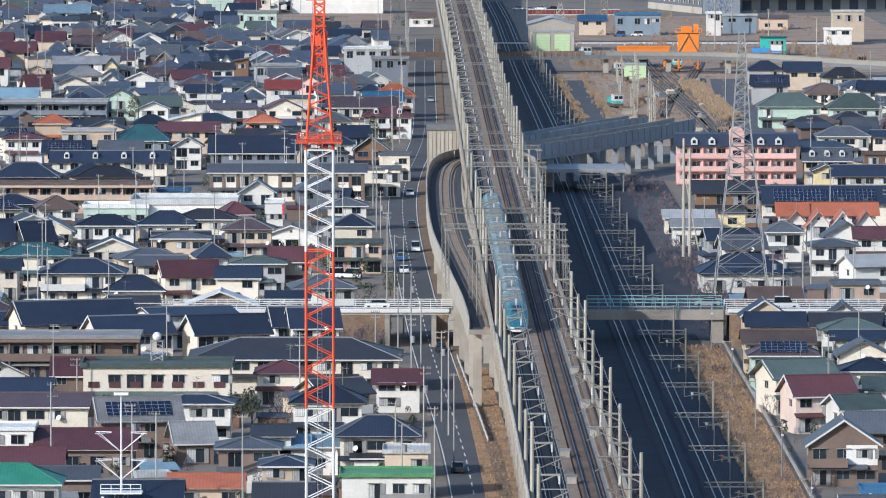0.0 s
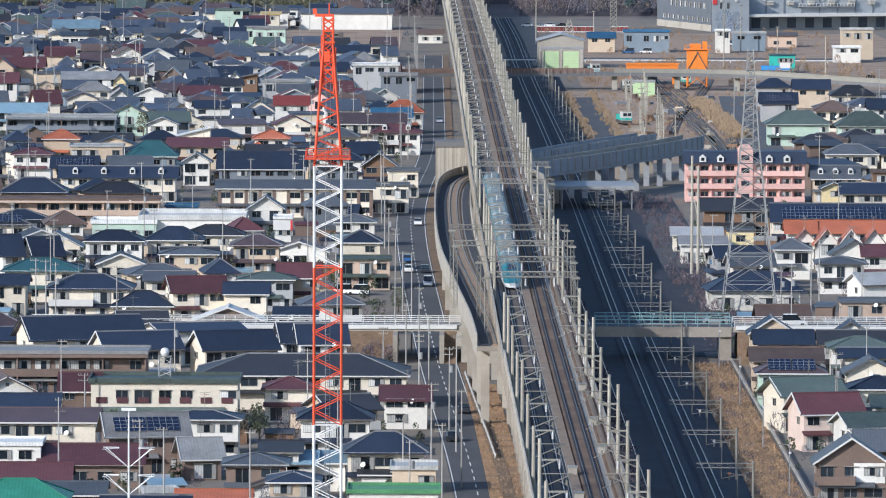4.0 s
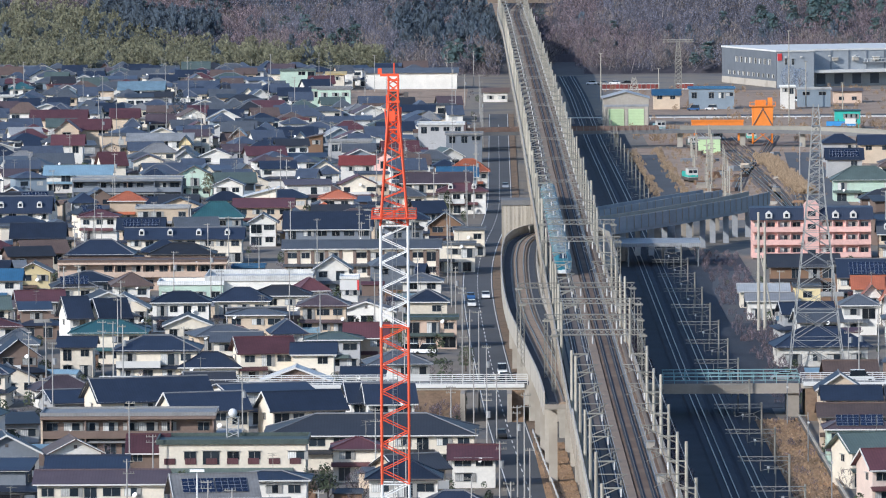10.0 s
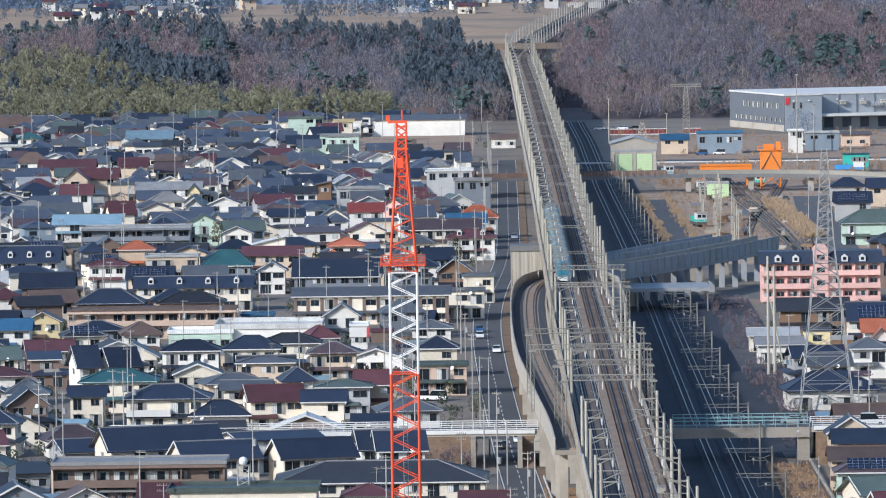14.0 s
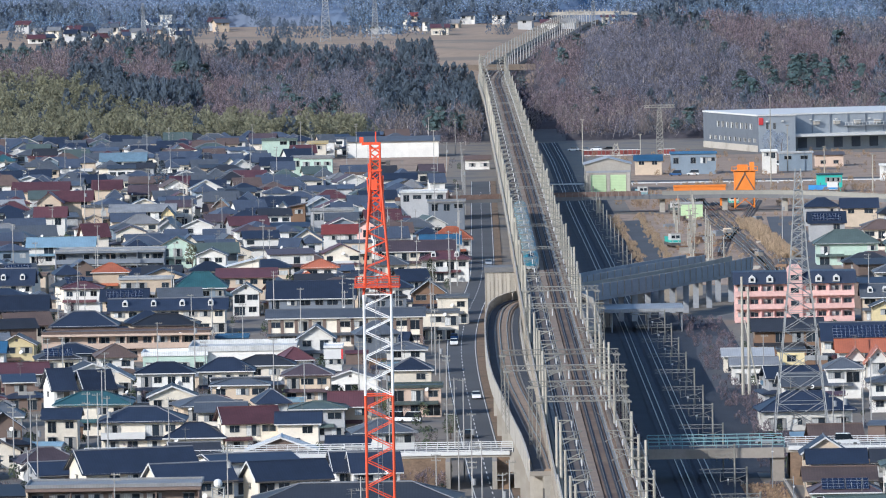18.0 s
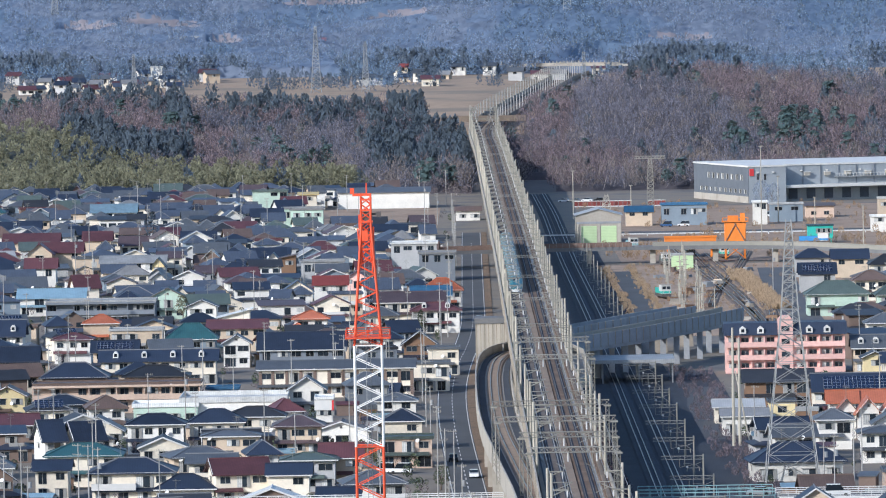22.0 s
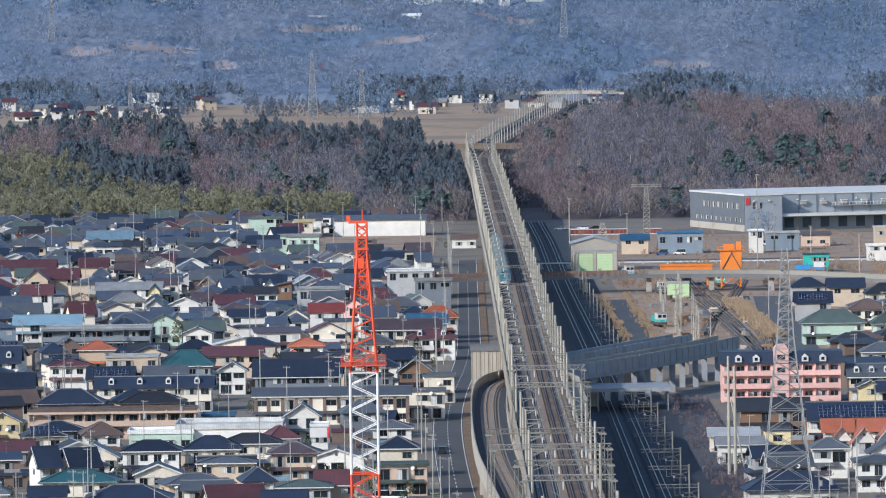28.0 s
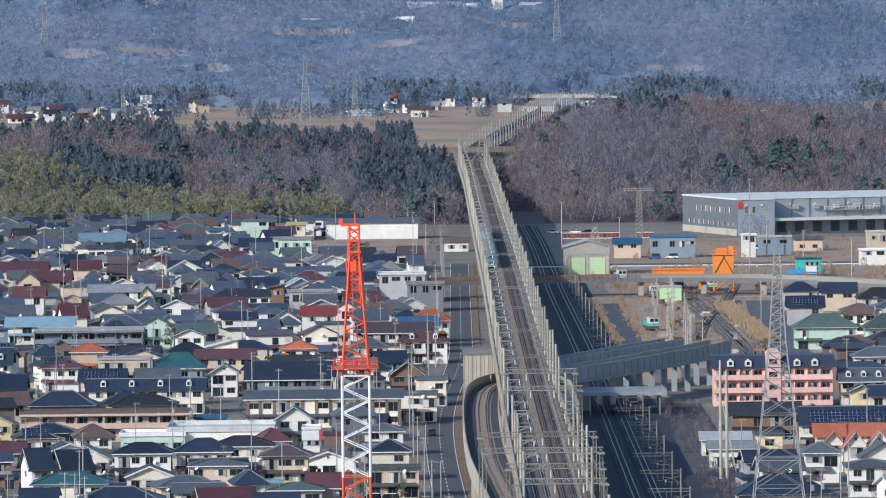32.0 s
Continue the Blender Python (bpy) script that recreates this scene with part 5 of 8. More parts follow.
for y in np.arange(880, 1160, 68.0):
    y = float(y)
    p = thing("bank_pole", "slim grey steel pole with small white lamp on the bank", "pole", pose(line_x(y) + 11.6, y, 0.14), "poles on the bank")
    part("shaft", rodbm((0, 0, -0.1), (0, 0, 7.6), 0.10, 6, 0.07), "steel_grey", p)
    part("arm", boxbm(-1.6, 0.0, -0.05, 0.05, 7.1, 7.22), "galv", p)
    part("lamp", boxbm(-0.12, 0.22, -0.12, 0.12, 5.9, 6.15), "trim_white", p)


# ---- train ----
def train_section(f, drop=0.0):
    """Outline of the car body, narrowed by f."""
    w, h = 1.68 * f, 3.55 * (1 - drop)
    return [(-w * 0.86, 0.25), (-w, 0.9), (-w, h * 0.62), (-w * 0.9, h * 0.86), (-w * 0.55, h), (w * 0.55, h), (w * 0.9, h * 0.86), (w, h * 0.62), (w, 0.9), (w * 0.86, 0.25)]


def loft(secs, mats_of):
    """secs: (y, outline); mats_of(j): material index of the j-th side."""
    bm = bmesh.new()
    rings = [[bm.verts.new((x, y, z)) for x, z in o] for y, o in secs]
    n = len(rings[0])
    for a, b in zip(rings, rings[1:]):
        for j in range(n):
            bm.faces.new((a[j], a[(j + 1) % n], b[(j + 1) % n], b[j])).material_index = mats_of(j)
    bm.faces.new(rings[0][::-1]).material_index = 0
    bm.faces.new(rings[-1]).material_index = 0
    bmesh.ops.recalc_face_normals(bm, faces=bm.faces[:])
    return bm


def body_mats(j):
    return 2 if j in (3, 4, 5) else (1 if j in (2, 6) else 0)


train = thing("train", "long high-speed train with teal sides and pale blue-green roof", "train")
CAR = shared(loft([(0.4, train_section(1.0)), (24.6, train_section(1.0))], body_mats), "car_body", "train_white", "train_green", "train_roof")
STRIPE = shared(boxbm(-1.695, 1.695, 0.45, 24.55, 1.2, 1.32), "stripe", "train_pink")
WINBAND = shared(boxbm(-1.70, 1.70, 1.5, 23.5, 1.65, 2.15), "window_band", "glass")
ROOFBOX = shared(boxbm(-0.95, 0.95, 4.0, 9.0, 3.5, 3.75), "roof_unit", "train_roof")
WALKWAY = shared(boxbm(-0.32, 0.32, 0.8, 24.2, 3.52, 3.6), "roof_walkway", "steel_grey")
GANG = shared(boxbm(-1.2, 1.2, -0.45, 0.45, 0.6, 3.2), "gangway", "rubber")
nose_secs = [(-12.6, train_section(0.30, 0.72)), (-11.9, train_section(0.62, 0.66)), (-10.5, train_section(0.82, 0.55)), (-8.0, train_section(0.92, 0.40)), (-5.5, train_section(0.97, 0.22)),
             (-3.4, train_section(1.0, 0.06)), (-2.0, train_section(1.0)), (0.4, train_section(1.0))]


def nose_mats(j):
    return 1 if j in (2, 3, 4, 5, 6) else 0


NOSE = shared(loft(nose_secs, nose_mats), "nose", "train_white", "train_green")
bm = bmesh.new()
prism(bm, [(-0.75, -5.9, 2.62), (0.75, -5.9, 2.62), (0.6, -3.7, 3.36), (-0.6, -3.7, 3.36)], (0, 0.0, 0.08))
SCREEN = shared(bm, "windscreen", "glass")
for i in range(10):
    c = part("car", CAR, None, train)
    c.location = (0, 12.6 + i * 25.0, 0)
    part("window_band", WINBAND, None, c)
    part("stripe", STRIPE, None, c, "thin pink stripe")
    for k in (0, 12):
        part("roof_unit", ROOFBOX, None, c).location = (0, k, 0)
    part("roof_walkway", WALKWAY, None, c)
    if i:
        part("gangway", GANG, None, c)
    if i in (2, 6):
        bm = rodbm((-0.9, 21, 4.6), (0.9, 21, 4.6), 0.05, 4)
        rod(bm, (0, 22.5, 3.6), (0, 20, 4.1), 0.05, 4)
        rod(bm, (0, 20, 4.1), (0, 21, 4.6), 0.05, 4)
        part("pantograph", bm, "steel_grey", c)
n = part("nose", NOSE, None, train)
n.location = (0, 12.6, 0)
part("windscreen", SCREEN, None, n)
n = part("nose", NOSE, None, train)
n.matrix_basis = pose(0, 262.6, 0, 0, 0, 180)
part("windscreen", SCREEN, None, n)


# ---- red and white lattice mast ----
mast = thing("lattice_mast", "tall red and white painted steel lattice mast", "mast", pose(-14.0, 800, 0))
BANDS = ((0.0, 5.9, "mast_red"), (5.9, 23.8, "mast_white"), (23.8, 41.7, "mast_red"), (41.7, 53.2, "mast_white"), (53.2, 67.2, "mast_red"))


def mast_half(z):
    return 1.55 if z <= 53.5 else 1.55 - (z - 53.5) * (1.55 - 0.52) / (67.2 - 53.5)


for z0, z1, m_ in BANDS:
    for a, b in ((-1, -1), (1, -1), (1, 1), (-1, 1)):
        h0, h1 = mast_half(z0), mast_half(z1)
        part("leg", rodbm((a * h0, b * h0, z0), (a * h1, b * h1, z1), 0.135, 8), m_, mast)
    st = 1.45 if z0 < 53 else 1.0
    n = round((z1 - z0) / st)
    for f, (a, b) in enumerate((((-1, -1), (1, -1)), ((1, -1), (1, 1)), ((1, 1), (-1, 1)), ((-1, 1), (-1, -1)))):
        for i in range(n):
            za, zb = z0 + (z1 - z0) * i / n, z0 + (z1 - z0) * (i + 1) / n
            ha, hb = mast_half(za), mast_half(zb)
            p, q = ((a, b) if (i + (f == 2)) % 2 else (b, a))
            part("diagonal", rodbm((p[0] * ha, p[1] * ha, za), (q[0] * hb, q[1] * hb, zb), (0.066 if f in (0, 2) else 0.045) if z0 < 53 else 0.05, 5), m_, mast)
        h1 = mast_half(z1)
        part("crossbar", rodbm((a[0] * h1, a[1] * h1, z1), (b[0] * h1, b[1] * h1, z1), 0.09, 5), m_, mast)
bm = rodbm((-0.25, 0, 0), (-0.25, 0, 67), 0.04, 4)
rod(bm, (0.25, 0, 0), (0.25, 0, 67), 0.04, 4)
for i in range(130):
    rod(bm, (-0.25, 0, 1 + i * 0.5), (0.25, 0, 1 + i * 0.5), 0.025, 3)
part("ladder", bm, "steel_grey", mast)
bm = boxbm(-2.6, 2.6, -2.4, 2.4, 54.0, 54.16)
for x in (-2.5, -1.3, 0, 1.3, 2.5):
    for y in (-2.5, 2.5):
        rod(bm, (x, y, 54.1), (x, y, 55.0), 0.04, 4)
for y in (-2.5, 2.5):
    for z in (54.5, 55.0):
        rod(bm, (-2.5, y, z), (2.5, y, z), 0.05, 4)
part("platform", bm, "mast_red", mast, "red work platform with railing")
bm = boxbm(-0.75, 0.75, -0.75, 0.75, 67.1, 67.3)
for a, b in ((-1, -1), (1, -1), (1, 1), (-1, 1)):
    rod(bm, (a * 0.55, b * 0.55, 62.5), (a * 0.55, b * 0.55, 70.2), 0.11, 6)
for z in (64.0, 65.6, 68.4, 69.6):
    box(bm, -0.68, 0.68, -0.68, 0.68, z, z + 0.16)
for i in range(9):
    za = 62.6 + i * 0.82
    for b in (-0.55, 0.55):
        s_ = 0.55 if i % 2 else -0.55
        rod(bm, (-s_, b, za), (s_, b, za + 0.82), 0.07, 4)
        rod(bm, (s_, b, za), (-s_, b, za + 0.82), 0.05, 4)
box(bm, -0.85, -0.7, -0.5, 0.5, 66.3, 68.0)
box(bm, 0.7, 0.9, -0.5, 0.5, 64.8, 66.6)
rod(bm, (-0.62, -0.6, 62.0), (-0.95, -0.6, 66.4), 0.09, 5)
rod(bm, (0.62, -0.6, 61.4), (0.85, -0.6, 65.0), 0.09, 5)
box(bm, -0.5, 0.2, -0.7, -0.5, 65.0, 66.2)
box(bm, -1.5, 0.65, -0.4, 0.4, 70.1, 70.4)
box(bm, -1.75, -1.3, -0.25, 0.25, 70.35, 71.0)
rod(bm, (0.1, 0, 70.3), (0.1, 0, 71.6), 0.08, 5)
part("head", bm, "mast_red", mast)
bm = boxbm(0.6, 1.5, -0.2, 0.2, 67.9, 68.15)
box(bm, 1.2, 1.7, -0.25, 0.25, 67.7, 68.3)
box(bm, -0.35, 0.35, -0.4, 0.4, 67.3, 68.3)
part("winch", bm, "trim_dark", mast, "dark winch at the mast head")

# ---- transmission pylon ----
def pylon(x, y, h, base, waist, label, z=0.0, material="galv", arms=True, r=0.14):
    p = thing("pylon", label, "pylon", pose(x, y, z), "pylons")

    def half(q):
        return base / 2 + (waist / 2 - base / 2) * min(q / (h * 0.66), 1.0) if q < h * 0.66 else waist / 2 + (0.45 - waist / 2) * (q - h * 0.66) / (h * 0.34)

    qs = [0.0]
    while qs[-1] < h - 1.2:
        qs.append(min(h, qs[-1] + max(1.5, half(qs[-1]) * 1.15)))
    cs = ((-1, -1), (1, -1), (1, 1), (-1, 1))
    for a, b in cs:
        for u, v in ((0.0, h * 0.66), (h * 0.66, h)):
            part("leg", rodbm((a * half(u), b * half(u), u), (a * half(v), b * half(v), v), r, 4), material, p)
    bm = bmesh.new()
    for f in range(4):
        (a, b), (c, d) = cs[f], cs[(f + 1) % 4]
        for u, v in zip(qs, qs[1:]):
            g, k = half(u), half(v)
            rod(bm, (a * g, b * g, u), (c * k, d * k, v), r * 0.55, 3)
            rod(bm, (c * g, d * g, u), (a * k, b * k, v), r * 0.55, 3)
            rod(bm, (a * k, b * k, v), (c * k, d * k, v), r * 0.5, 3)
    part("bracing", bm, material, p)
    if arms:
        for q in (0.72, 0.82, 0.92):
            bm = bmesh.new()
            for s in (-1, 1):
                tip = (s * 0.9, s * 3.4, h * q)
                for g in (-0.6, 0.6):
                    rod(bm, (g, 0, h * q), tip, r * 0.6, 4)
                rod(bm, (0, 0, h * q + 1.3), tip, r * 0.5, 4)
            part("crossarm", bm, material, p)
    return p


pylon(53.6, 1267, 47.7, 9.8, 3.0, "tall grey galvanised steel transmission pylon among the houses", material="pylon_steel", r=0.115)


def utility_pole(x, y, h, lamp=False, z=0.0):
    p = thing("utility_pole", "grey concrete utility pole with crossarms and transformer", "utility pole", pose(x, y, z, 0, 0, (x * 7 + y * 3) % 40 - 20), "utility poles")
    part("shaft", UPOLE[0 if h < 12 else (1 if h < 15 else 2)], None, p)
    for k in ((0.4,), (0.3, 1.1), (0.4, 2.0), (0.3,))[int(x * 5 + y) % 4]:
        part("crossarm", CROSS, None, p).location = (0.25 * (int(x + y) % 3 - 1), 0, h - k)
    if int(x * 3 + y) % 3 == 0:
        part("transformer", TRAFO, None, p).location = (0.35, -0.2, h - 3.2)
    return p


UPOLE = [shared(rodbm((0, 0, 0), (0, 0, h), 0.14, 7, 0.085), "shaft", "pole_grey") for h in (11, 13.5, 17)]
bm = boxbm(-0.75, 0.75, -0.05, 0.05, -0.05, 0.05)
for k_ in (-0.65, -0.3, 0.3, 0.65):
    rod(bm, (k_, 0, 0.05), (k_, 0, 0.28), 0.06, 5)
CROSS = shared(bm, "crossarm", "galv")
TRAFO = shared(rodbm((0, 0, -0.5), (0, 0, 0.5), 0.3, 8), "transformer", "steel_grey")

# tall plain poles near the flats
for x, y, h in ((46.6, 1365, 23), (47.8, 1365, 21)):
    p = thing("concrete_pole", "tall plain pale concrete pole", "pole", pose(x, y, 0))
    part("shaft", rodbm((0, 0, 0), (0, 0, h), 0.33, 8, 0.22), "pole_concrete", p)
p = thing("concrete_pole", "tall slender pole with a brace", "pole", pose(50.0, 1375, 0))
part("shaft", rodbm((0, 0, 0), (-2.6, 0, 14), 0.2, 6, 0.15), "pole_concrete", p)

# ---- aerial post on a roof, with four slanting arms ----
ap = thing("antenna_post", "white steel post with slanting arms above a railed platform", "antenna", pose(-39.9, 872, 0))
part("tower", lattice(bmesh.new(), (0, 0, 0), (0, 0, 6.4), 1.6, 0.06, 1.6), "galv", ap)
part("post", rodbm((0, 0, 6.4), (0, 0, 18.6), 0.15, 8, 0.09), "mast_white", ap)
bm = boxbm(-2.6, 2.6, -1.6, 1.6, 6.4, 6.55)
for x in (-2.5, -1.2, 0, 1.2, 2.5):
    rod(bm, (x, -1.5, 6.5), (x, -1.5, 7.6), 0.05, 4)
for z in (7.1, 7.6):
    rod(bm, (-2.5, -1.5, z), (2.5, -1.5, z), 0.05, 4)
part("platform", bm, "mast_white", ap)
for z in (8.1, 11.5):
    for a in (-1, 1):
        for b in (-1, 1):
            bm = rodbm((0, 0, z), (a * 2.9, b * 1.2, z + 2.4), 0.05, 5)
            rod(bm, (a * 3.2, b * 1.3, z + 2.4), (a * 1.2, b * 0.5, z + 2.45), 0.05, 4)
            part("arm", bm, "mast_white", ap)
part("cap", boxbm(-0.9, 0.9, -0.4, 0.4, 18.6, 18.9), "mast_white", ap)

# ---- water tank on a lattice stand ----
wt = thing("water_tank", "white round water tank on a pale lattice stand on a roof", "water tank", pose(-42.9, 1056, 6.85))
part("stand", lattice(bmesh.new(), (0, 0, 0), (0, 0, 2.9), 1.7, 0.07, 0.75), "insulator", wt)
bm = bmesh.new()
bmesh.ops.create_uvsphere(bm, u_segments=14, v_segments=9, radius=0.68)
tk = part("tank", bm, "mast_white", wt)
tk.location = (0, 0, 3.6)
part("platform", boxbm(-1.0, 1.0, -1.0, 1.0, 2.9, 3.0), "galv", wt)

# ---- cross street on a bank and bridge ----
xst = thing("overbridge", "cross street on a grassy bank and bridge with white railings", "bridge", pose(0, 1172, 0), kind="structure")
part("deck", boxbm(-3.0, 78, -4.5, 4.5, 4.7, 5.5), "concrete_light", xst)
part("deck", boxbm(-70, -3.0, -4.5, 4.5, 4.7, 5.5), "concrete_light", xst)
part("carriageway", boxbm(-70, 78, -3.6, 3.6, 5.5, 5.56), "asphalt", xst)
for x0, x1 in ((-70, -9.2), (-1.4, 1.0), (47.5, 78)):
    bm = bmesh.new()
    prism(bm, [(x0, -13, 0), (x0, -4.6, 4.65), (x0, 4.6, 4.65), (x0, 13, 0)], (x1 - x0, 0, 0))
    part("bank", bm, "bank_brown", xst, "bank of dry brown grass")
for x0, x1 in ((-9.6, -8.8), (-1.9, -1.1)):
    part("underpass_wall", boxbm(x0, x1, -13, 13, 0, 4.7), "concrete", xst)
for x in (22.5, 45.5):
    part("pier", boxbm(x - 1, x + 1, -4.3, 4.3, 0, 4.7), "concrete", xst)


def railing(name, x0, x1, y, z, material, n, h=1.1):
    bm = bmesh.new()
    for i in range(n + 1):
        x = x0 + (x1 - x0) * i / n
        box(bm, x - 0.05, x + 0.05, y - 0.05, y + 0.05, z, z + h)
    for k in (0.35, 0.7, 1.0):
        box(bm, x0, x1, y - 0.04, y + 0.04, z + h * k - 0.06, z + h * k + 0.06)
    return part(name, bm, material, xst)


for y in (-4.35, 4.35):
    railing("railing", -70, 1.5, y, 5.5, "rail_white", 40)
    railing("railing", 47, 78, y, 5.5, "rail_white", 18)
    railing("teal_railing", 24, 46.5, y, 5.5, "bridge_teal", 12, 1.7)
part("girder", boxbm(24, 46.5, -4.8, -4.5, 3.9, 5.6), "concrete", xst, "weathered concrete edge girder")
part("kerb", boxbm(-70, 1.0, -4.8, -4.5, 5.1, 5.75), "rail_white", xst)
part("kerb", boxbm(47.2, 78, -4.8, -4.5, 5.1, 5.75), "rail_white", xst)

# ---- pink flats ----
pf = thing("apartment_block", "pink three-storey block of flats with dark mansard roof and white dormers", "apartment block", pose(66.2, 1594, 0))
FOOT.append((66.2, 1594, 16, 8))
part("wall", boxbm(-13.4, 13.4, -4, 5, 0, 8.7), "wall_pink", pf)
bm = bmesh.new()
prism(bm, [(-13.9, -5.0, 8.7), (-13.9, -3.2, 11.4), (-13.9, 4.2, 11.4), (-13.9, 5.6, 8.7)], (27.8, 0, 0))
part("roof", bm, "roof_navy", pf)
for s in range(3):
    for x0, x1 in ((-13.4, -1.9), (1.9, 13.4)):
        part("balcony", boxbm(x0, x1, -5.3, -4.0, s * 2.9 - 0.05 + 0.25, s * 2.9 + 1.35), "wall_pink", pf)
        for i in range(4):
            xx = x0 + (i + 0.5) * (x1 - x0) / 4
            part("window", window_mesh(1.7, 1.9, i % 2 == 0), None, pf).location = (xx, -4.02, s * 2.9 + 0.45)
for x in (-9.6, -5.6, 5.4, 9.4):
    bm = bmesh.new()
    prism(bm, [(x - 0.75, -5.0, 9.1), (x + 0.75, -5.0, 9.1), (x + 0.75, -5.0, 10.2), (x, -5.0, 10.8), (x - 0.75, -5.0, 10.2)], (0, 2.2, 0))
    dm = part("dormer", bm, "trim_white", pf)
    part("pane", boxbm(x - 0.35, x + 0.35, -5.05, -4.98, 9.4, 10.1), "glass", dm)
bm = bmesh.new()
prism(bm, [(-1.7, -4.9, 0), (1.7, -4.9, 0), (1.7, -4.9, 12.0), (0.9, -4.9, 13.0), (-0.9, -4.9, 13.0), (-1.7, -4.9, 12.0)], (0, 3.8, 0))
part("stair_tower", bm, "wall_pink", pf, "pink stair tower")
for s in range(4):
    part("stair_window", boxbm(-0.9, 0.9, -4.98, -4.904, s * 2.9 + 0.9, s * 2.9 + 2.0), "glass", pf)
for s in range(3):
    for x0, x1 in ((-13.4, -1.9), (1.9, 13.4)):
        for i in range(3):
            xx = x0 + (i + 1) * (x1 - x0) / 4
            part("balcony_divider", boxbm(xx - 0.1, xx + 0.1, -5.25, -4.0, s * 2.9 + 1.36, s * 2.9 + 2.6), "wall_pink", pf)

# ---- depot ----
strip("yard", lambda y: line_x(y) + 40 + (2150 - y) * 0.02, 1745, 2128, 66, 0.12, "yard_soil", "railway yard of dry brown grass and gravel")
tr = thing("yard_tracks", "rusty sidings fanning out across the yard", "railway", kind="structure")
for track in (((67, 1748), (68, 1800), (65, 1953), (60, 2130), (57, 2260)), ((68, 1748), (69.5, 1800), (68, 1950), (64.5, 2100), (62, 2260)),
              ((58, 1870), (61, 1930), (66, 2000), (73, 2090), (80, 2200)), ((70, 1760), (73.5, 1860), (72.5, 1950), (70, 2050), (67, 2190))):
    pts = dense([(a, b, 0.2) for a, b in track], 6)
    sweep("ballast", pts, [(-1.9, -0.1), (1.9, -0.1), (1.4, 0.2), (-1.4, 0.2)], "ballast", tr)
    for g in (-0.53, 0.53):
        sweep("rail", pts, [(g - 0.08, 0.2), (g + 0.08, 0.2), (g + 0.06, 0.38), (g - 0.06, 0.38)], "rail", tr)
sweep("service_track", dense([(38, 1760, 0.15), (40, 1850, 0.15), (40, 1960, 0.15), (38, 2080, 0.15)], 4), [(-3.0, 0.0), (3.0, 0.0), (3.0, 0.15), (-3.0, 0.15)], "asphalt", tr)
sweep("service_road", dense([(80, 1800, 0.15), (80.5, 1880, 0.15), (81.5, 1980, 0.15), (84, 2090, 0.15)], 4), [(-5, 0.0), (5, 0.0), (5, 0.15), (-5, 0.15)], "asphalt", tr)
strip("depot_ground", lambda y: line_x(y) + 75, 2142, 2600, 118, 0.06, "yard_soil", "bare brown ground of the depot")
strip("depot_road", lambda y: 90.0, 2345, 2365, 150, 0.12, "asphalt", "grey asphalt road across the depot", step=10)
# road bridge over the depot
ov = thing("depot_road_bridge", "slim grey road bridge on slender piers crossing the depot", "bridge", kind="structure")
op = dense([(-30, 2120, 5.2), (0, 2132, 5.2), (30, 2136, 5.2), (62, 2136, 5.3), (92, 2130, 5.0), (120, 2112, 4.0), (150, 2090, 3.2)], 5)
# dark grey deck: shade of its near wall and soffit put into the colour
sweep("deck", op, [(-3.4, -1.1), (3.4, -1.1), (3.4, 0.0), (-3.4, 0.0)], "girder_grey", ov)
for s in (-3.5, 3.3):
    sweep("railing", [p for p in op if p[0] <= 46], [(s, 0.0), (s + 0.15, 0.0), (s + 0.15, 1.15), (s, 1.15)], "rust", ov, "rusty brown railing panels")
    sweep("railing", [p for p in op if p[0] >= 44], [(s, 0.0), (s + 0.15, 0.0), (s + 0.15, 0.95), (s, 0.95)], "galv", ov)
for i in range(36):
    part("railing_post", boxbm(-0.07, 0.07, 3.36, 3.5, 0.0, 1.3), "galv", ov).matrix_basis = pose(-24 + i * 2.0, 2128.4 + 7.0 * sstep(-30, 30, -24 + i * 2.0) - 6.9, 5.2)
for i, p in enumerate(op):
    if i % 3 == 1 and not (-9 < p[0] < 30):
        part("pier", boxbm(-0.8, 0.8, -1.6, 1.6, -p[2], -1.0), "concrete_light", ov).location = p
# locomotive shed
sh = thing("engine_shed", "grey concrete gabled engine shed with two lime green doors", "shed", pose(35.2, 2291, 0))
part("wall", body_bm(14.8, 18, 9.0, 2.0, "gable"), "concrete_light", sh)
part("lintel_band", boxbm(-7.3, 7.3, -9.12, -9.02, 6.3, 7.0), "concrete_dark", sh)
for x in (-6.7, 0.1, 6.7):
    part("pilaster", boxbm(x - 0.45, x + 0.45, -9.2, -9.02, 0.0, 6.3), "concrete_light", sh)
part("roof", roof_bm(14.8, 18, 9.0, 2.0, "gable", 0.5), "roof_silver", sh)
for x in (-3.1, 3.3):
    part("door", boxbm(x - 2.5, x + 2.5, -9.15, -8.95, 0.1, 5.6), "lime_paint", sh, "lime green roller door")
lb = thing("lime_shed", "small pale lime green metal shed under the bridge", "shed", pose(57, 2095, 0))
part("wall", boxbm(-3.2, 3.2, -3, 3, 0, 4.2), "lime_paint", lb)
part("roof", roof_bm(6.4, 6, 4.2, 0.3, "flat", 0.3), "roof_silver", lb)
# orange loading plant
og = thing("loading_hopper", "bright orange steel loading hopper on legs", "hopper", pose(74.7, 2150, 0))
bm = bmesh.new()
prism(bm, [(-3.3, -3, 11.4), (3.3, -3, 11.4), (2.6, -3, 5.6), (-2.6, -3, 5.6)], (0, 6, 0))
part("bin", bm, "orange_paint", og)
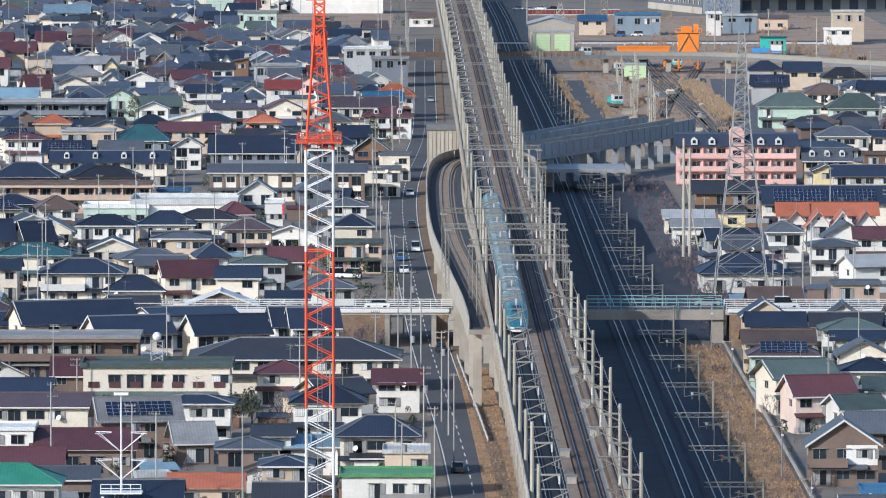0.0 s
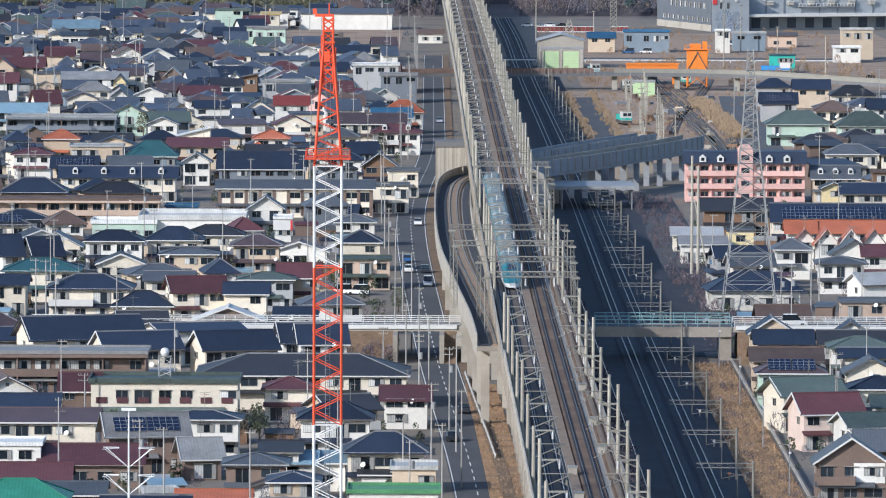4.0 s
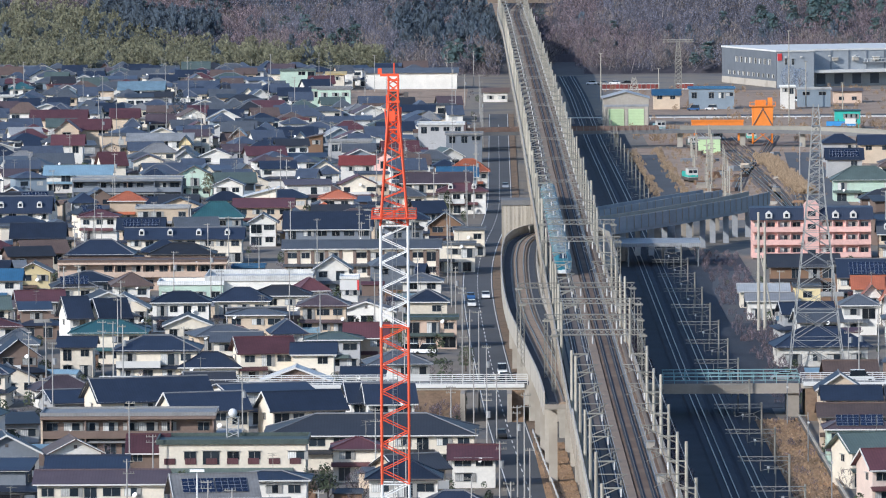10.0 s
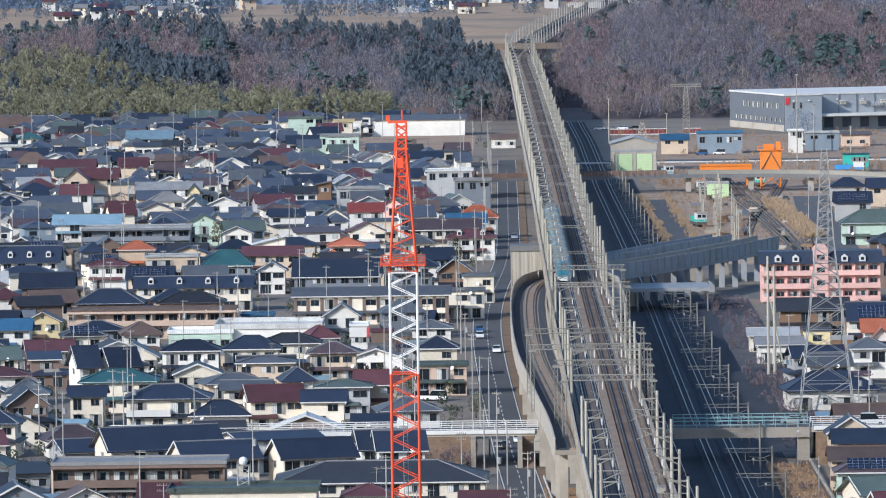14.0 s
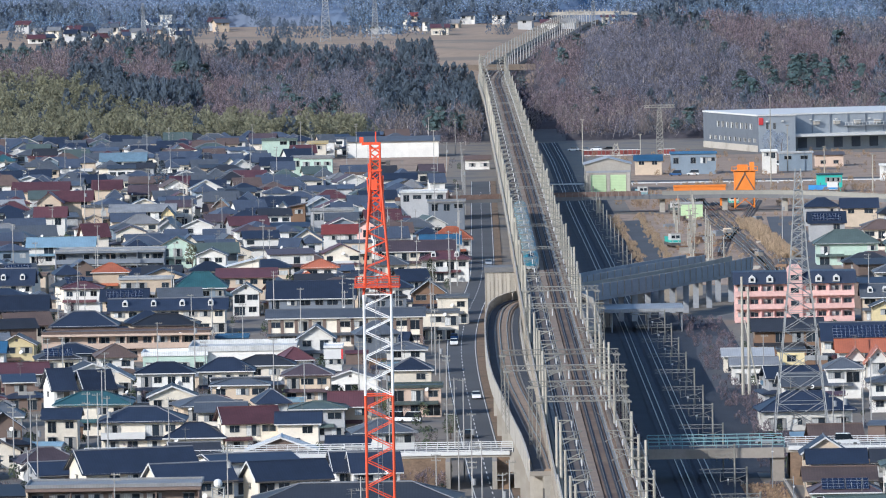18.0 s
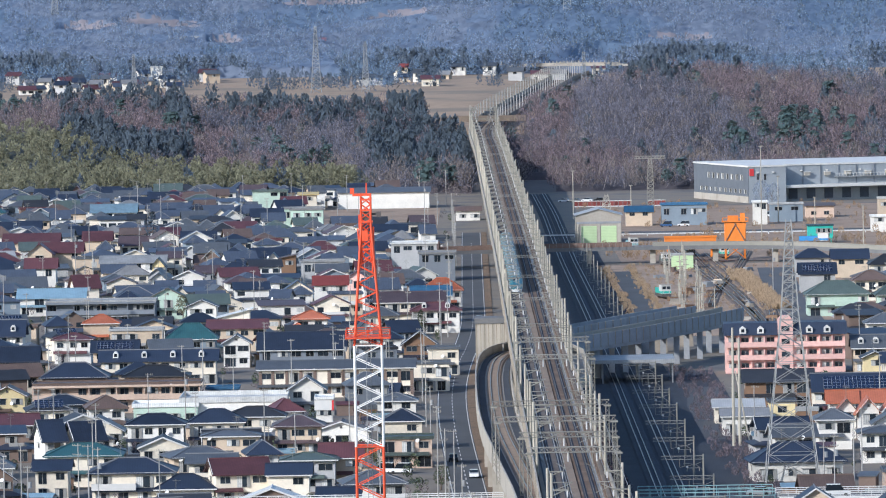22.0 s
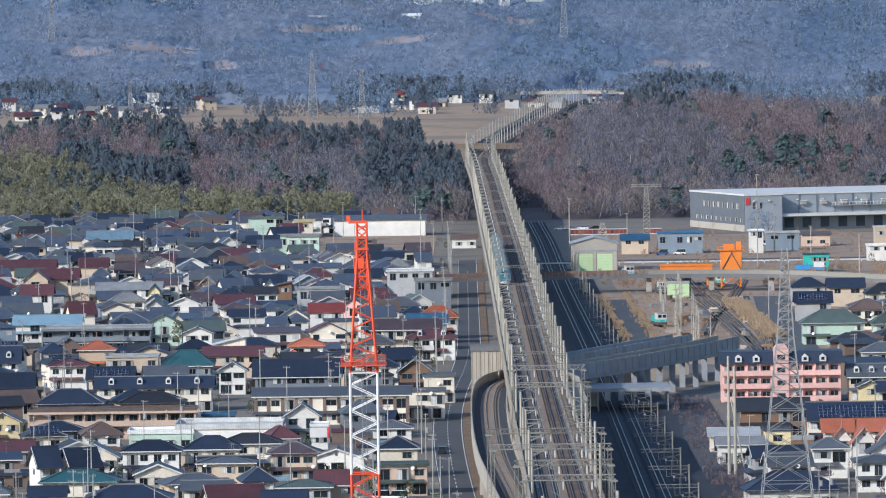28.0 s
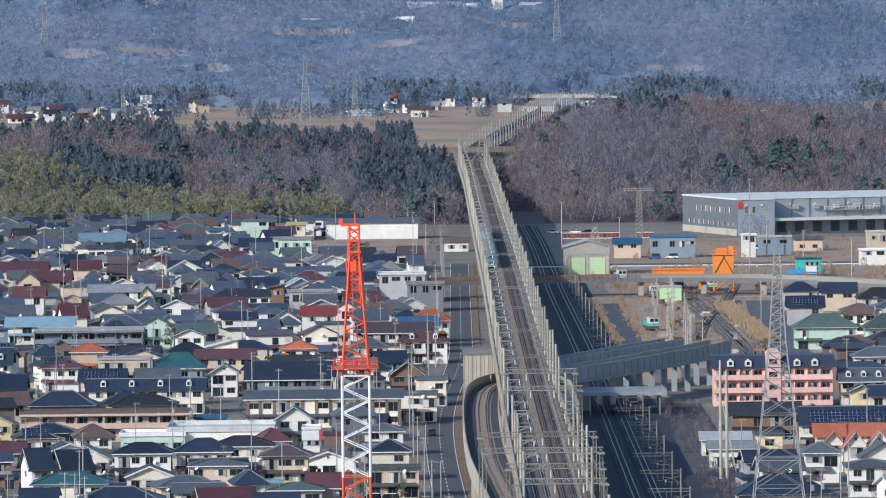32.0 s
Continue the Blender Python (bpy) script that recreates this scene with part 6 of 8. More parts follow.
part("chute", boxbm(-1.2, 1.2, -1.2, 1.2, 3.6, 5.6), "orange_paint", og)
for x in (-2.9, 2.9):
    for y in (-2.8, 2.8):
        part("leg", rodbm((x, y, 0), (x, y, 11.6), 0.24, 6), "orange_paint", og)
for a in (-1, 1):
    part("cross_brace", rodbm((a * 2.9, -3.15, 5.8), (-a * 0.2, -3.15, 11.2), 0.16, 4), "wall_brown", og)
    part("cross_brace", rodbm((a * 2.9, -2.9, 0.6), (-a * 2.9, -2.9, 5.2), 0.14, 4), "orange_paint", og)
part("gallery", boxbm(-4.0, 4.0, -3.5, 3.5, 11.6, 11.85), "orange_paint", og)
for x in (-3.9, -2.0, 0, 2.0, 3.9):
    part("gallery_post", rodbm((x, -3.4, 11.85), (x, -3.4, 13.0), 0.1, 4), "orange_paint", og)
part("gallery_rail", boxbm(-4.0, 4.0, -3.5, -3.3, 12.85, 13.05), "orange_paint", og)
part("drive_unit", boxbm(-2.2, 1.0, -1.6, 1.4, 11.85, 13.5), "orange_paint", og)
part("drive_unit", boxbm(1.6, 3.0, -1.2, 1.2, 11.85, 14.2), "orange_paint", og)
oc = thing("orange_girder", "long orange steel girder crane lying over the yard", "girder", pose(61.5, 2165, 0))
part("girder", boxbm(-8.0, 7.8, -2.6, 2.6, 3.4, 6.8), "orange_paint", oc)
for x in (-6.8, 6.6):
    part("leg", boxbm(x - 0.5, x + 0.5, -1.0, 1.0, 0, 4.4), "orange_paint", oc)
part("rail_beam", boxbm(-8.2, 8.0, -2.85, -2.6, 6.4, 7.0), "orange_paint", oc)
th = thing("teal_hut", "bright teal metal control hut on short stilts", "hut", pose(105.5, 2256, 0))
part("wall", boxbm(-4.0, 4.0, -3, 3, 1.6, 5.6), "teal_paint", th)
part("roof", boxbm(-4.3, 4.3, -3.3, 3.3, 5.6, 6.0), "roof_teal", th)
for x in (-3.4, 0, 3.4):
    part("stilt", rodbm((x, -2.6, 0), (x, -2.6, 1.6), 0.2), "teal_paint", th)
for x in (-0.2, 1.4, 3.0):
    part("window", window_mesh(1.3, 1.5, True), None, th).location = (x - 0.6, -3.02, 3.2)


def rail_vehicle(x, y, rot, body, label):
    v = thing("track_vehicle", label, "rail vehicle", pose(x, y, 0.55, 0, 0, rot), "yard vehicles")
    part("chassis", boxbm(-1.3, 1.3, -5, 5, 0.2, 1.0), "trim_dark", v)
    part("cab", boxbm(-1.35, 1.35, -4.6, -1.2, 1.0, 3.4), "trim_white", v)
    part("hood", boxbm(-1.2, 1.2, -1.2, 4.8, 1.0, 2.4), body, v)
    for a in (-1, 1):
        part("windscreen", boxbm(min(a * 0.12, a * 1.1), max(a * 0.12, a * 1.1), -4.68, -4.58, 2.2, 3.0), "glass", v)
        part("headlamp", rodbm((a * 0.85, -4.7, 1.45), (a * 0.85, -4.62, 1.45), 0.16, 8), "insulator", v)
    part("cab_roof", boxbm(-1.45, 1.45, -4.8, -1.0, 3.4, 3.55), "concrete_light", v)
    part("exhaust", rodbm((0.6, 1.2, 2.4), (0.6, 1.2, 3.1), 0.15, 6), "trim_dark", v)
    part("band", boxbm(-1.38, 1.38, -4.64, -1.25, 1.1, 1.7), body, v)
    for a in (-3.2, 3.2):
        part("wheelset", rodbm((-0.9, a, 0.1), (0.9, a, 0.1), 0.42, 10), "trim_dark", v)


for x, y, r, c, l in ((44.8, 2230, 8, "bridge_teal", "teal and white maintenance locomotive"), (61.5, 2178, 4, "roof_green", "green and white track maintenance vehicle"),
                      (52.4, 2118, 5, "roof_green", "green and white track maintenance vehicle"), (47.0, 1926, 10, "teal_paint", "pale green rail crane in the sidings"),
                      (71.5, 2160, 2, "teal_paint", "teal and white wagon under the bridge"), (103, 2240, 80, "blue_sheet", "blue tank wagon standing in the yard")):
    rail_vehicle(x, y, r, c, l)
# scrap and stores in the yard
yr = random.Random(5)
for i in range(34):
    x, y = yr.uniform(44, 78), yr.uniform(1770, 2090)
    m_ = yr.choice(("concrete_light", "concrete", "steel_grey", "concrete", "roof_brown", "wall_wood", "wall_beige"))
    p = thing("yard_stack", "stack of sleepers and crates in the yard", "stack", pose(x, y, 0.12, 0, 0, yr.uniform(0, 90)), "stacks in the yard")
    w, d = yr.uniform(0.6, 1.8), yr.uniform(0.6, 2.0)
    z = 0
    for _ in range(yr.choice((1, 2, 2))):
        h = yr.uniform(0.4, 0.9)
        part("layer", boxbm(-w, w, -d, d, z, z + h), m_, p)
        z += h
        w, d = w * 0.8, d * 0.85

# ---- grey distribution warehouse ----
wh = thing("warehouse", "long grey distribution warehouse with white roof edge and loading docks", "warehouse", pose(95.6, 2600, 0, 0, 0, 16.9))
FOOT.append((130, 2640, 60, 50))
part("wall", boxbm(0.0, 0.3, 0.3, 63, 0, 13.2), "wall_storedark", wh, "darker grey end wall")
part("wall", boxbm(0.3, 14.6, 0, 63, 0, 13.2), "wall_store", wh)
part("wall", boxbm(14.6, 130, 7, 63, 0, 13.2), "wall_store", wh)
part("roof", boxbm(-0.3, 14.9, -0.3, 63.3, 13.2, 13.8), "trim_white", wh)
part("roof", boxbm(14.9, 130.4, 6.7, 63.3, 13.2, 13.8), "trim_white", wh)
part("plinth", boxbm(-0.12, -0.004, 0.3, 63, 0, 2.4), "concrete_light", wh)
part("canopy", boxbm(14.6, 130, 1.2, 7, 5.2, 6.2), "trim_white", wh, "long white dock canopy")
part("gallery", boxbm(36, 58, 5.2, 7, 8.6, 8.9), "roof_silver", wh)
for i in range(17):
    part("gallery_post", boxbm(36 + i * 1.36, 36.15 + i * 1.36, 5.2, 5.35, 8.9, 9.9), "rail_white", wh)
part("gallery_rail", boxbm(36, 58, 5.2, 5.3, 9.9, 10.05), "rail_white", wh)
for i in range(8):
    part("window", window_mesh(2.4, 2.0, True), None, wh).matrix_basis = pose(-0.02, 8 + i * 5.4, 8.2, 0, 0, -90)
for i in range(10):
    part("window", window_mesh(2.4, 1.4, True), None, wh).matrix_basis = pose(-0.02, 4 + i * 5.6, 3.4, 0, 0, -90)
for x in (3.6, 6.4):
    part("window", window_mesh(0.9, 2.2, False), None, wh).location = (x, -0.02, 8.4)
for x in (3.6, 9.5, 23, 33, 46, 64):
    part("wall_lamp", boxbm(x - 0.4, x + 0.4, (0 if x < 14 else 7) - 0.5, (0 if x < 14 else 7) - 0.004, 11.0, 11.5), "trim_white", wh)
part("sign_panel", boxbm(0.35, 2.0, -0.25, -0.05, 10.0, 12.6), "red_paint", wh, "plain red sign panel")
for i in range(14):
    part("dock_door", boxbm(18 + i * 7, 21.4 + i * 7, 6.75, 6.95, 0.9, 4.6), "roof_steel", wh)
    part("downpipe", boxbm(16.4 + i * 7, 16.8 + i * 7, 6.7, 6.95, 6.2, 13.2), "wall_slate", wh)
for i in range(9):
    ac = part("roof_hood", boxbm(24 + i * 8, 26.2 + i * 8, 5.8, 6.98, 9.4, 10.6), "concrete_light", wh)
    part("hood_top", boxbm(23.8 + i * 8, 26.4 + i * 8, 5.6, 6.98, 10.6, 10.85), "trim_white", ac)
for i in range(14):
    rv = thing("guard_rail", "pale roadside guard rail by the depot", "guard rail", pose(20 + i * 8, 2330, 0), "roadside rails")
    part("post", boxbm(-0.15, 0.15, -0.1, 0.1, 0, 1.0), "rail_white", rv)
    part("beam", boxbm(-4, 4, -0.1, 0.1, 0.6, 1.0), "rail_white", rv)
# red barriers
for i in range(17):
    rb = thing("road_barrier", "dull red panel barrier on white feet by the road", "barrier", pose(32 + i * 1.62 + (6 if i > 12 else 0), 2590, 0), "red barriers")
    part("panel", boxbm(-0.7, 0.7, -0.1, 0.1, 0.35, 2.0), "roof_red", rb)
    part("rail", boxbm(-0.8, 0.8, -0.14, 0.14, 2.0, 2.25), "trim_white", rb)
    part("foot", boxbm(-0.75, 0.75, -0.5, 0.5, 0.0, 0.35), "trim_white", rb)
# poles in the depot
for i in range(30):
    px_, py_ = 41 + (i % 3) * 3.2 + (i * 7 % 5) * 0.5, 1790 + i * 10.5
    p = thing("yard_post", "slender galvanised post in the sidings", "pole", pose(px_ + 8, py_, 0), "yard posts")
    part("shaft", rodbm((0, 0, 0), (0, 0, 6.5 + i % 3), 0.14, 6), "pole_concrete", p)
    part("arm", boxbm(-0.9, 0.9, -0.06, 0.06, 5.6, 5.8), "galv", p)
for x, y, h in ((29.5, 2480, 17), (88.6, 2300, 30), (106, 2300, 13), (118, 2230, 13), (49, 2440, 13), (99, 2420, 16)):
    p = thing("lamp_pole", "slender grey lighting pole in the depot", "pole", pose(x, y, 0), "depot poles")
    part("shaft", rodbm((0, 0, 0), (0, 0, h), 0.22, 6, 0.12), "pole_concrete", p)
    part("head", boxbm(-0.6, 0.6, -0.2, 0.2, h - 0.2, h + 0.1), "galv", p)
slim = pylon(58.5, 2560, 18.5, 2.6, 2.0, "slim lattice pylon with a flat head near the warehouse", arms=False)
part("crosshead", lattice(bmesh.new(), (-5.6, 0, 18.8), (5.6, 0, 18.8), 0.9, 0.1, 1.1), "galv", slim)
pylon(41.0, 2470, 9.0, 3.4, 2.6, "squat floodlight tower of pale steel", material="pole_concrete", arms=False)


# ---- woods: many small leaf and twig faces ----
rs = np.random.RandomState(3)


def cloud(pts, size, squash=1.0, out=None):
    """A small leaf-shaped face at each point, roughly facing outwards. Returns the vertices, four a face."""
    n = len(pts)
    f = rs.normal(size=(n, 3))
    if out is not None:
        f = out / (np.linalg.norm(out, axis=1)[:, None] + 1e-6) + 0.38 * f
    f /= np.linalg.norm(f, axis=1)[:, None]
    a = rs.normal(size=(n, 3))
    a[:, 2] *= squash
    a -= (f * a).sum(1)[:, None] * f
    a /= np.linalg.norm(a, axis=1)[:, None]
    b = np.cross(f, a)
    s = (size * rs.uniform(0.6, 1.35, n))[:, None]
    return np.stack([pts - a * s, pts + b * s * 0.62, pts + a * s, pts - b * s * 0.62], 1).reshape(-1, 3)


def sprays(pts, aim, length, width, loose=0.30):
    """A slender spray of twigs at each point, along its aim. Returns the vertices, four a face."""
    n = len(pts)
    a = aim / (np.linalg.norm(aim, axis=1)[:, None] + 1e-6) + loose * rs.normal(size=(n, 3))
    a /= np.linalg.norm(a, axis=1)[:, None]
    b = np.cross(a, rs.normal(size=(n, 3)) + (0.0, 1.6, 0.4))
    b /= np.linalg.norm(b, axis=1)[:, None] + 1e-6
    k = rs.uniform(0.6, 1.4, n)[:, None]
    return np.stack([pts - a * length * k * 0.5, pts + b * width * k, pts + a * length * k * 0.5, pts - b * width * k], 1).reshape(-1, 3)


def outward(p, h):
    """The way out of a crown at each of its points."""
    return p - np.array((0.0, 0.0, 0.42 * h)) * np.clip(p[:, 2:3] / h * 1.6, 0.3, 1.5)


def crown_points(kind, n, h):
    """Points of a crown of height h standing at the origin."""
    t = rs.uniform(0, 1, n)
    ang = rs.uniform(0, 2 * math.pi, n)
    if kind == "conifer":
        z = h * (0.12 + 0.88 * t)
        r = h * 0.27 * (1 - t) ** 0.62 * np.sqrt(rs.uniform(0.6, 1, n)) * (1 + 0.25 * np.sin(z * 2.2 + ang))
    elif kind == "bamboo":
        z = h * (0.25 + 0.75 * t ** 0.8)
        r = h * 0.22 * np.sqrt(rs.uniform(0.4, 1, n)) * (0.4 + 0.75 * np.sin(np.pi * (0.18 + 0.80 * t)))
    elif kind == "pine":
        lay = rs.randint(0, 4, n)
        z = h * (0.55 + 0.13 * lay) + rs.normal(0, 0.35, n)
        r = h * 0.26 * np.sqrt(rs.uniform(0.02, 1, n)) * (1.1 - 0.2 * lay)
    else:
        z = h * (0.25 + 0.75 * t)
        r = h * 0.36 * np.sqrt(rs.uniform(0.5, 1, n)) * np.sqrt(np.clip(1 - (1.7 * (t - 0.42)) ** 2, 0.03, 1))
    lean = rs.normal(0, 0.05, 2) * h
    k = (z / h) ** 2
    return np.stack([r * np.cos(ang) + lean[0] * k, r * np.sin(ang) + lean[1] * k, z], 1)


def wood(name, label, spots, kind, per, size, material, squash=1.0, spray=None):
    """spray: (length, width, upward share, looseness) for twigs and fronds in place of leaf faces."""
    vs = []
    for x, y, z, h in spots:
        p = crown_points(kind, per, h)
        if spray:
            aim = outward(p, h)
            aim /= np.linalg.norm(aim, axis=1)[:, None] + 1e-6
            vs.append(sprays(p + (x, y, z), aim + (0.0, 0.0, spray[2]), spray[0] * h / 10.0, spray[1] * h / 10.0, spray[3]))
        else:
            vs.append(cloud(p + (x, y, z), size * h / 11.0, squash, outward(p, h)))
    if not vs:
        return
    v = np.concatenate(vs)
    me = bpy.data.meshes.new(name)
    n = len(v) // 4
    me.vertices.add(len(v))
    me.vertices.foreach_set("co", v.ravel())
    me.loops.add(4 * n)
    me.loops.foreach_set("vertex_index", np.arange(4 * n))
    me.polygons.add(n)
    me.polygons.foreach_set("loop_start", np.arange(n) * 4)
    me.materials.append(MATS[material])
    me.update(calc_edges=True)
    return tagged(part(name, me, None), label, "woods", kind="stuff")


WOODS = {k: [] for k in ("conifer", "twigs", "twigs_red", "twigs_tan", "bamboo", "pine", "far_twigs", "far_conifer", "grove")}


def free_of_rail(x, y, r):
    return abs(x - rail_x(y)) > r and abs(x - line_x(min(y, 2800))) > (7 if y < 2830 else 0)


def wood_kind(x, y):
    """What grows at a spot of the ridge."""
    u, k = x / y, noise.noise((x * 0.014, y * 0.006, 1.5))
    if u < -0.001:
        if u > -0.017:
            return "conifer" if k > -0.15 and y > 2820 else "twigs"
        # bamboo at the foot and high on the far side, a mass of dark cedars, bare trees between
        if y < 2860 + 200 * sstep(-0.047, -0.062, u) - 60 * sstep(-0.030, -0.012, u) + 50 * k:
            return "bamboo"
        if -0.0605 < u < -0.0425 and y > 2890 and k > -0.45:
            return "conifer"
        if y > 3085 and u < -0.012 and k > 0.18:
            return "conifer"
        return "twigs" if k > -0.1 else "twigs_red"
    if 0.020 < u < 0.036 and y > 3140 and k > -0.2:
        return "conifer"
    return "twigs_red" if k < -0.12 or u < 0.012 else "twigs"


for _ in range(6200):
    y = 2745 + 545 * rs.uniform() ** 1.15
    x = rs.uniform(-0.10, 0.088) * y
    if not free_of_rail(x, y, 8.0 if y < 3000 else 13):
        continue
    if -0.009 < x / y < 0.004 and y > 3040:
        continue
    h = rs.uniform(7, 13)
    kind_, pick = wood_kind(x, y), rs.uniform()
    clump = noise.noise((x * 0.022, y * 0.012, 7.5))
    if kind_ in ("twigs", "twigs_red") and ((clump > 0.50 and pick < 0.3) or pick < 0.012):
        kind_ = "pine"
    elif pick < (0.10 if y < 3085 else 0.5) and kind_ == "conifer":
        kind_ = "twigs_red"
    elif pick < 0.04 and kind_ == "bamboo":
        kind_ = "conifer"
    elif kind_ in ("twigs", "twigs_red") and pick > 0.985:
        kind_ = "conifer"
    elif kind_ in ("twigs", "twigs_red") and (pick > 0.86 or (y < 2850 and pick > 0.55)):
        kind_ = "twigs_tan"
    WOODS[kind_].append((x, y, ground_z(x, y), h * dict(bamboo=0.85, conifer=1.2, pine=1.1).get(kind_, 0.95)))
# brush on the slopes beside the line
for _ in range(260):
    y = rs.uniform(2700, 3040)
    x = rail_x(y) + rs.choice((-1, 1)) * rs.uniform(8, 26)
    if abs(x - line_x(min(y, 2800))) > (7 if y < 2830 else 0):
        WOODS["twigs_tan" if rs.uniform() < 0.4 else "twigs_red"].append((x, y, ground_z(x, y), rs.uniform(2.5, 5.5)))
# the close stand of cedars
for _ in range(430):
    y = rs.uniform(2880, 3140)
    x = rs.uniform(-0.0605, -0.0425) * y
    if wood_kind(x, y) == "conifer":
        WOODS["conifer"].append((x, y, ground_z(x, y), rs.uniform(11, 16.5)))
# a single round evergreen on the edge of the bare wood
WOODS["pine"] += [(31.5, 2850, 2.0, 9.0), (32.5, 2853, 2.0, 8.0), (30.5, 2852, 2.0, 8.0), (31.5, 2851, 0.0, 8.0)]
CLEARINGS = ((-0.0460, 4620, 0.0016, 60), (-0.0470, 4265, 0.0050, 22), (-0.0440, 4225, 0.0032, 14), (-0.0370, 4140, 0.0020, 12), (-0.0565, 4240, 0.0035, 10), (0.0275, 4190, 0.0040, 12), (-0.012, 4350, 0.004, 16), (0.004, 4600, 0.006, 14), (-0.020, 4180, 0.0025, 12), (-0.022, 4450, 0.005, 14))


def openness(x, y):
    """1 in the middle of a clearing, 0 in the closed wood."""
    best = 0.0
    for a, b, c, d in CLEARINGS:
        q = ((x / y - a) / c) ** 2 + ((y - b) / d) ** 2
        if q < 4:
            best = max(best, sstep(1.9, 0.7, q + 1.1 * noise.noise((x * 0.05, y * 0.03, 2))))
    return best


def in_clearing(x, y):
    return openness(x, y) > 0.5


def canopy(name, label, x0f, x1f, ys, nx, height, bump, size, material, pick=None, skip=None, rough=1.1, low=None):
    """An added rough sheet among the crowns that sets how dark the gaps between trees look."""
    rows, v, f, mi = len(ys), [], [], []
    for y in ys:
        for i in range(nx):
            x = (x0f + (x1f - x0f) * i / (nx - 1)) * y
            d = noise.voronoi((x / size, y / size, 0.0))[0][0]
            top = height * (0.8 + 0.35 * noise.noise((x * 0.03, y * 0.03, 8.0))) + bump * (0.8 - 1.5 * d) + rough * noise.noise((x * 0.35, y * 0.3, 3.0))
            if low:
                top *= low(x, y)
            v.append((x, y, ground_z(x, y) + max(0.0, top)))
    for j in range(rows - 1):
        for i in range(nx - 1):
            k = j * nx + i
            cx, cy = v[k][0], v[k][1]
            if skip and skip(cx, cy):
                continue
            f.append((k, k + 1, k + 1 + nx, k + nx))
            mi.append(pick(cx, cy) if pick else 0)
    # the sheet comes down to the ground along its edges
    inner = np.zeros(len(v), int)
    for q in f:
        for k in q:
            inner[k] += 1
    v = [p if inner[k] == 4 else (p[0], p[1], ground_z(p[0], p[1]) - 0.4) for k, p in enumerate(v)]
    me = quadmesh(name, v, f, material, mi)
    me.polygons.foreach_set("use_smooth", [True] * len(f))
    return tagged(part(name, me, None), label, "woods", kind="stuff")


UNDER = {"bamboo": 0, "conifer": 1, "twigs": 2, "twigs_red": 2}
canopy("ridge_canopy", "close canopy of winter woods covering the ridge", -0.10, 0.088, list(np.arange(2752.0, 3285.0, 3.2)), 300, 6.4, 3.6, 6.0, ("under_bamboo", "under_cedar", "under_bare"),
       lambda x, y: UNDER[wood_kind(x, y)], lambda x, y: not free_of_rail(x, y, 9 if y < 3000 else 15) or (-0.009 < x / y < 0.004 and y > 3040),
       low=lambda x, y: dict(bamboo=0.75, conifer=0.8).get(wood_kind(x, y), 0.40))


def far_kind(x, y):
    """Evergreen, bare or mixed wood on the far hills."""
    k = noise.noise((x * 0.011, y * 0.0042, 6.0)) + 0.4 * noise.noise((x * 0.03, y * 0.011, 2.0))
    return 1 if k > 0.20 else (2 if k < -0.16 else 0)


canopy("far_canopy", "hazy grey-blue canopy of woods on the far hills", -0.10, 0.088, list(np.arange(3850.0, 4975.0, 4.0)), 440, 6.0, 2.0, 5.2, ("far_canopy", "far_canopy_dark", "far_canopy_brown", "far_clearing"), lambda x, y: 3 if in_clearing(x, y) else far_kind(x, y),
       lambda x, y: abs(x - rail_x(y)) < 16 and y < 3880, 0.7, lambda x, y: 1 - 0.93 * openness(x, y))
for _ in range(9000):
    y = 3560 + 1400 * rs.uniform() ** 0.8
    x = rs.uniform(-0.10, 0.088) * y
    k = far_kind(x, y)
    if (not free_of_rail(x, y, 24) and y < 3920) or (y < 3860 and k != 1) or in_clearing(x, y):
        continue
    if k != 1 and rs.uniform() < 0.35:
        continue
    WOODS["far_conifer" if k == 1 or rs.uniform() < 0.06 else "far_twigs"].append((x, y, ground_z(x, y), rs.uniform(7, 12.5)))
for _ in range(1000):
    # tree belts among the farms
    y = rs.uniform(3600, 3835)
    u = rs.choice((rs.uniform(-0.010, 0.0035), rs.uniform(-0.034, -0.018), rs.uniform(-0.085, -0.038), rs.uniform(0.020, 0.088)))
    if free_of_rail(u * y, y, 16) and noise.noise((u * 160, y * 0.02, 4.0)) > (-0.10 if u < -0.044 else 0.10):
        WOODS["grove"].append((u * y, y, ground_z(u * y, y), rs.uniform(4.0, 7.5)))
for _ in range(2000):
    # dark groves behind the farms
    y = rs.uniform(3835, 3930)
    x = rs.uniform(-0.10, 0.088) * y
    k = noise.noise((x * 0.014, 5.0, 1.0))
    if free_of_rail(x, y, 20) and k > -0.2:
        WOODS["grove" if rs.uniform() < 0.45 + 1.4 * k else "far_twigs"].append((x, y, ground_z(x, y), rs.uniform(8, 13 + 5 * k)))
wood("cedar_wood", "dark blue-green cedars on the ridge behind the town", WOODS["conifer"], "conifer", 120, 0.95, "conifer", spray=(1.5, 0.30, -0.25, 0.40))
wood("bare_wood", "leafless grey-brown winter wood on the ridge", WOODS["twigs"], "round", 82, 0.5, "twigs", spray=(1.9, 0.15, 0.75, 0.36))
wood("russet_wood", "leafless reddish-brown winter trees on the ridge", WOODS["twigs_red"], "round", 82, 0.5, "twigs_red", spray=(1.9, 0.15, 0.75, 0.36))
wood("tan_wood", "leafless pale tan winter trees at the wood's edge", WOODS["twigs_tan"], "round", 82, 0.5, "twigs_tan", spray=(1.9, 0.14, 0.75, 0.36))
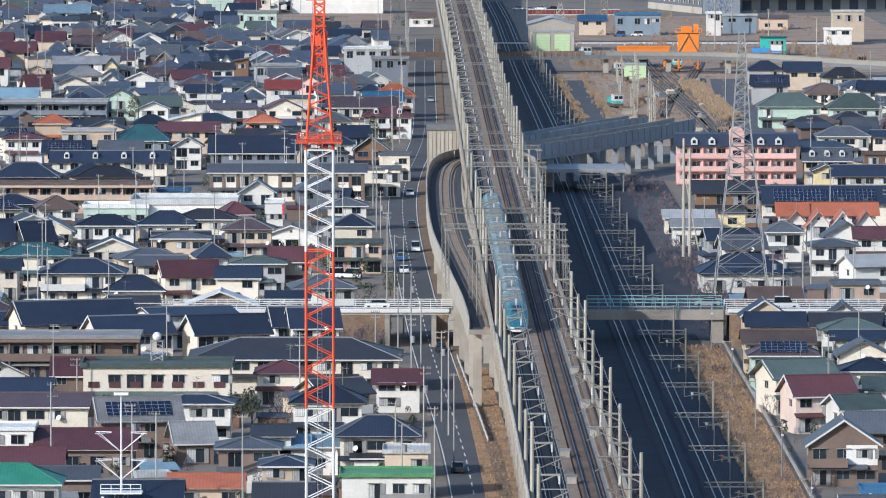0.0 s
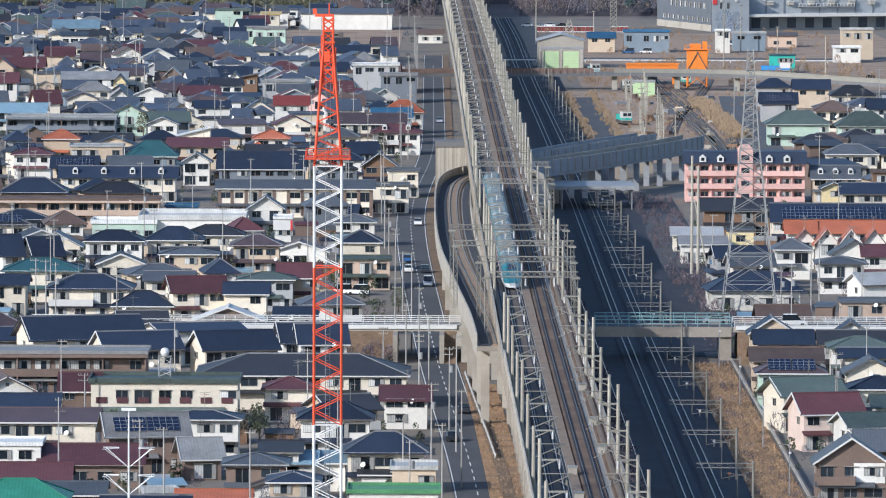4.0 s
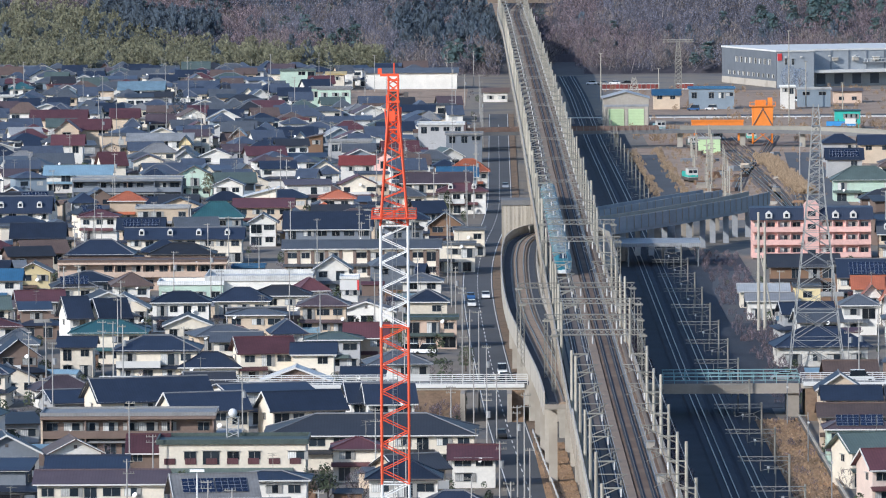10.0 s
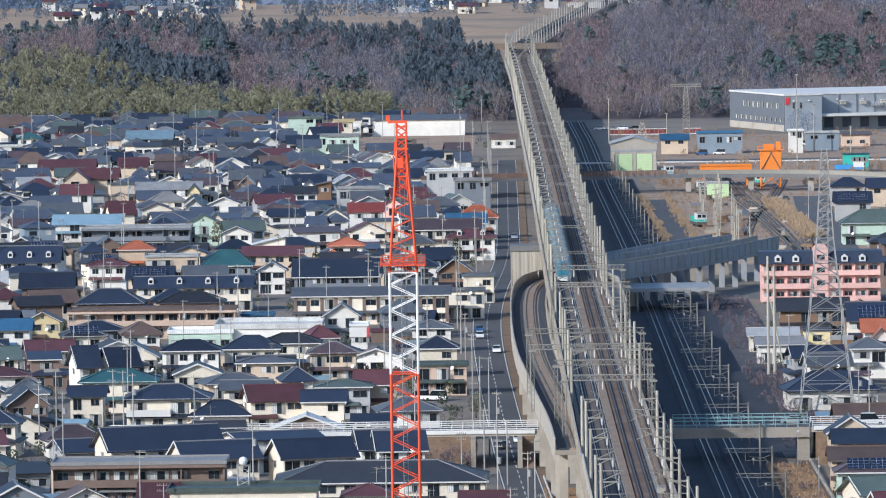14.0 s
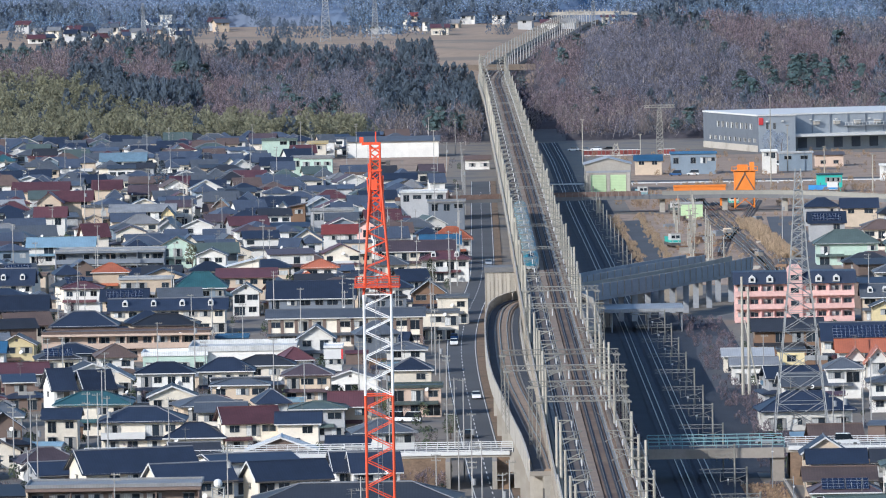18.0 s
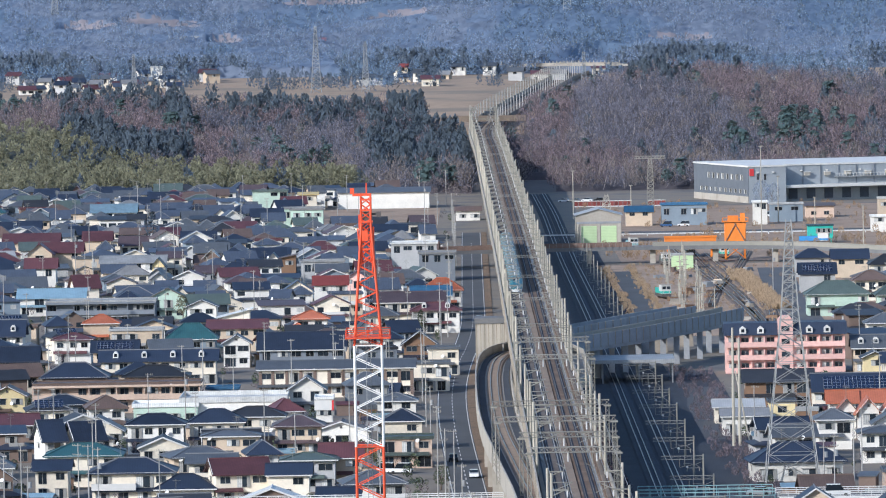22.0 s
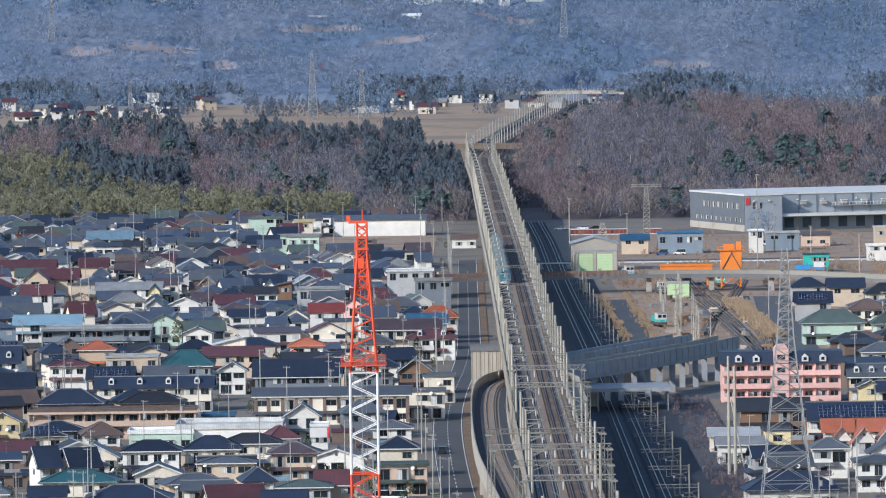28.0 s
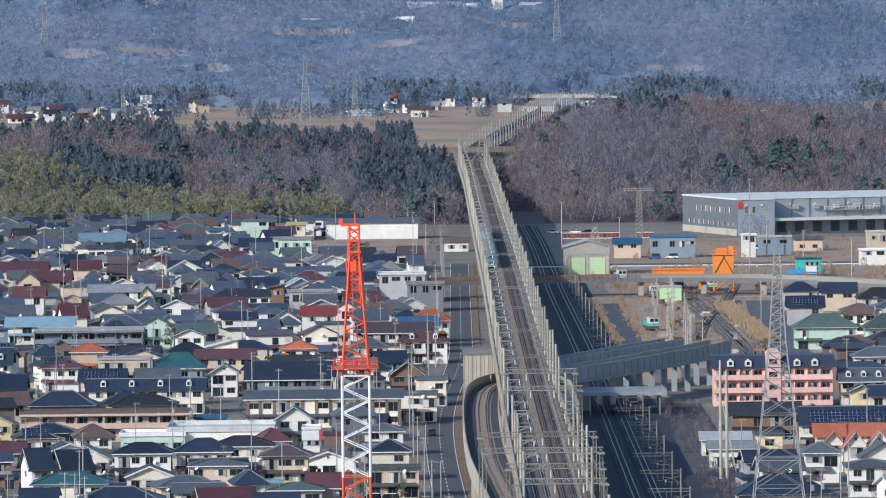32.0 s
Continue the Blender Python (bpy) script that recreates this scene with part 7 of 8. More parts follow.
wood("bamboo_grove", "yellow-green bamboo grove at the foot of the ridge", WOODS["bamboo"], "bamboo", 105, 0.55, "bamboo", spray=(1.5, 0.27, -0.1, 0.7))
wood("pine_wood", "green pines scattered among bare trees", WOODS["pine"], "pine", 100, 1.0, "pine")
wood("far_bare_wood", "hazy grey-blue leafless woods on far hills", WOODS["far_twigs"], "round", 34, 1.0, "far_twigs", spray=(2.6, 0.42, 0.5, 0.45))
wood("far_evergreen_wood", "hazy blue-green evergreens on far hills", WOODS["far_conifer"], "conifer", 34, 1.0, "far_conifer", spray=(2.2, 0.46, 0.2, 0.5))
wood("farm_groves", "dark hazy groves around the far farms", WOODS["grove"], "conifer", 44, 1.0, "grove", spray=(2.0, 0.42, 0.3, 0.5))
# pale trunks that show through the bare trees
tv = []
for q, (x, y, z, h) in enumerate(WOODS["twigs"] + WOODS["twigs_tan"]):
    if q % 3 == 0:
        lean = rs.normal(0, 0.10, 2) * h
        tv.append(sprays(np.array([(x, y, z + h * 0.42)]), np.array([(lean[0], lean[1], h)]), h * 0.75, 0.14))
tv = np.concatenate(tv)
tagged(part("wood_trunks", quadmesh("wood_trunks", [tuple(q) for q in tv], [tuple(range(4 * i, 4 * i + 4)) for i in range(len(tv) // 4)], "pale_bark"), None),
       "pale slender trunks among leafless trees on the ridge", "woods", kind="stuff")

# dry reeds in the yard and on the bank
v = []
for _ in range(900):
    # a tall belt between the sidings and the service road
    q = rs.uniform()
    v.append((76.2 - 4.6 * q + rs.normal(0, 1.2), 1855 + 200 * q, 0.0, rs.uniform(0.9, 2.1)))
for _ in range(420):
    # both sides of the paved track
    y = rs.uniform(1800, 2110)
    v.append((line_x(y) + rs.choice((9.6, 17.2)) + rs.normal(0, 0.9), y, 0.0, rs.uniform(0.5, 1.3)))
for _ in range(420):
    v.append((rs.uniform(44, 74), rs.uniform(1760, 2120), 0.0, rs.uniform(0.4, 1.0)))
blades = []
for _ in range(14000):
    y = rs.uniform(865, 1160)
    blades.append((line_x(y) + 10.2 + rs.uniform(-3.6, 3.4), y, rs.uniform(0.05, 0.45)))
for _ in range(2200):
    y = rs.uniform(860, 1120)
    blades.append(((road_x(y) + 5.2 + rail_x(y) - 7) / 2 + rs.uniform(-2.4, 2.4), y, rs.uniform(0.05, 0.4)))
bv = cloud(np.array(blades), 0.17, 3.0)
tagged(part("grass_blades", quadmesh("grass_blades", [tuple(q) for q in bv], [tuple(range(4 * i, 4 * i + 4)) for i in range(len(bv) // 4)], "tuft"), None),
       "rough dry brown grass on the banks", "grass", kind="stuff")
brush = []
for _ in range(420):
    y = rs.uniform(870, 1500)
    brush.append((rail_x(y) + 8.0 + rs.uniform(0, 4.5), y, 0.0, rs.uniform(1.0, 2.8)))
for _ in range(60):
    brush.append((rs.uniform(-30, -9.5), 1172 - rs.uniform(8, 13), 0.0, rs.uniform(1.5, 3.5)))
scrub, straw = [], []
for _ in range(330):
    x, y = rs.uniform(36, 132), rs.uniform(2150, 2330)
    if noise.noise((x * 0.05, y * 0.02, 3.0)) > -0.05:
        straw.append((x, y, 0.0, rs.uniform(1.2, 3.2)))
for _ in range(420):
    x, y = rs.uniform(30, 135), rs.uniform(2370, 2590)
    if noise.noise((x * 0.06, y * 0.018, 8.0)) > 0.05:
        straw.append((x, y, 0.0, rs.uniform(0.8, 2.4)))
for _ in range(160):
    x, y = rs.uniform(42, 104), rs.uniform(1770, 2110)
    straw.append((x, y, 0.0, rs.uniform(0.6, 1.5)))
for _ in range(240):
    y = rs.uniform(1190, 1600)
    scrub.append((line_x(y) + rs.uniform(11, 20), y, 0.0, rs.uniform(0.8, 2.4)))
for _ in range(120):
    y = rs.uniform(870, 1160)
    scrub.append((line_x(y) + rs.uniform(7, 13.5), y, 0.0, rs.uniform(0.4, 1.3)))
wood("dry_scrub", "low brown leafless scrub on rough ground", scrub, "round", 60, 1.3, "twigs_red", spray=(4.0, 0.24, 0.7, 0.4))
wood("straw_scrub", "low tan winter scrub on the depot's rough ground", straw, "round", 50, 1.3, "tuft", spray=(4.0, 0.26, 0.7, 0.4))
wood("shaded_brush", "brown leafless brush in the viaduct's shade", brush, "round", 60, 2.0, "twigs_red", spray=(4.0, 0.22, 0.7, 0.4))
wood("dry_reeds", "clumps of straw-coloured dry reeds", v, "round", 55, 1.1, "drystraw", spray=(5.5, 0.42, 1.0, 0.28))


# garden trees in the town
def garden_tree(x, y, h, kind, material, label, size=0.36, n=520):
    t = thing("garden_tree", label, "tree", pose(x, y, ground_z(x, y)), "garden trees")
    part("trunk", rodbm((0, 0, 0), (0, 0, h * 0.55), 0.18, 6, 0.08), "bark", t)
    bm = bmesh.new()
    for i in range(5):
        a = i * 1.26
        rod(bm, (0, 0, h * (0.25 + 0.06 * i)), (math.cos(a) * h * 0.2, math.sin(a) * h * 0.2, h * (0.5 + 0.07 * i)), 0.07, 4, 0.03)
    part("limb", bm, "bark", t)
    p = crown_points(kind, n, h)
    if material in ("twigs", "twigs_red", "far_twigs"):
        aim = outward(p, h)
        aim /= np.linalg.norm(aim, axis=1)[:, None] + 1e-6
        v = sprays(p, aim + (0.0, 0.0, 0.8), 0.15 * h, 0.006 * h, 0.35)
    else:
        v = cloud(p, size * h / 11.0, 1.0, outward(p, h))
    me = quadmesh("crown", [tuple(p) for p in v], [tuple(range(4 * i, 4 * i + 4)) for i in range(len(v) // 4)], material)
    part("crown", me, None, t)


for x, y, h, k, m_, l in ((-27.5, 1012, 6.5, "pine", "evergreen", "clipped garden pine beside a house"), (-30.8, 1010, 6, "pine", "evergreen", "clipped garden pine beside a house"),
                          (-23.5, 1016, 5.5, "round", "twigs_red", "russet garden tree beside a house"), (-61.5, 1035, 5.5, "round", "evergreen", "round evergreen garden tree"),
                          (-9.5, 1268, 4.5, "round", "evergreen", "dark rounded shrub by the road"), (57.0, 1298, 5.5, "round", "twigs_red", "bare reddish tree under the pylon"),
                          (59.5, 880, 8.5, "round", "twigs_red", "large leafless reddish tree beside houses"), (56.0, 868, 7, "round", "twigs", "leafless tree beside houses"),
                          (-43.0, 1215, 4, "round", "twigs_red", "small russet bush between houses"), (-79.5, 1820, 8.5, "pine", "bamboo", "tall pale green garden tree"),
                          (-108.5, 2270, 13, "conifer", "conifer", "dark tall conifer among the houses"), (-17.5, 1768, 6.5, "conifer", "evergreen", "dark conifer beside a maroon roof"),
                          (-26, 1410, 4, "round", "twigs_red", "bare reddish garden tree"), (99, 2570, 9, "round", "far_twigs", "large bare tree before the warehouse"),
                          (103, 2572, 8, "round", "far_twigs", "large bare tree before the warehouse"), (-24, 930, 3.5, "round", "twigs", "bare shrub in a garden")):
    garden_tree(x, y, h, k, m_, l)

# ---- far field farms, pylons and the road bridge across the cutting ----
def far_spot(u, y):
    return u * y, y, ground_z(u * y, y)


for u, y, w, e, roof, wall in ((-0.0468, 3745, 6, 9.5, "white", "white"), (-0.0453, 3700, 7, 5, "navy", "white"), (-0.0535, 3790, 9, 4, "maroon", "white"), (-0.0395, 3800, 8, 5, "maroon", "cream"),
                               (-0.0080, 3650, 9, 4.2, "maroon", "cream"), (-0.0165, 3680, 12, 4.5, "slate", "grey"), (0.0005, 3820, 7, 5.5, "slate", "white"), (0.0075, 3780, 9, 4, "maroon", "white"),
                               (-0.0040, 3830, 8, 5, "slate", "white"), (-0.0590, 3770, 12, 4, "slate", "grey"), (-0.0600, 3720, 8, 4, "navy", "white"), (-0.0120, 3850, 6, 5, "red", "cream"),
                               (-0.0235, 4230, 6, 3.5, "red", "beige"), (0.0270, 3900, 8, 5, "navy", "cream"), (-0.0100, 4560, 12, 5, "white", "white"), (-0.0165, 4560, 9, 5, "silver", "beige"),
                               (-0.0060, 4800, 34, 6, "white", "white"), (-0.0015, 4805, 20, 6, "white", "white"), (0.0078, 4800, 14, 5, "white", "white"), (0.0430, 4400, 16, 3, "silver", "white"),
                               (-0.0420, 4150, 14, 4, "silver", "cream"), (-0.0395, 4160, 9, 4, "navy", "beige"), (-0.0450, 4200, 10, 3, "grey", "beige"), (-0.0235, 4520, 14, 4, "silver", "white"),
                               (0.0165, 3880, 12, 4, "maroon", "cream"), (-0.0300, 4130, 8, 4, "red", "white")):
    x, y, z = far_spot(u, y)
    house(x, y, w, 9, e, 1.6 if e < 7 else 0.4, "side" if e < 7 else "flat", roof, wall, (u * 4000) % 20 - 10, far=True, z=z - 0.3, label=f"distant {wall} building with {ROOF_WORD[roof]} roof among fields")
farm = random.Random(4)
for _ in range(44):
    u, y = farm.choice((farm.uniform(-0.067, -0.038), farm.uniform(-0.067, -0.045), farm.uniform(-0.020, 0.012), farm.uniform(0.018, 0.04))), farm.uniform(3610, 3810)
    x, y, z = far_spot(u, y)
    wl, rf_ = farm.choice(("white", "cream", "grey", "beige")), farm.choice(("navy", "slate", "maroon", "grey", "steel"))
    house(x, y, farm.uniform(5, 8.5), 7, farm.choice((3.0, 5.4)), 1.7, "side", rf_, wl, farm.uniform(-25, 25), far=True, z=z - 0.3, label=f"distant {wl} farmhouse with {ROOF_WORD[rf_]} roof among fields")
x, y, z = far_spot(0.0031, 4800)
p = thing("white_tower", "slim white tower on the far hillside", "tower", pose(x, y, z - 3))
part("shaft", boxbm(-3.8, 3.8, -3, 3, 0, 26), "wall_white", p)
part("top", boxbm(-4.2, 4.2, -3.3, 3.3, 26, 27), "trim_white", p)
for u, y, h in ((-0.0242, 3560, 34), (-0.0172, 3560, 26), (0.0137, 3330, 22), (0.0152, 3340, 14), (0.0115, 4300, 36), (0.0255, 3700, 14), (-0.0610, 4300, 30), (-0.0500, 3700, 18)):
    x, y, z = far_spot(u, y)
    pylon(x, y, h, h * 0.16, h * 0.07, "distant grey lattice pylon beyond the ridge", z=z - 0.5, material="steel_grey", r=0.2)
# road bridge across the cutting
yb = 3085.0
rb = thing("cutting_bridge", "concrete road bridge crossing over the railway cutting", "bridge", pose(rail_x(yb), yb, 0), kind="structure")
zb = rail_z(yb)
part("deck", boxbm(-14.5, 17, -3.5, 3.5, zb + 1.2, zb + 2.4), "concrete", rb)
part("parapet", boxbm(-14.5, 17, -3.7, -3.5, zb + 1.2, zb + 3.6), "slab", rb)
part("parapet", boxbm(-14.5, 17, 3.5, 3.7, zb + 1.2, zb + 3.6), "slab", rb)
# far elevated road along the fields
fr = thing("far_road_bridge", "far pale elevated road with a railed parapet", "bridge", kind="structure")
pts = [(6.0, 3858, 29.6), (40, 3848, 30.2), (72, 3842, 30.0), (100, 3842, 28.0), (165, 3850, 27.4)]
sweep("deck", pts, [(-3, -1.2), (3, -1.2), (3, 0), (-3, 0)], "concrete_light", fr)
sweep("parapet", pts[:3], [(2.8, 0.0), (3.1, 0.0), (3.1, 0.7), (2.8, 0.7)], "concrete_light", fr)
FAR_POST = boxbm(-0.2, 0.2, -3.2, -2.9, 0, 2.2)
for i in range(34):
    part("post", FAR_POST.copy(), "concrete_light", fr).location = (6 + i * 2.0, 3858 - i * 0.45, 29.6)
for x in (12, 30, 62, 90, 120, 150):
    part("pier", boxbm(-0.8, 0.8, -1.5, 1.5, 15, 28.4), "concrete", fr).location = (x, 3850, 0)
FAR_POST.free()

# ---- utility poles through the town ----
up = random.Random(21)
for y in range(905, 2400, 64):
    utility_pole(road_x(y) - 4.8 - (y % 7) * 0.4, y + (y % 11) * 2, 13.5)
n_poles = 0
while n_poles < 150:
    y = 880 + 1780 * up.random()
    x = up.uniform(-0.082, 0.07) * y
    if road_x(y) - 6 < x < line_x(y) + 13 or (x > 0 and 1480 < y < 1580) or (x > 0 and y > 2050) or (0 < x < line_x(y) + 46 and y > 1580):
        continue
    if any(abs(x - a) < c and abs(y - b) < d for a, b, c, d in FOOT):
        continue
    utility_pole(x, y, up.choice((11, 13.5, 13.5, 11)))
    FOOT.append((x, y, 0.2, 0.2))
    n_poles += 1
# stout poles beside the road and the bridge
for x, y, h in ((-6.6, 1180, 17), (-5.2, 1150, 13.5), (0.8, 1010, 17), (-0.2, 1030, 13.5), (-3.4, 1090, 13.5), (1.5, 960, 13.5)):
    utility_pole(x, y, h)


# ---- cars ----
def car(x, y, rot, paint, word, z=0.07, van=False):
    c = thing("car", f"{word} {'van' if van else 'car'} on the road", "car", pose(x, y, z, 0, 0, rot), "cars")
    bm = bmesh.new()
    h = 1.95 if van else 1.45
    prism(bm, [(-0.84, -2.1, 0.3), (-0.84, -2.15, 0.8), (-0.84, -1.95 if not van else -2.1, 0.95), (-0.84, 1.0, 0.98), (-0.84, 2.0, 0.8), (-0.84, 2.1, 0.3)], (1.68, 0, 0))
    part("body", bm, paint, c)
    bm = bmesh.new()
    prism(bm, [(-0.74, -2.0 if van else -1.7, 0.95), (-0.74, -1.85 if van else -1.2, h), (-0.74, 0.5, h), (-0.74, 1.15, 0.98)], (1.48, 0, 0))
    part("cabin", bm, "glass", c)
    part("roof", boxbm(-0.70, 0.70, -1.8 if van else -1.15, 0.5, h, h + 0.05), paint, c)
    for a in (-1.35, 1.35):
        for s in (-0.8, 0.8):
            part("wheel", rodbm((s - 0.1, a, 0.3), (s + 0.1, a, 0.3), 0.3, 10), "rubber", c)
    return c


def parked(x, y, rot, paint, word, van=False):
    c = car(x, y, rot, paint, word, 0.03, van)
    c["label"] = f"{word} {'van' if van else 'car'} parked beside buildings"
    return c


for x, y, r, p_, w_, v_ in ((-20.5, 1310, 80, "car_white", "white", True), (-17.2, 1309, 75, "car_white", "white", True), (97, 1795, 85, "car_silver", "silver", False), (82, 1650, 80, "car_white", "white", False),
                            (31, 2330, 80, "car_white", "white", False), (35, 2335, 80, "car_white", "white", False), (-88, 1490, 60, "car_white", "white", False), (-83, 1490, 60, "car_silver", "silver", False),
                            (28, 2640, 80, "car_white", "white", False), (32, 2638, 75, "car_silver", "silver", False), (36.5, 2641, 80, "car_white", "white", False), (41, 2640, 85, "car_dark", "dark", False), (96, 2470, 80, "car_white", "white", True), (118, 2475, 80, "car_white", "white", True), (60, 2400, 80, "car_blue", "blue", True), (66, 2402, 80, "car_white", "white", True), (-35, 1005, 30, "car_white", "white", True), (130, 2200, 80, "car_blue", "blue", True)):
    parked(x, y, r, p_, w_, v_)
DRIVES = []


def drive(paint, word, rows, lane, van=False):
    """rows: seconds and metres ahead, on the road beside the viaduct. lane: offset from the centre line."""
    c = car(0, 0, 0, paint, word, 0.07, van)
    DRIVES.append((c, rows, lane))


drive("car_white", "white", ((0, 1550), (6, 1485), (9, 1463), (13, 1454), (32, 1120)), 1.5)
drive("car_white", "white", ((0, 1379), (6, 1307), (9, 1271), (13, 1223), (32, 995)), 1.5, True)
drive("car_dark", "dark", ((0, 1447), (9, 1265), (13, 1184), (32, 800)), 1.6)
drive("car_dark", "dark", ((0, 1150), (6, 1031), (13, 892), (32, 660)), 1.5)
drive("car_blue", "blue", ((0, 1355), (6, 1415), (13, 1490), (32, 1700)), -1.6)
drive("car_white", "small white", ((0, 1322), (6, 1390), (13, 1470), (32, 1690)), -1.6)
drive("car_dark", "dark grey", ((0, 958), (13, 1180), (19, 1287), (32, 1500)), -1.6)
drive("car_silver", "silver", ((0, 1960), (19, 1846), (32, 1760)), 1.6)
bridge_car = car(-11, 1170.3, -90, "car_white", "white", 5.57)
bridge_van = car(57, 1170.3, -90, "car_white", "white", 5.57, True)
bridge_small = car(44, 1173.7, 90, "car_silver", "silver", 5.57)


# ---- the rest of the town, street by street ----
FOOT.append((-40.0, 2490, 22.0, 100.0))  # open lot before the long white hall, lengthened to keep it in the camera's view
strip("bare_lot", lambda y: -40.0, 2420, 2606, 44, 0.05, "yard_soil", "bare brown lot before a long white hall", step=31)
PLACED = len(FOOT)


def clear(x, y, hw, hd, e):
    """Free of other plots; and nothing may hide a placed house from the camera."""
    for i, (a, b, c, d) in enumerate(FOOT):
        # depth kept empty before placed houses so they stay in view
        yard = (38.0 if e > 4 else 10.0) if i < PLACED else 0.0
        if abs(x - a * y / b) < hw + c - (1.0 if b > y + 15 else 0.0) and -hd - d < b - y < hd + d + yard:
            return False
    return True


class Heap:
    """Far houses gathered into one mesh."""

    def __init__(self):
        self.v, self.f, self.m, self.names = [], [], [], []

    def add(self, bm, material, m):
        if material not in self.names:
            self.names.append(material)
        k, n = self.names.index(material), len(self.v)
        bm.verts.index_update()
        self.v += [(m @ v.co)[:] for v in bm.verts]
        for f in bm.faces:
            self.f.append([n + v.index for v in f.verts])
            self.m.append(k)
        bm.free()

    def done(self, name):
        return part(name, quadmesh(name, self.v, self.f, self.names, self.m), None)


heap = Heap()


def far_house(x, y, w, d, e, r, kind, roof, wall, rot, lower=0.0):
    FOOT.append((x, y, w / 2 + 0.6, d / 2 + 0.6))
    m = pose(x, y, 0, 0, 0, rot)
    heap.add(body_bm(w, d, e, r, kind), "wall_" + wall, m)
    heap.add(roof_bm(w, d, e, r, kind, 0.6), "roof_" + roof, m)
    if lower:
        m2 = m @ Matrix.Translation((fill.choice((-0.35, 0.35)) * lower, -0.6, 0))
        heap.add(body_bm(w + lower, d + 2.6, 2.75, 1.2, "hip"), "wall_" + wall, m2)
        heap.add(roof_bm(w + lower, d + 2.6, 2.75, 1.25, "hip", 0.7), "roof_" + roof, m2)
    elif e > 4:
        q, o_ = fill.uniform(0.45, 1.0) * w, fill.uniform(0.7, 1.6)
        bm = bmesh.new()
        prism(bm, [(-w / 2 - 0.3, -d / 2 - o_, 2.5), (-w / 2 - 0.3, -d / 2, 3.1), (-w / 2 - 0.3, -d / 2, 2.9), (-w / 2 - 0.3, -d / 2 - o_, 2.35)], (q, 0, 0))
        heap.add(bm, "roof_" + roof, m)
        if fill.random() < 0.4:
            # lower part in front with a roof of its own
            lw, lx = w * fill.uniform(0.35, 0.6), fill.choice((-1, 1))
            m2 = m @ Matrix.Translation((lx * (w - lw) / 2, -d / 2 - 1.6, 0))
            heap.add(body_bm(lw, 3.4, 2.6, 1.1, "gable"), "wall_" + wall, m2)
            heap.add(roof_bm(lw, 3.4, 2.6, 1.1, "gable", 0.4), "roof_" + roof, m2)
    if fill.random() < 0.3:
        bm = bmesh.new()
        bm.from_mesh(ANTENNA)
        heap.add(bm, "galv", m @ Matrix.Translation((0, 0, e + (0.2 if kind == "flat" else r))))
    if kind == "hip" and fill.random() < 0.5:
        heap.add(ridge_bm(w, d, e, r, kind, 0.6), "ridge_tile", m)
    if fill.random() < 0.5:
        bm = bmesh.new()
        bm.from_mesh(DISH)
        heap.add(bm, "mast_white", m @ Matrix.Translation((fill.uniform(-0.45, 0.45) * w, -d / 2 - 0.6, e - fill.choice((0.2, 1.5, 2.5)))))
    if kind == "gable" and fill.random() < 0.35:
        q_ = r / (w / 2)
        bm = bmesh.new()
        X, Yf = w / 2 + 0.6, -d / 2 - 0.72
        prism(bm, [(-X, Yf, e - q_ * 0.6), (0, Yf, e + r), (X, Yf, e - q_ * 0.6), (X, Yf, e - q_ * 0.6 + 0.3), (0, Yf, e + r + 0.3), (-X, Yf, e - q_ * 0.6 + 0.3)], (0, 0.1, 0))
        heap.add(bm, "trim_white", m)
    n = max(1, int(w / 2.8))
    for s in range(2 if e > 4 else 1):
        for i in range(n):
            if fill.random() < 0.8:
                xx = (i + 0.5) * w / n - w / 2 + fill.uniform(-0.3, 0.3)
                ww = fill.choice((0.8, 1.0, 1.2))
                z0 = s * 2.8 + fill.choice((0.4, 1.0))
                heap.add(boxbm(xx - ww, xx + ww, -d / 2 - 0.06, -d / 2 + 0.02, z0, s * 2.8 + 2.15), "glass" if fill.random() < 0.7 else "curtain", m)
    if e > 4 and fill.random() < 0.5:
        heap.add(boxbm(-w * 0.3, w * 0.35, -d / 2 - 1.2, -d / 2, 2.7, 3.7), fill.choice(("trim_white", "wall_" + wall, "frame_metal")), m)


fill = random.Random(11)
ROOFS = ["navy"] * 10 + ["black"] * 8 + ["slate"] * 4 + ["maroon"] * 5 + ["brown"] * 5 + ["green", "green", "grey", "silver"] + ["purple"] * 4
WALLS = ["cream"] * 6 + ["white"] * 6 + ["beige"] * 4 + ["grey"] * 2 + ["brown"] * 2 + ["slate", "bluegrey"]
# far roofs lean to blue-grey, distance haze put into their colour
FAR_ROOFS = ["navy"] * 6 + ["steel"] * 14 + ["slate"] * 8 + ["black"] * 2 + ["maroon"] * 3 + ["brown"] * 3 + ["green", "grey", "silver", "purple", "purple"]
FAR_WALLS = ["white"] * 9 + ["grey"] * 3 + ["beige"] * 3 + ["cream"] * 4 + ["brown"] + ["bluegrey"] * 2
KINDS = ["hip"] * 6 + ["gable"] * 3 + ["side"] * 6 + ["flat", "shed"]


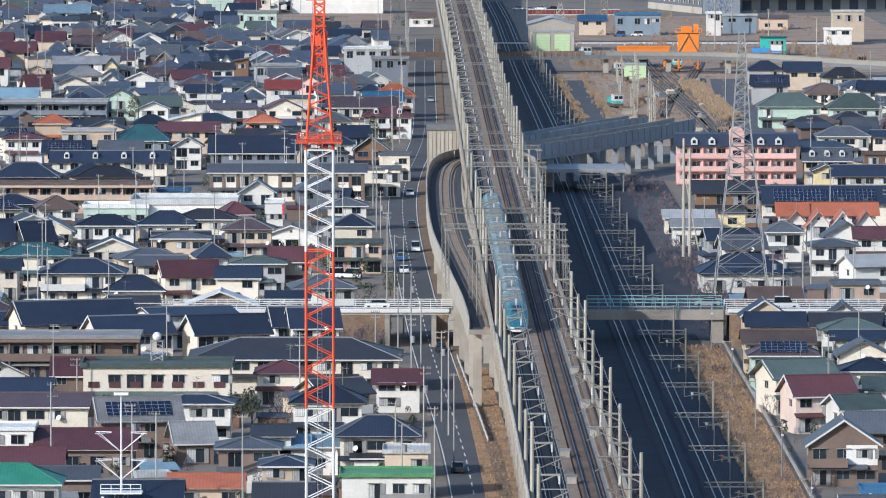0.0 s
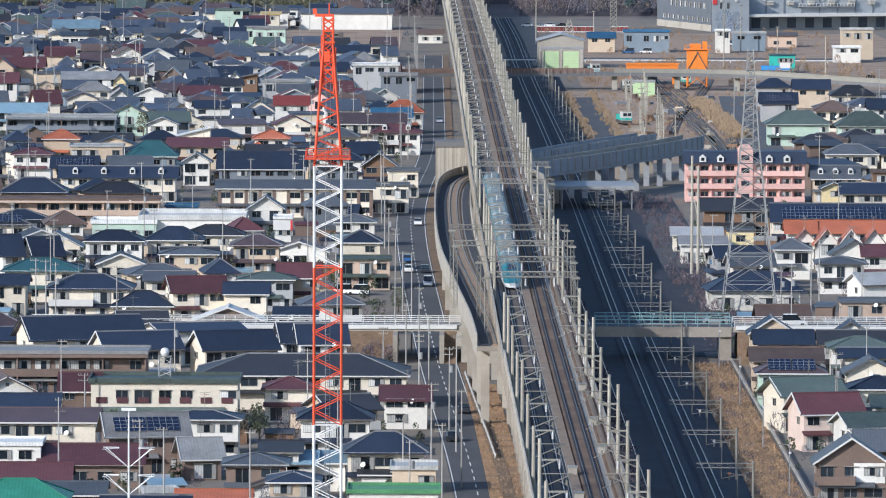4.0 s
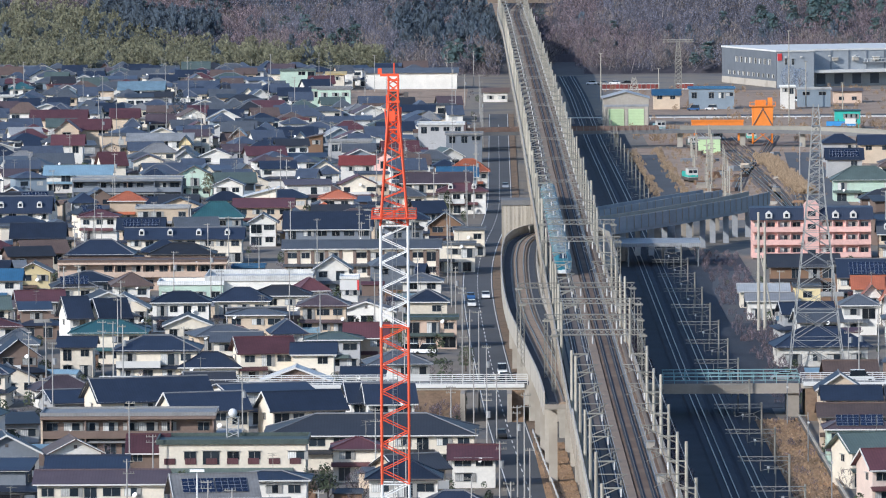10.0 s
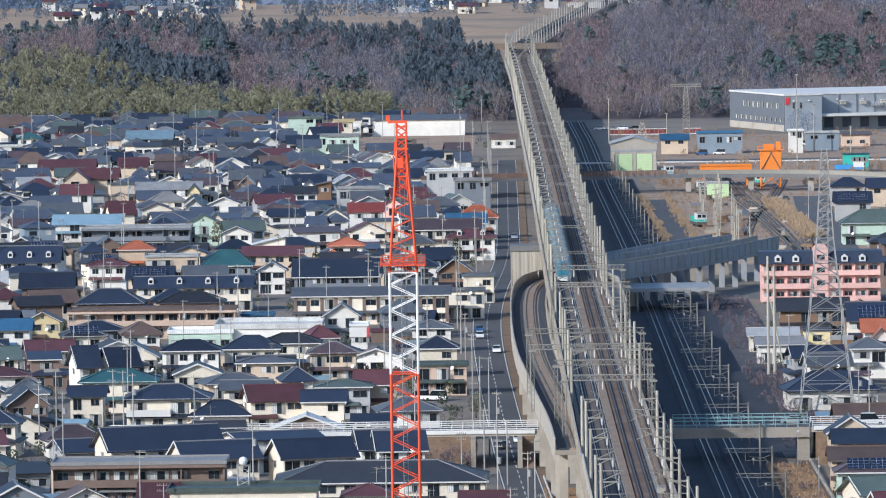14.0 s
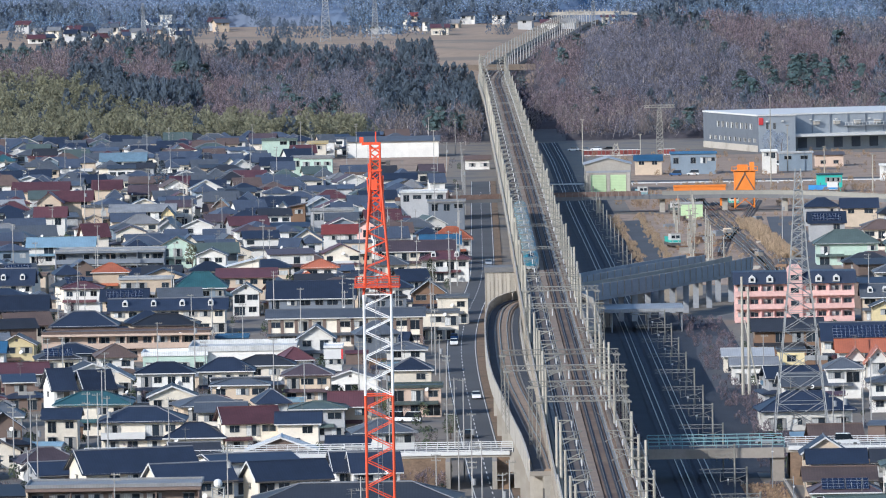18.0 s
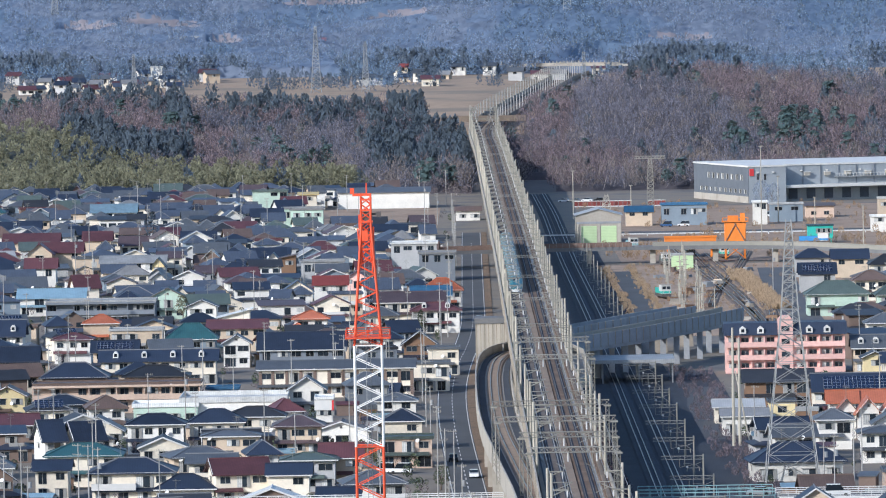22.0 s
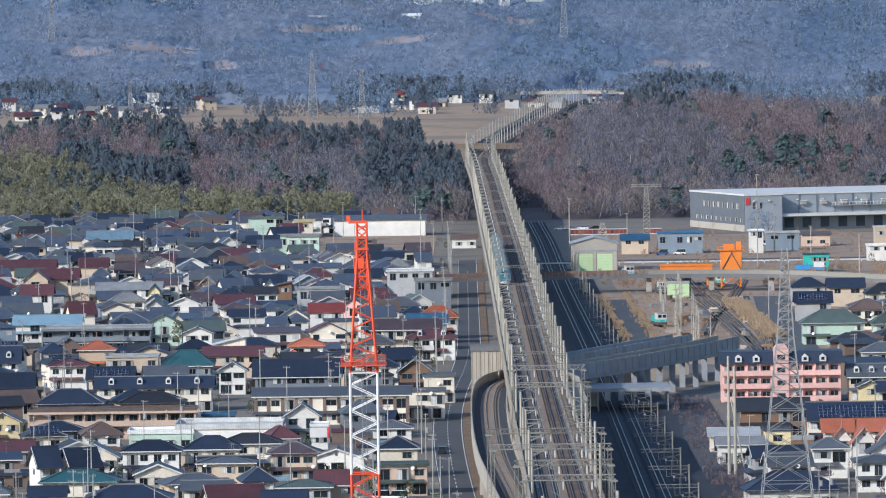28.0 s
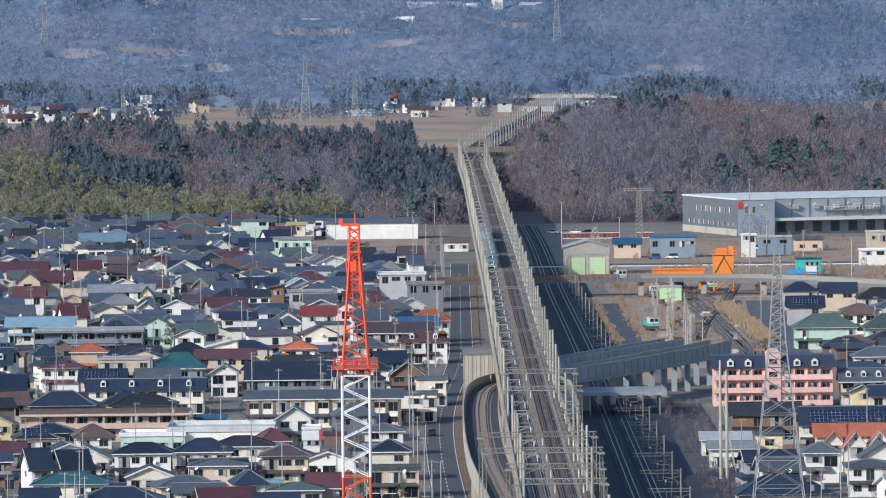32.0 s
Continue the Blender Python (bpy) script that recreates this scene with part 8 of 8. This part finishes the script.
def street_row(y, x0, x1, far):
    x = x0 + fill.uniform(0, 5)
    while x < x1:
        w, d = fill.uniform(6.5, 11.5), fill.uniform(7, 9.5)
        e = fill.choice((5.6, 5.8, 5.5, 5.7, 3.0, 5.9))
        if x + w > x1:
            break
        yy = y + fill.uniform(-4, 4)
        if fill.random() > 0.10 and clear(x + w / 2, yy, w / 2, d / 2, e):
            k = fill.choice(KINDS)
            turn = fill.gauss(6, 6)
            low_ = fill.uniform(1.0, 2.6) if e > 4 and k != "flat" and fill.random() < 0.45 else 0.0
            if low_:
                w -= low_
            r = dict(flat=0.3, shed=1.0).get(k, fill.uniform(1.5, 2.6))
            if y > 1760:
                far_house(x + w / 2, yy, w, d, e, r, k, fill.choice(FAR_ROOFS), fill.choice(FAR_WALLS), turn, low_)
                x += w + low_ + fill.uniform(1.0, 4.0)
                continue
            house(x + w / 2, yy, w, d, e, r, k, fill.choice(ROOFS), fill.choice(WALLS), turn, far, fill.random() < 0.07,
                  fill.random() < 0.3 and not far, fill.choice((-1, 0, 0, 0, 1)) if not far else 0, dish=fill.random() < 0.35 and not far, lower=low_)
            w += low_
        x += w + fill.uniform(1.2, 4.0)


y = 850.0
while y < 2690:
    far = y > 1480
    street_row(y, -0.086 * y - 4, road_x(y) - (8 if y > 1300 else 12) - (12 if y > 2450 else 0), far)
    if y < 1160:
        street_row(y, line_x(y) + 15.0, 0.074 * y + 3, far)
    elif 1210 < y < 1375:
        street_row(y, line_x(y) + 17.5, 0.074 * y + 3, far)
    elif 1600 < y < 2010:
        street_row(y, line_x(y) + 47.0 + (y - 1600) * 0.07, 0.072 * y + 3, far)
    y += fill.uniform(18, 26) if y < 1480 else fill.uniform(14, 20)

tagged(heap.done("far_houses"), "crowded far-off houses with dark tiled roofs and pale walls", "houses", kind="stuff")

# low sheds and carports between the houses
shed_rng = random.Random(8)
made = 0
for _ in range(2600):
    y = shed_rng.uniform(860, 1480)
    x = shed_rng.uniform(-0.082, 0.07) * y
    w, d = shed_rng.uniform(2.5, 5.5), shed_rng.uniform(2.5, 4.5)
    if road_x(y) - 8 - w < x < line_x(y) + 15.5 + w or not all(abs(x - a) > w / 2 + c or abs(y - b) > d / 2 + e_ for a, b, c, e_ in FOOT):
        continue
    if abs(y - 1172) < 16:
        continue
    FOOT.append((x, y, w / 2 + 1.2, d / 2 + 1.2))
    k = shed_rng.choice(("flat", "shed", "side"))
    h = thing("garden_shed", "small low outbuilding between houses", "shed", pose(x, y, 0, 0, 0, shed_rng.uniform(-12, 12)), "outbuildings")
    part("wall", body_bm(w, d, 2.3, 0.5, k), "wall_" + shed_rng.choice(("beige", "grey", "brown", "white", "wood")), h)
    part("roof", roof_bm(w, d, 2.3, 0.5, k, 0.25), "roof_" + shed_rng.choice(("slate", "grey", "brown", "silver", "maroon", "sky", "navy")), h)
    made += 1
    if made > 95:
        break
# garden shrubs and hedges
green_, bare_ = [], []
for _ in range(3600):
    y = 860 + 1700 * rs.uniform()
    x = rs.uniform(-0.082, 0.07) * y
    if road_x(y) - 6 < x < line_x(y) + 14.5 or (x > 0 and y > 1570) or not all(abs(x - a) > c - 0.5 or abs(y - b) > d - 0.5 for a, b, c, d in FOOT):
        continue
    (green_ if rs.uniform() < 0.5 else bare_).append((x, y, 0.0, rs.uniform(1.0, 3.2)))
wood("garden_shrubs", "evergreen shrubs and hedges between the houses", green_, "round", 90, 0.95, "evergreen")
wood("bare_shrubs", "leafless garden shrubs between the houses", bare_, "round", 60, 1.2, "twigs_red", spray=(3.4, 0.16, 0.7, 0.4))


def motions():
    """What moves: the departing train and the cars on the roads."""
    rows = []
    for t in range(0, 33, 2):
        y = 1017.7 + 29.5 * t + 0.05 * t * t
        x0, x1 = rail_x(y) - 2.15, rail_x(y + 250) - 2.15
        rows.append((t, pose(x0, y, 14.06, 0, 0, math.degrees(math.atan2(x0 - x1, 250)))))
    walk(train, rows)
    for c, marks, lane in DRIVES:
        rows = []
        for t in range(0, 33, 2):
            y = line(marks, t)
            back = 0 if lane < 0 else 180
            rows.append((t, pose(road_x(y) + lane, y, 0.07, 0, 0, back + math.degrees(math.atan2(road_x(y - 5) - road_x(y + 5), 10)))))
        walk(c, rows)
    walk(bridge_car, [(0, pose(-11, 1170.3, 5.57, 0, 0, 90)), (6, pose(-62, 1170.3, 5.57, 0, 0, 90)), (32, pose(-66, 1170.3, 5.57, 0, 0, 90))])


motions()
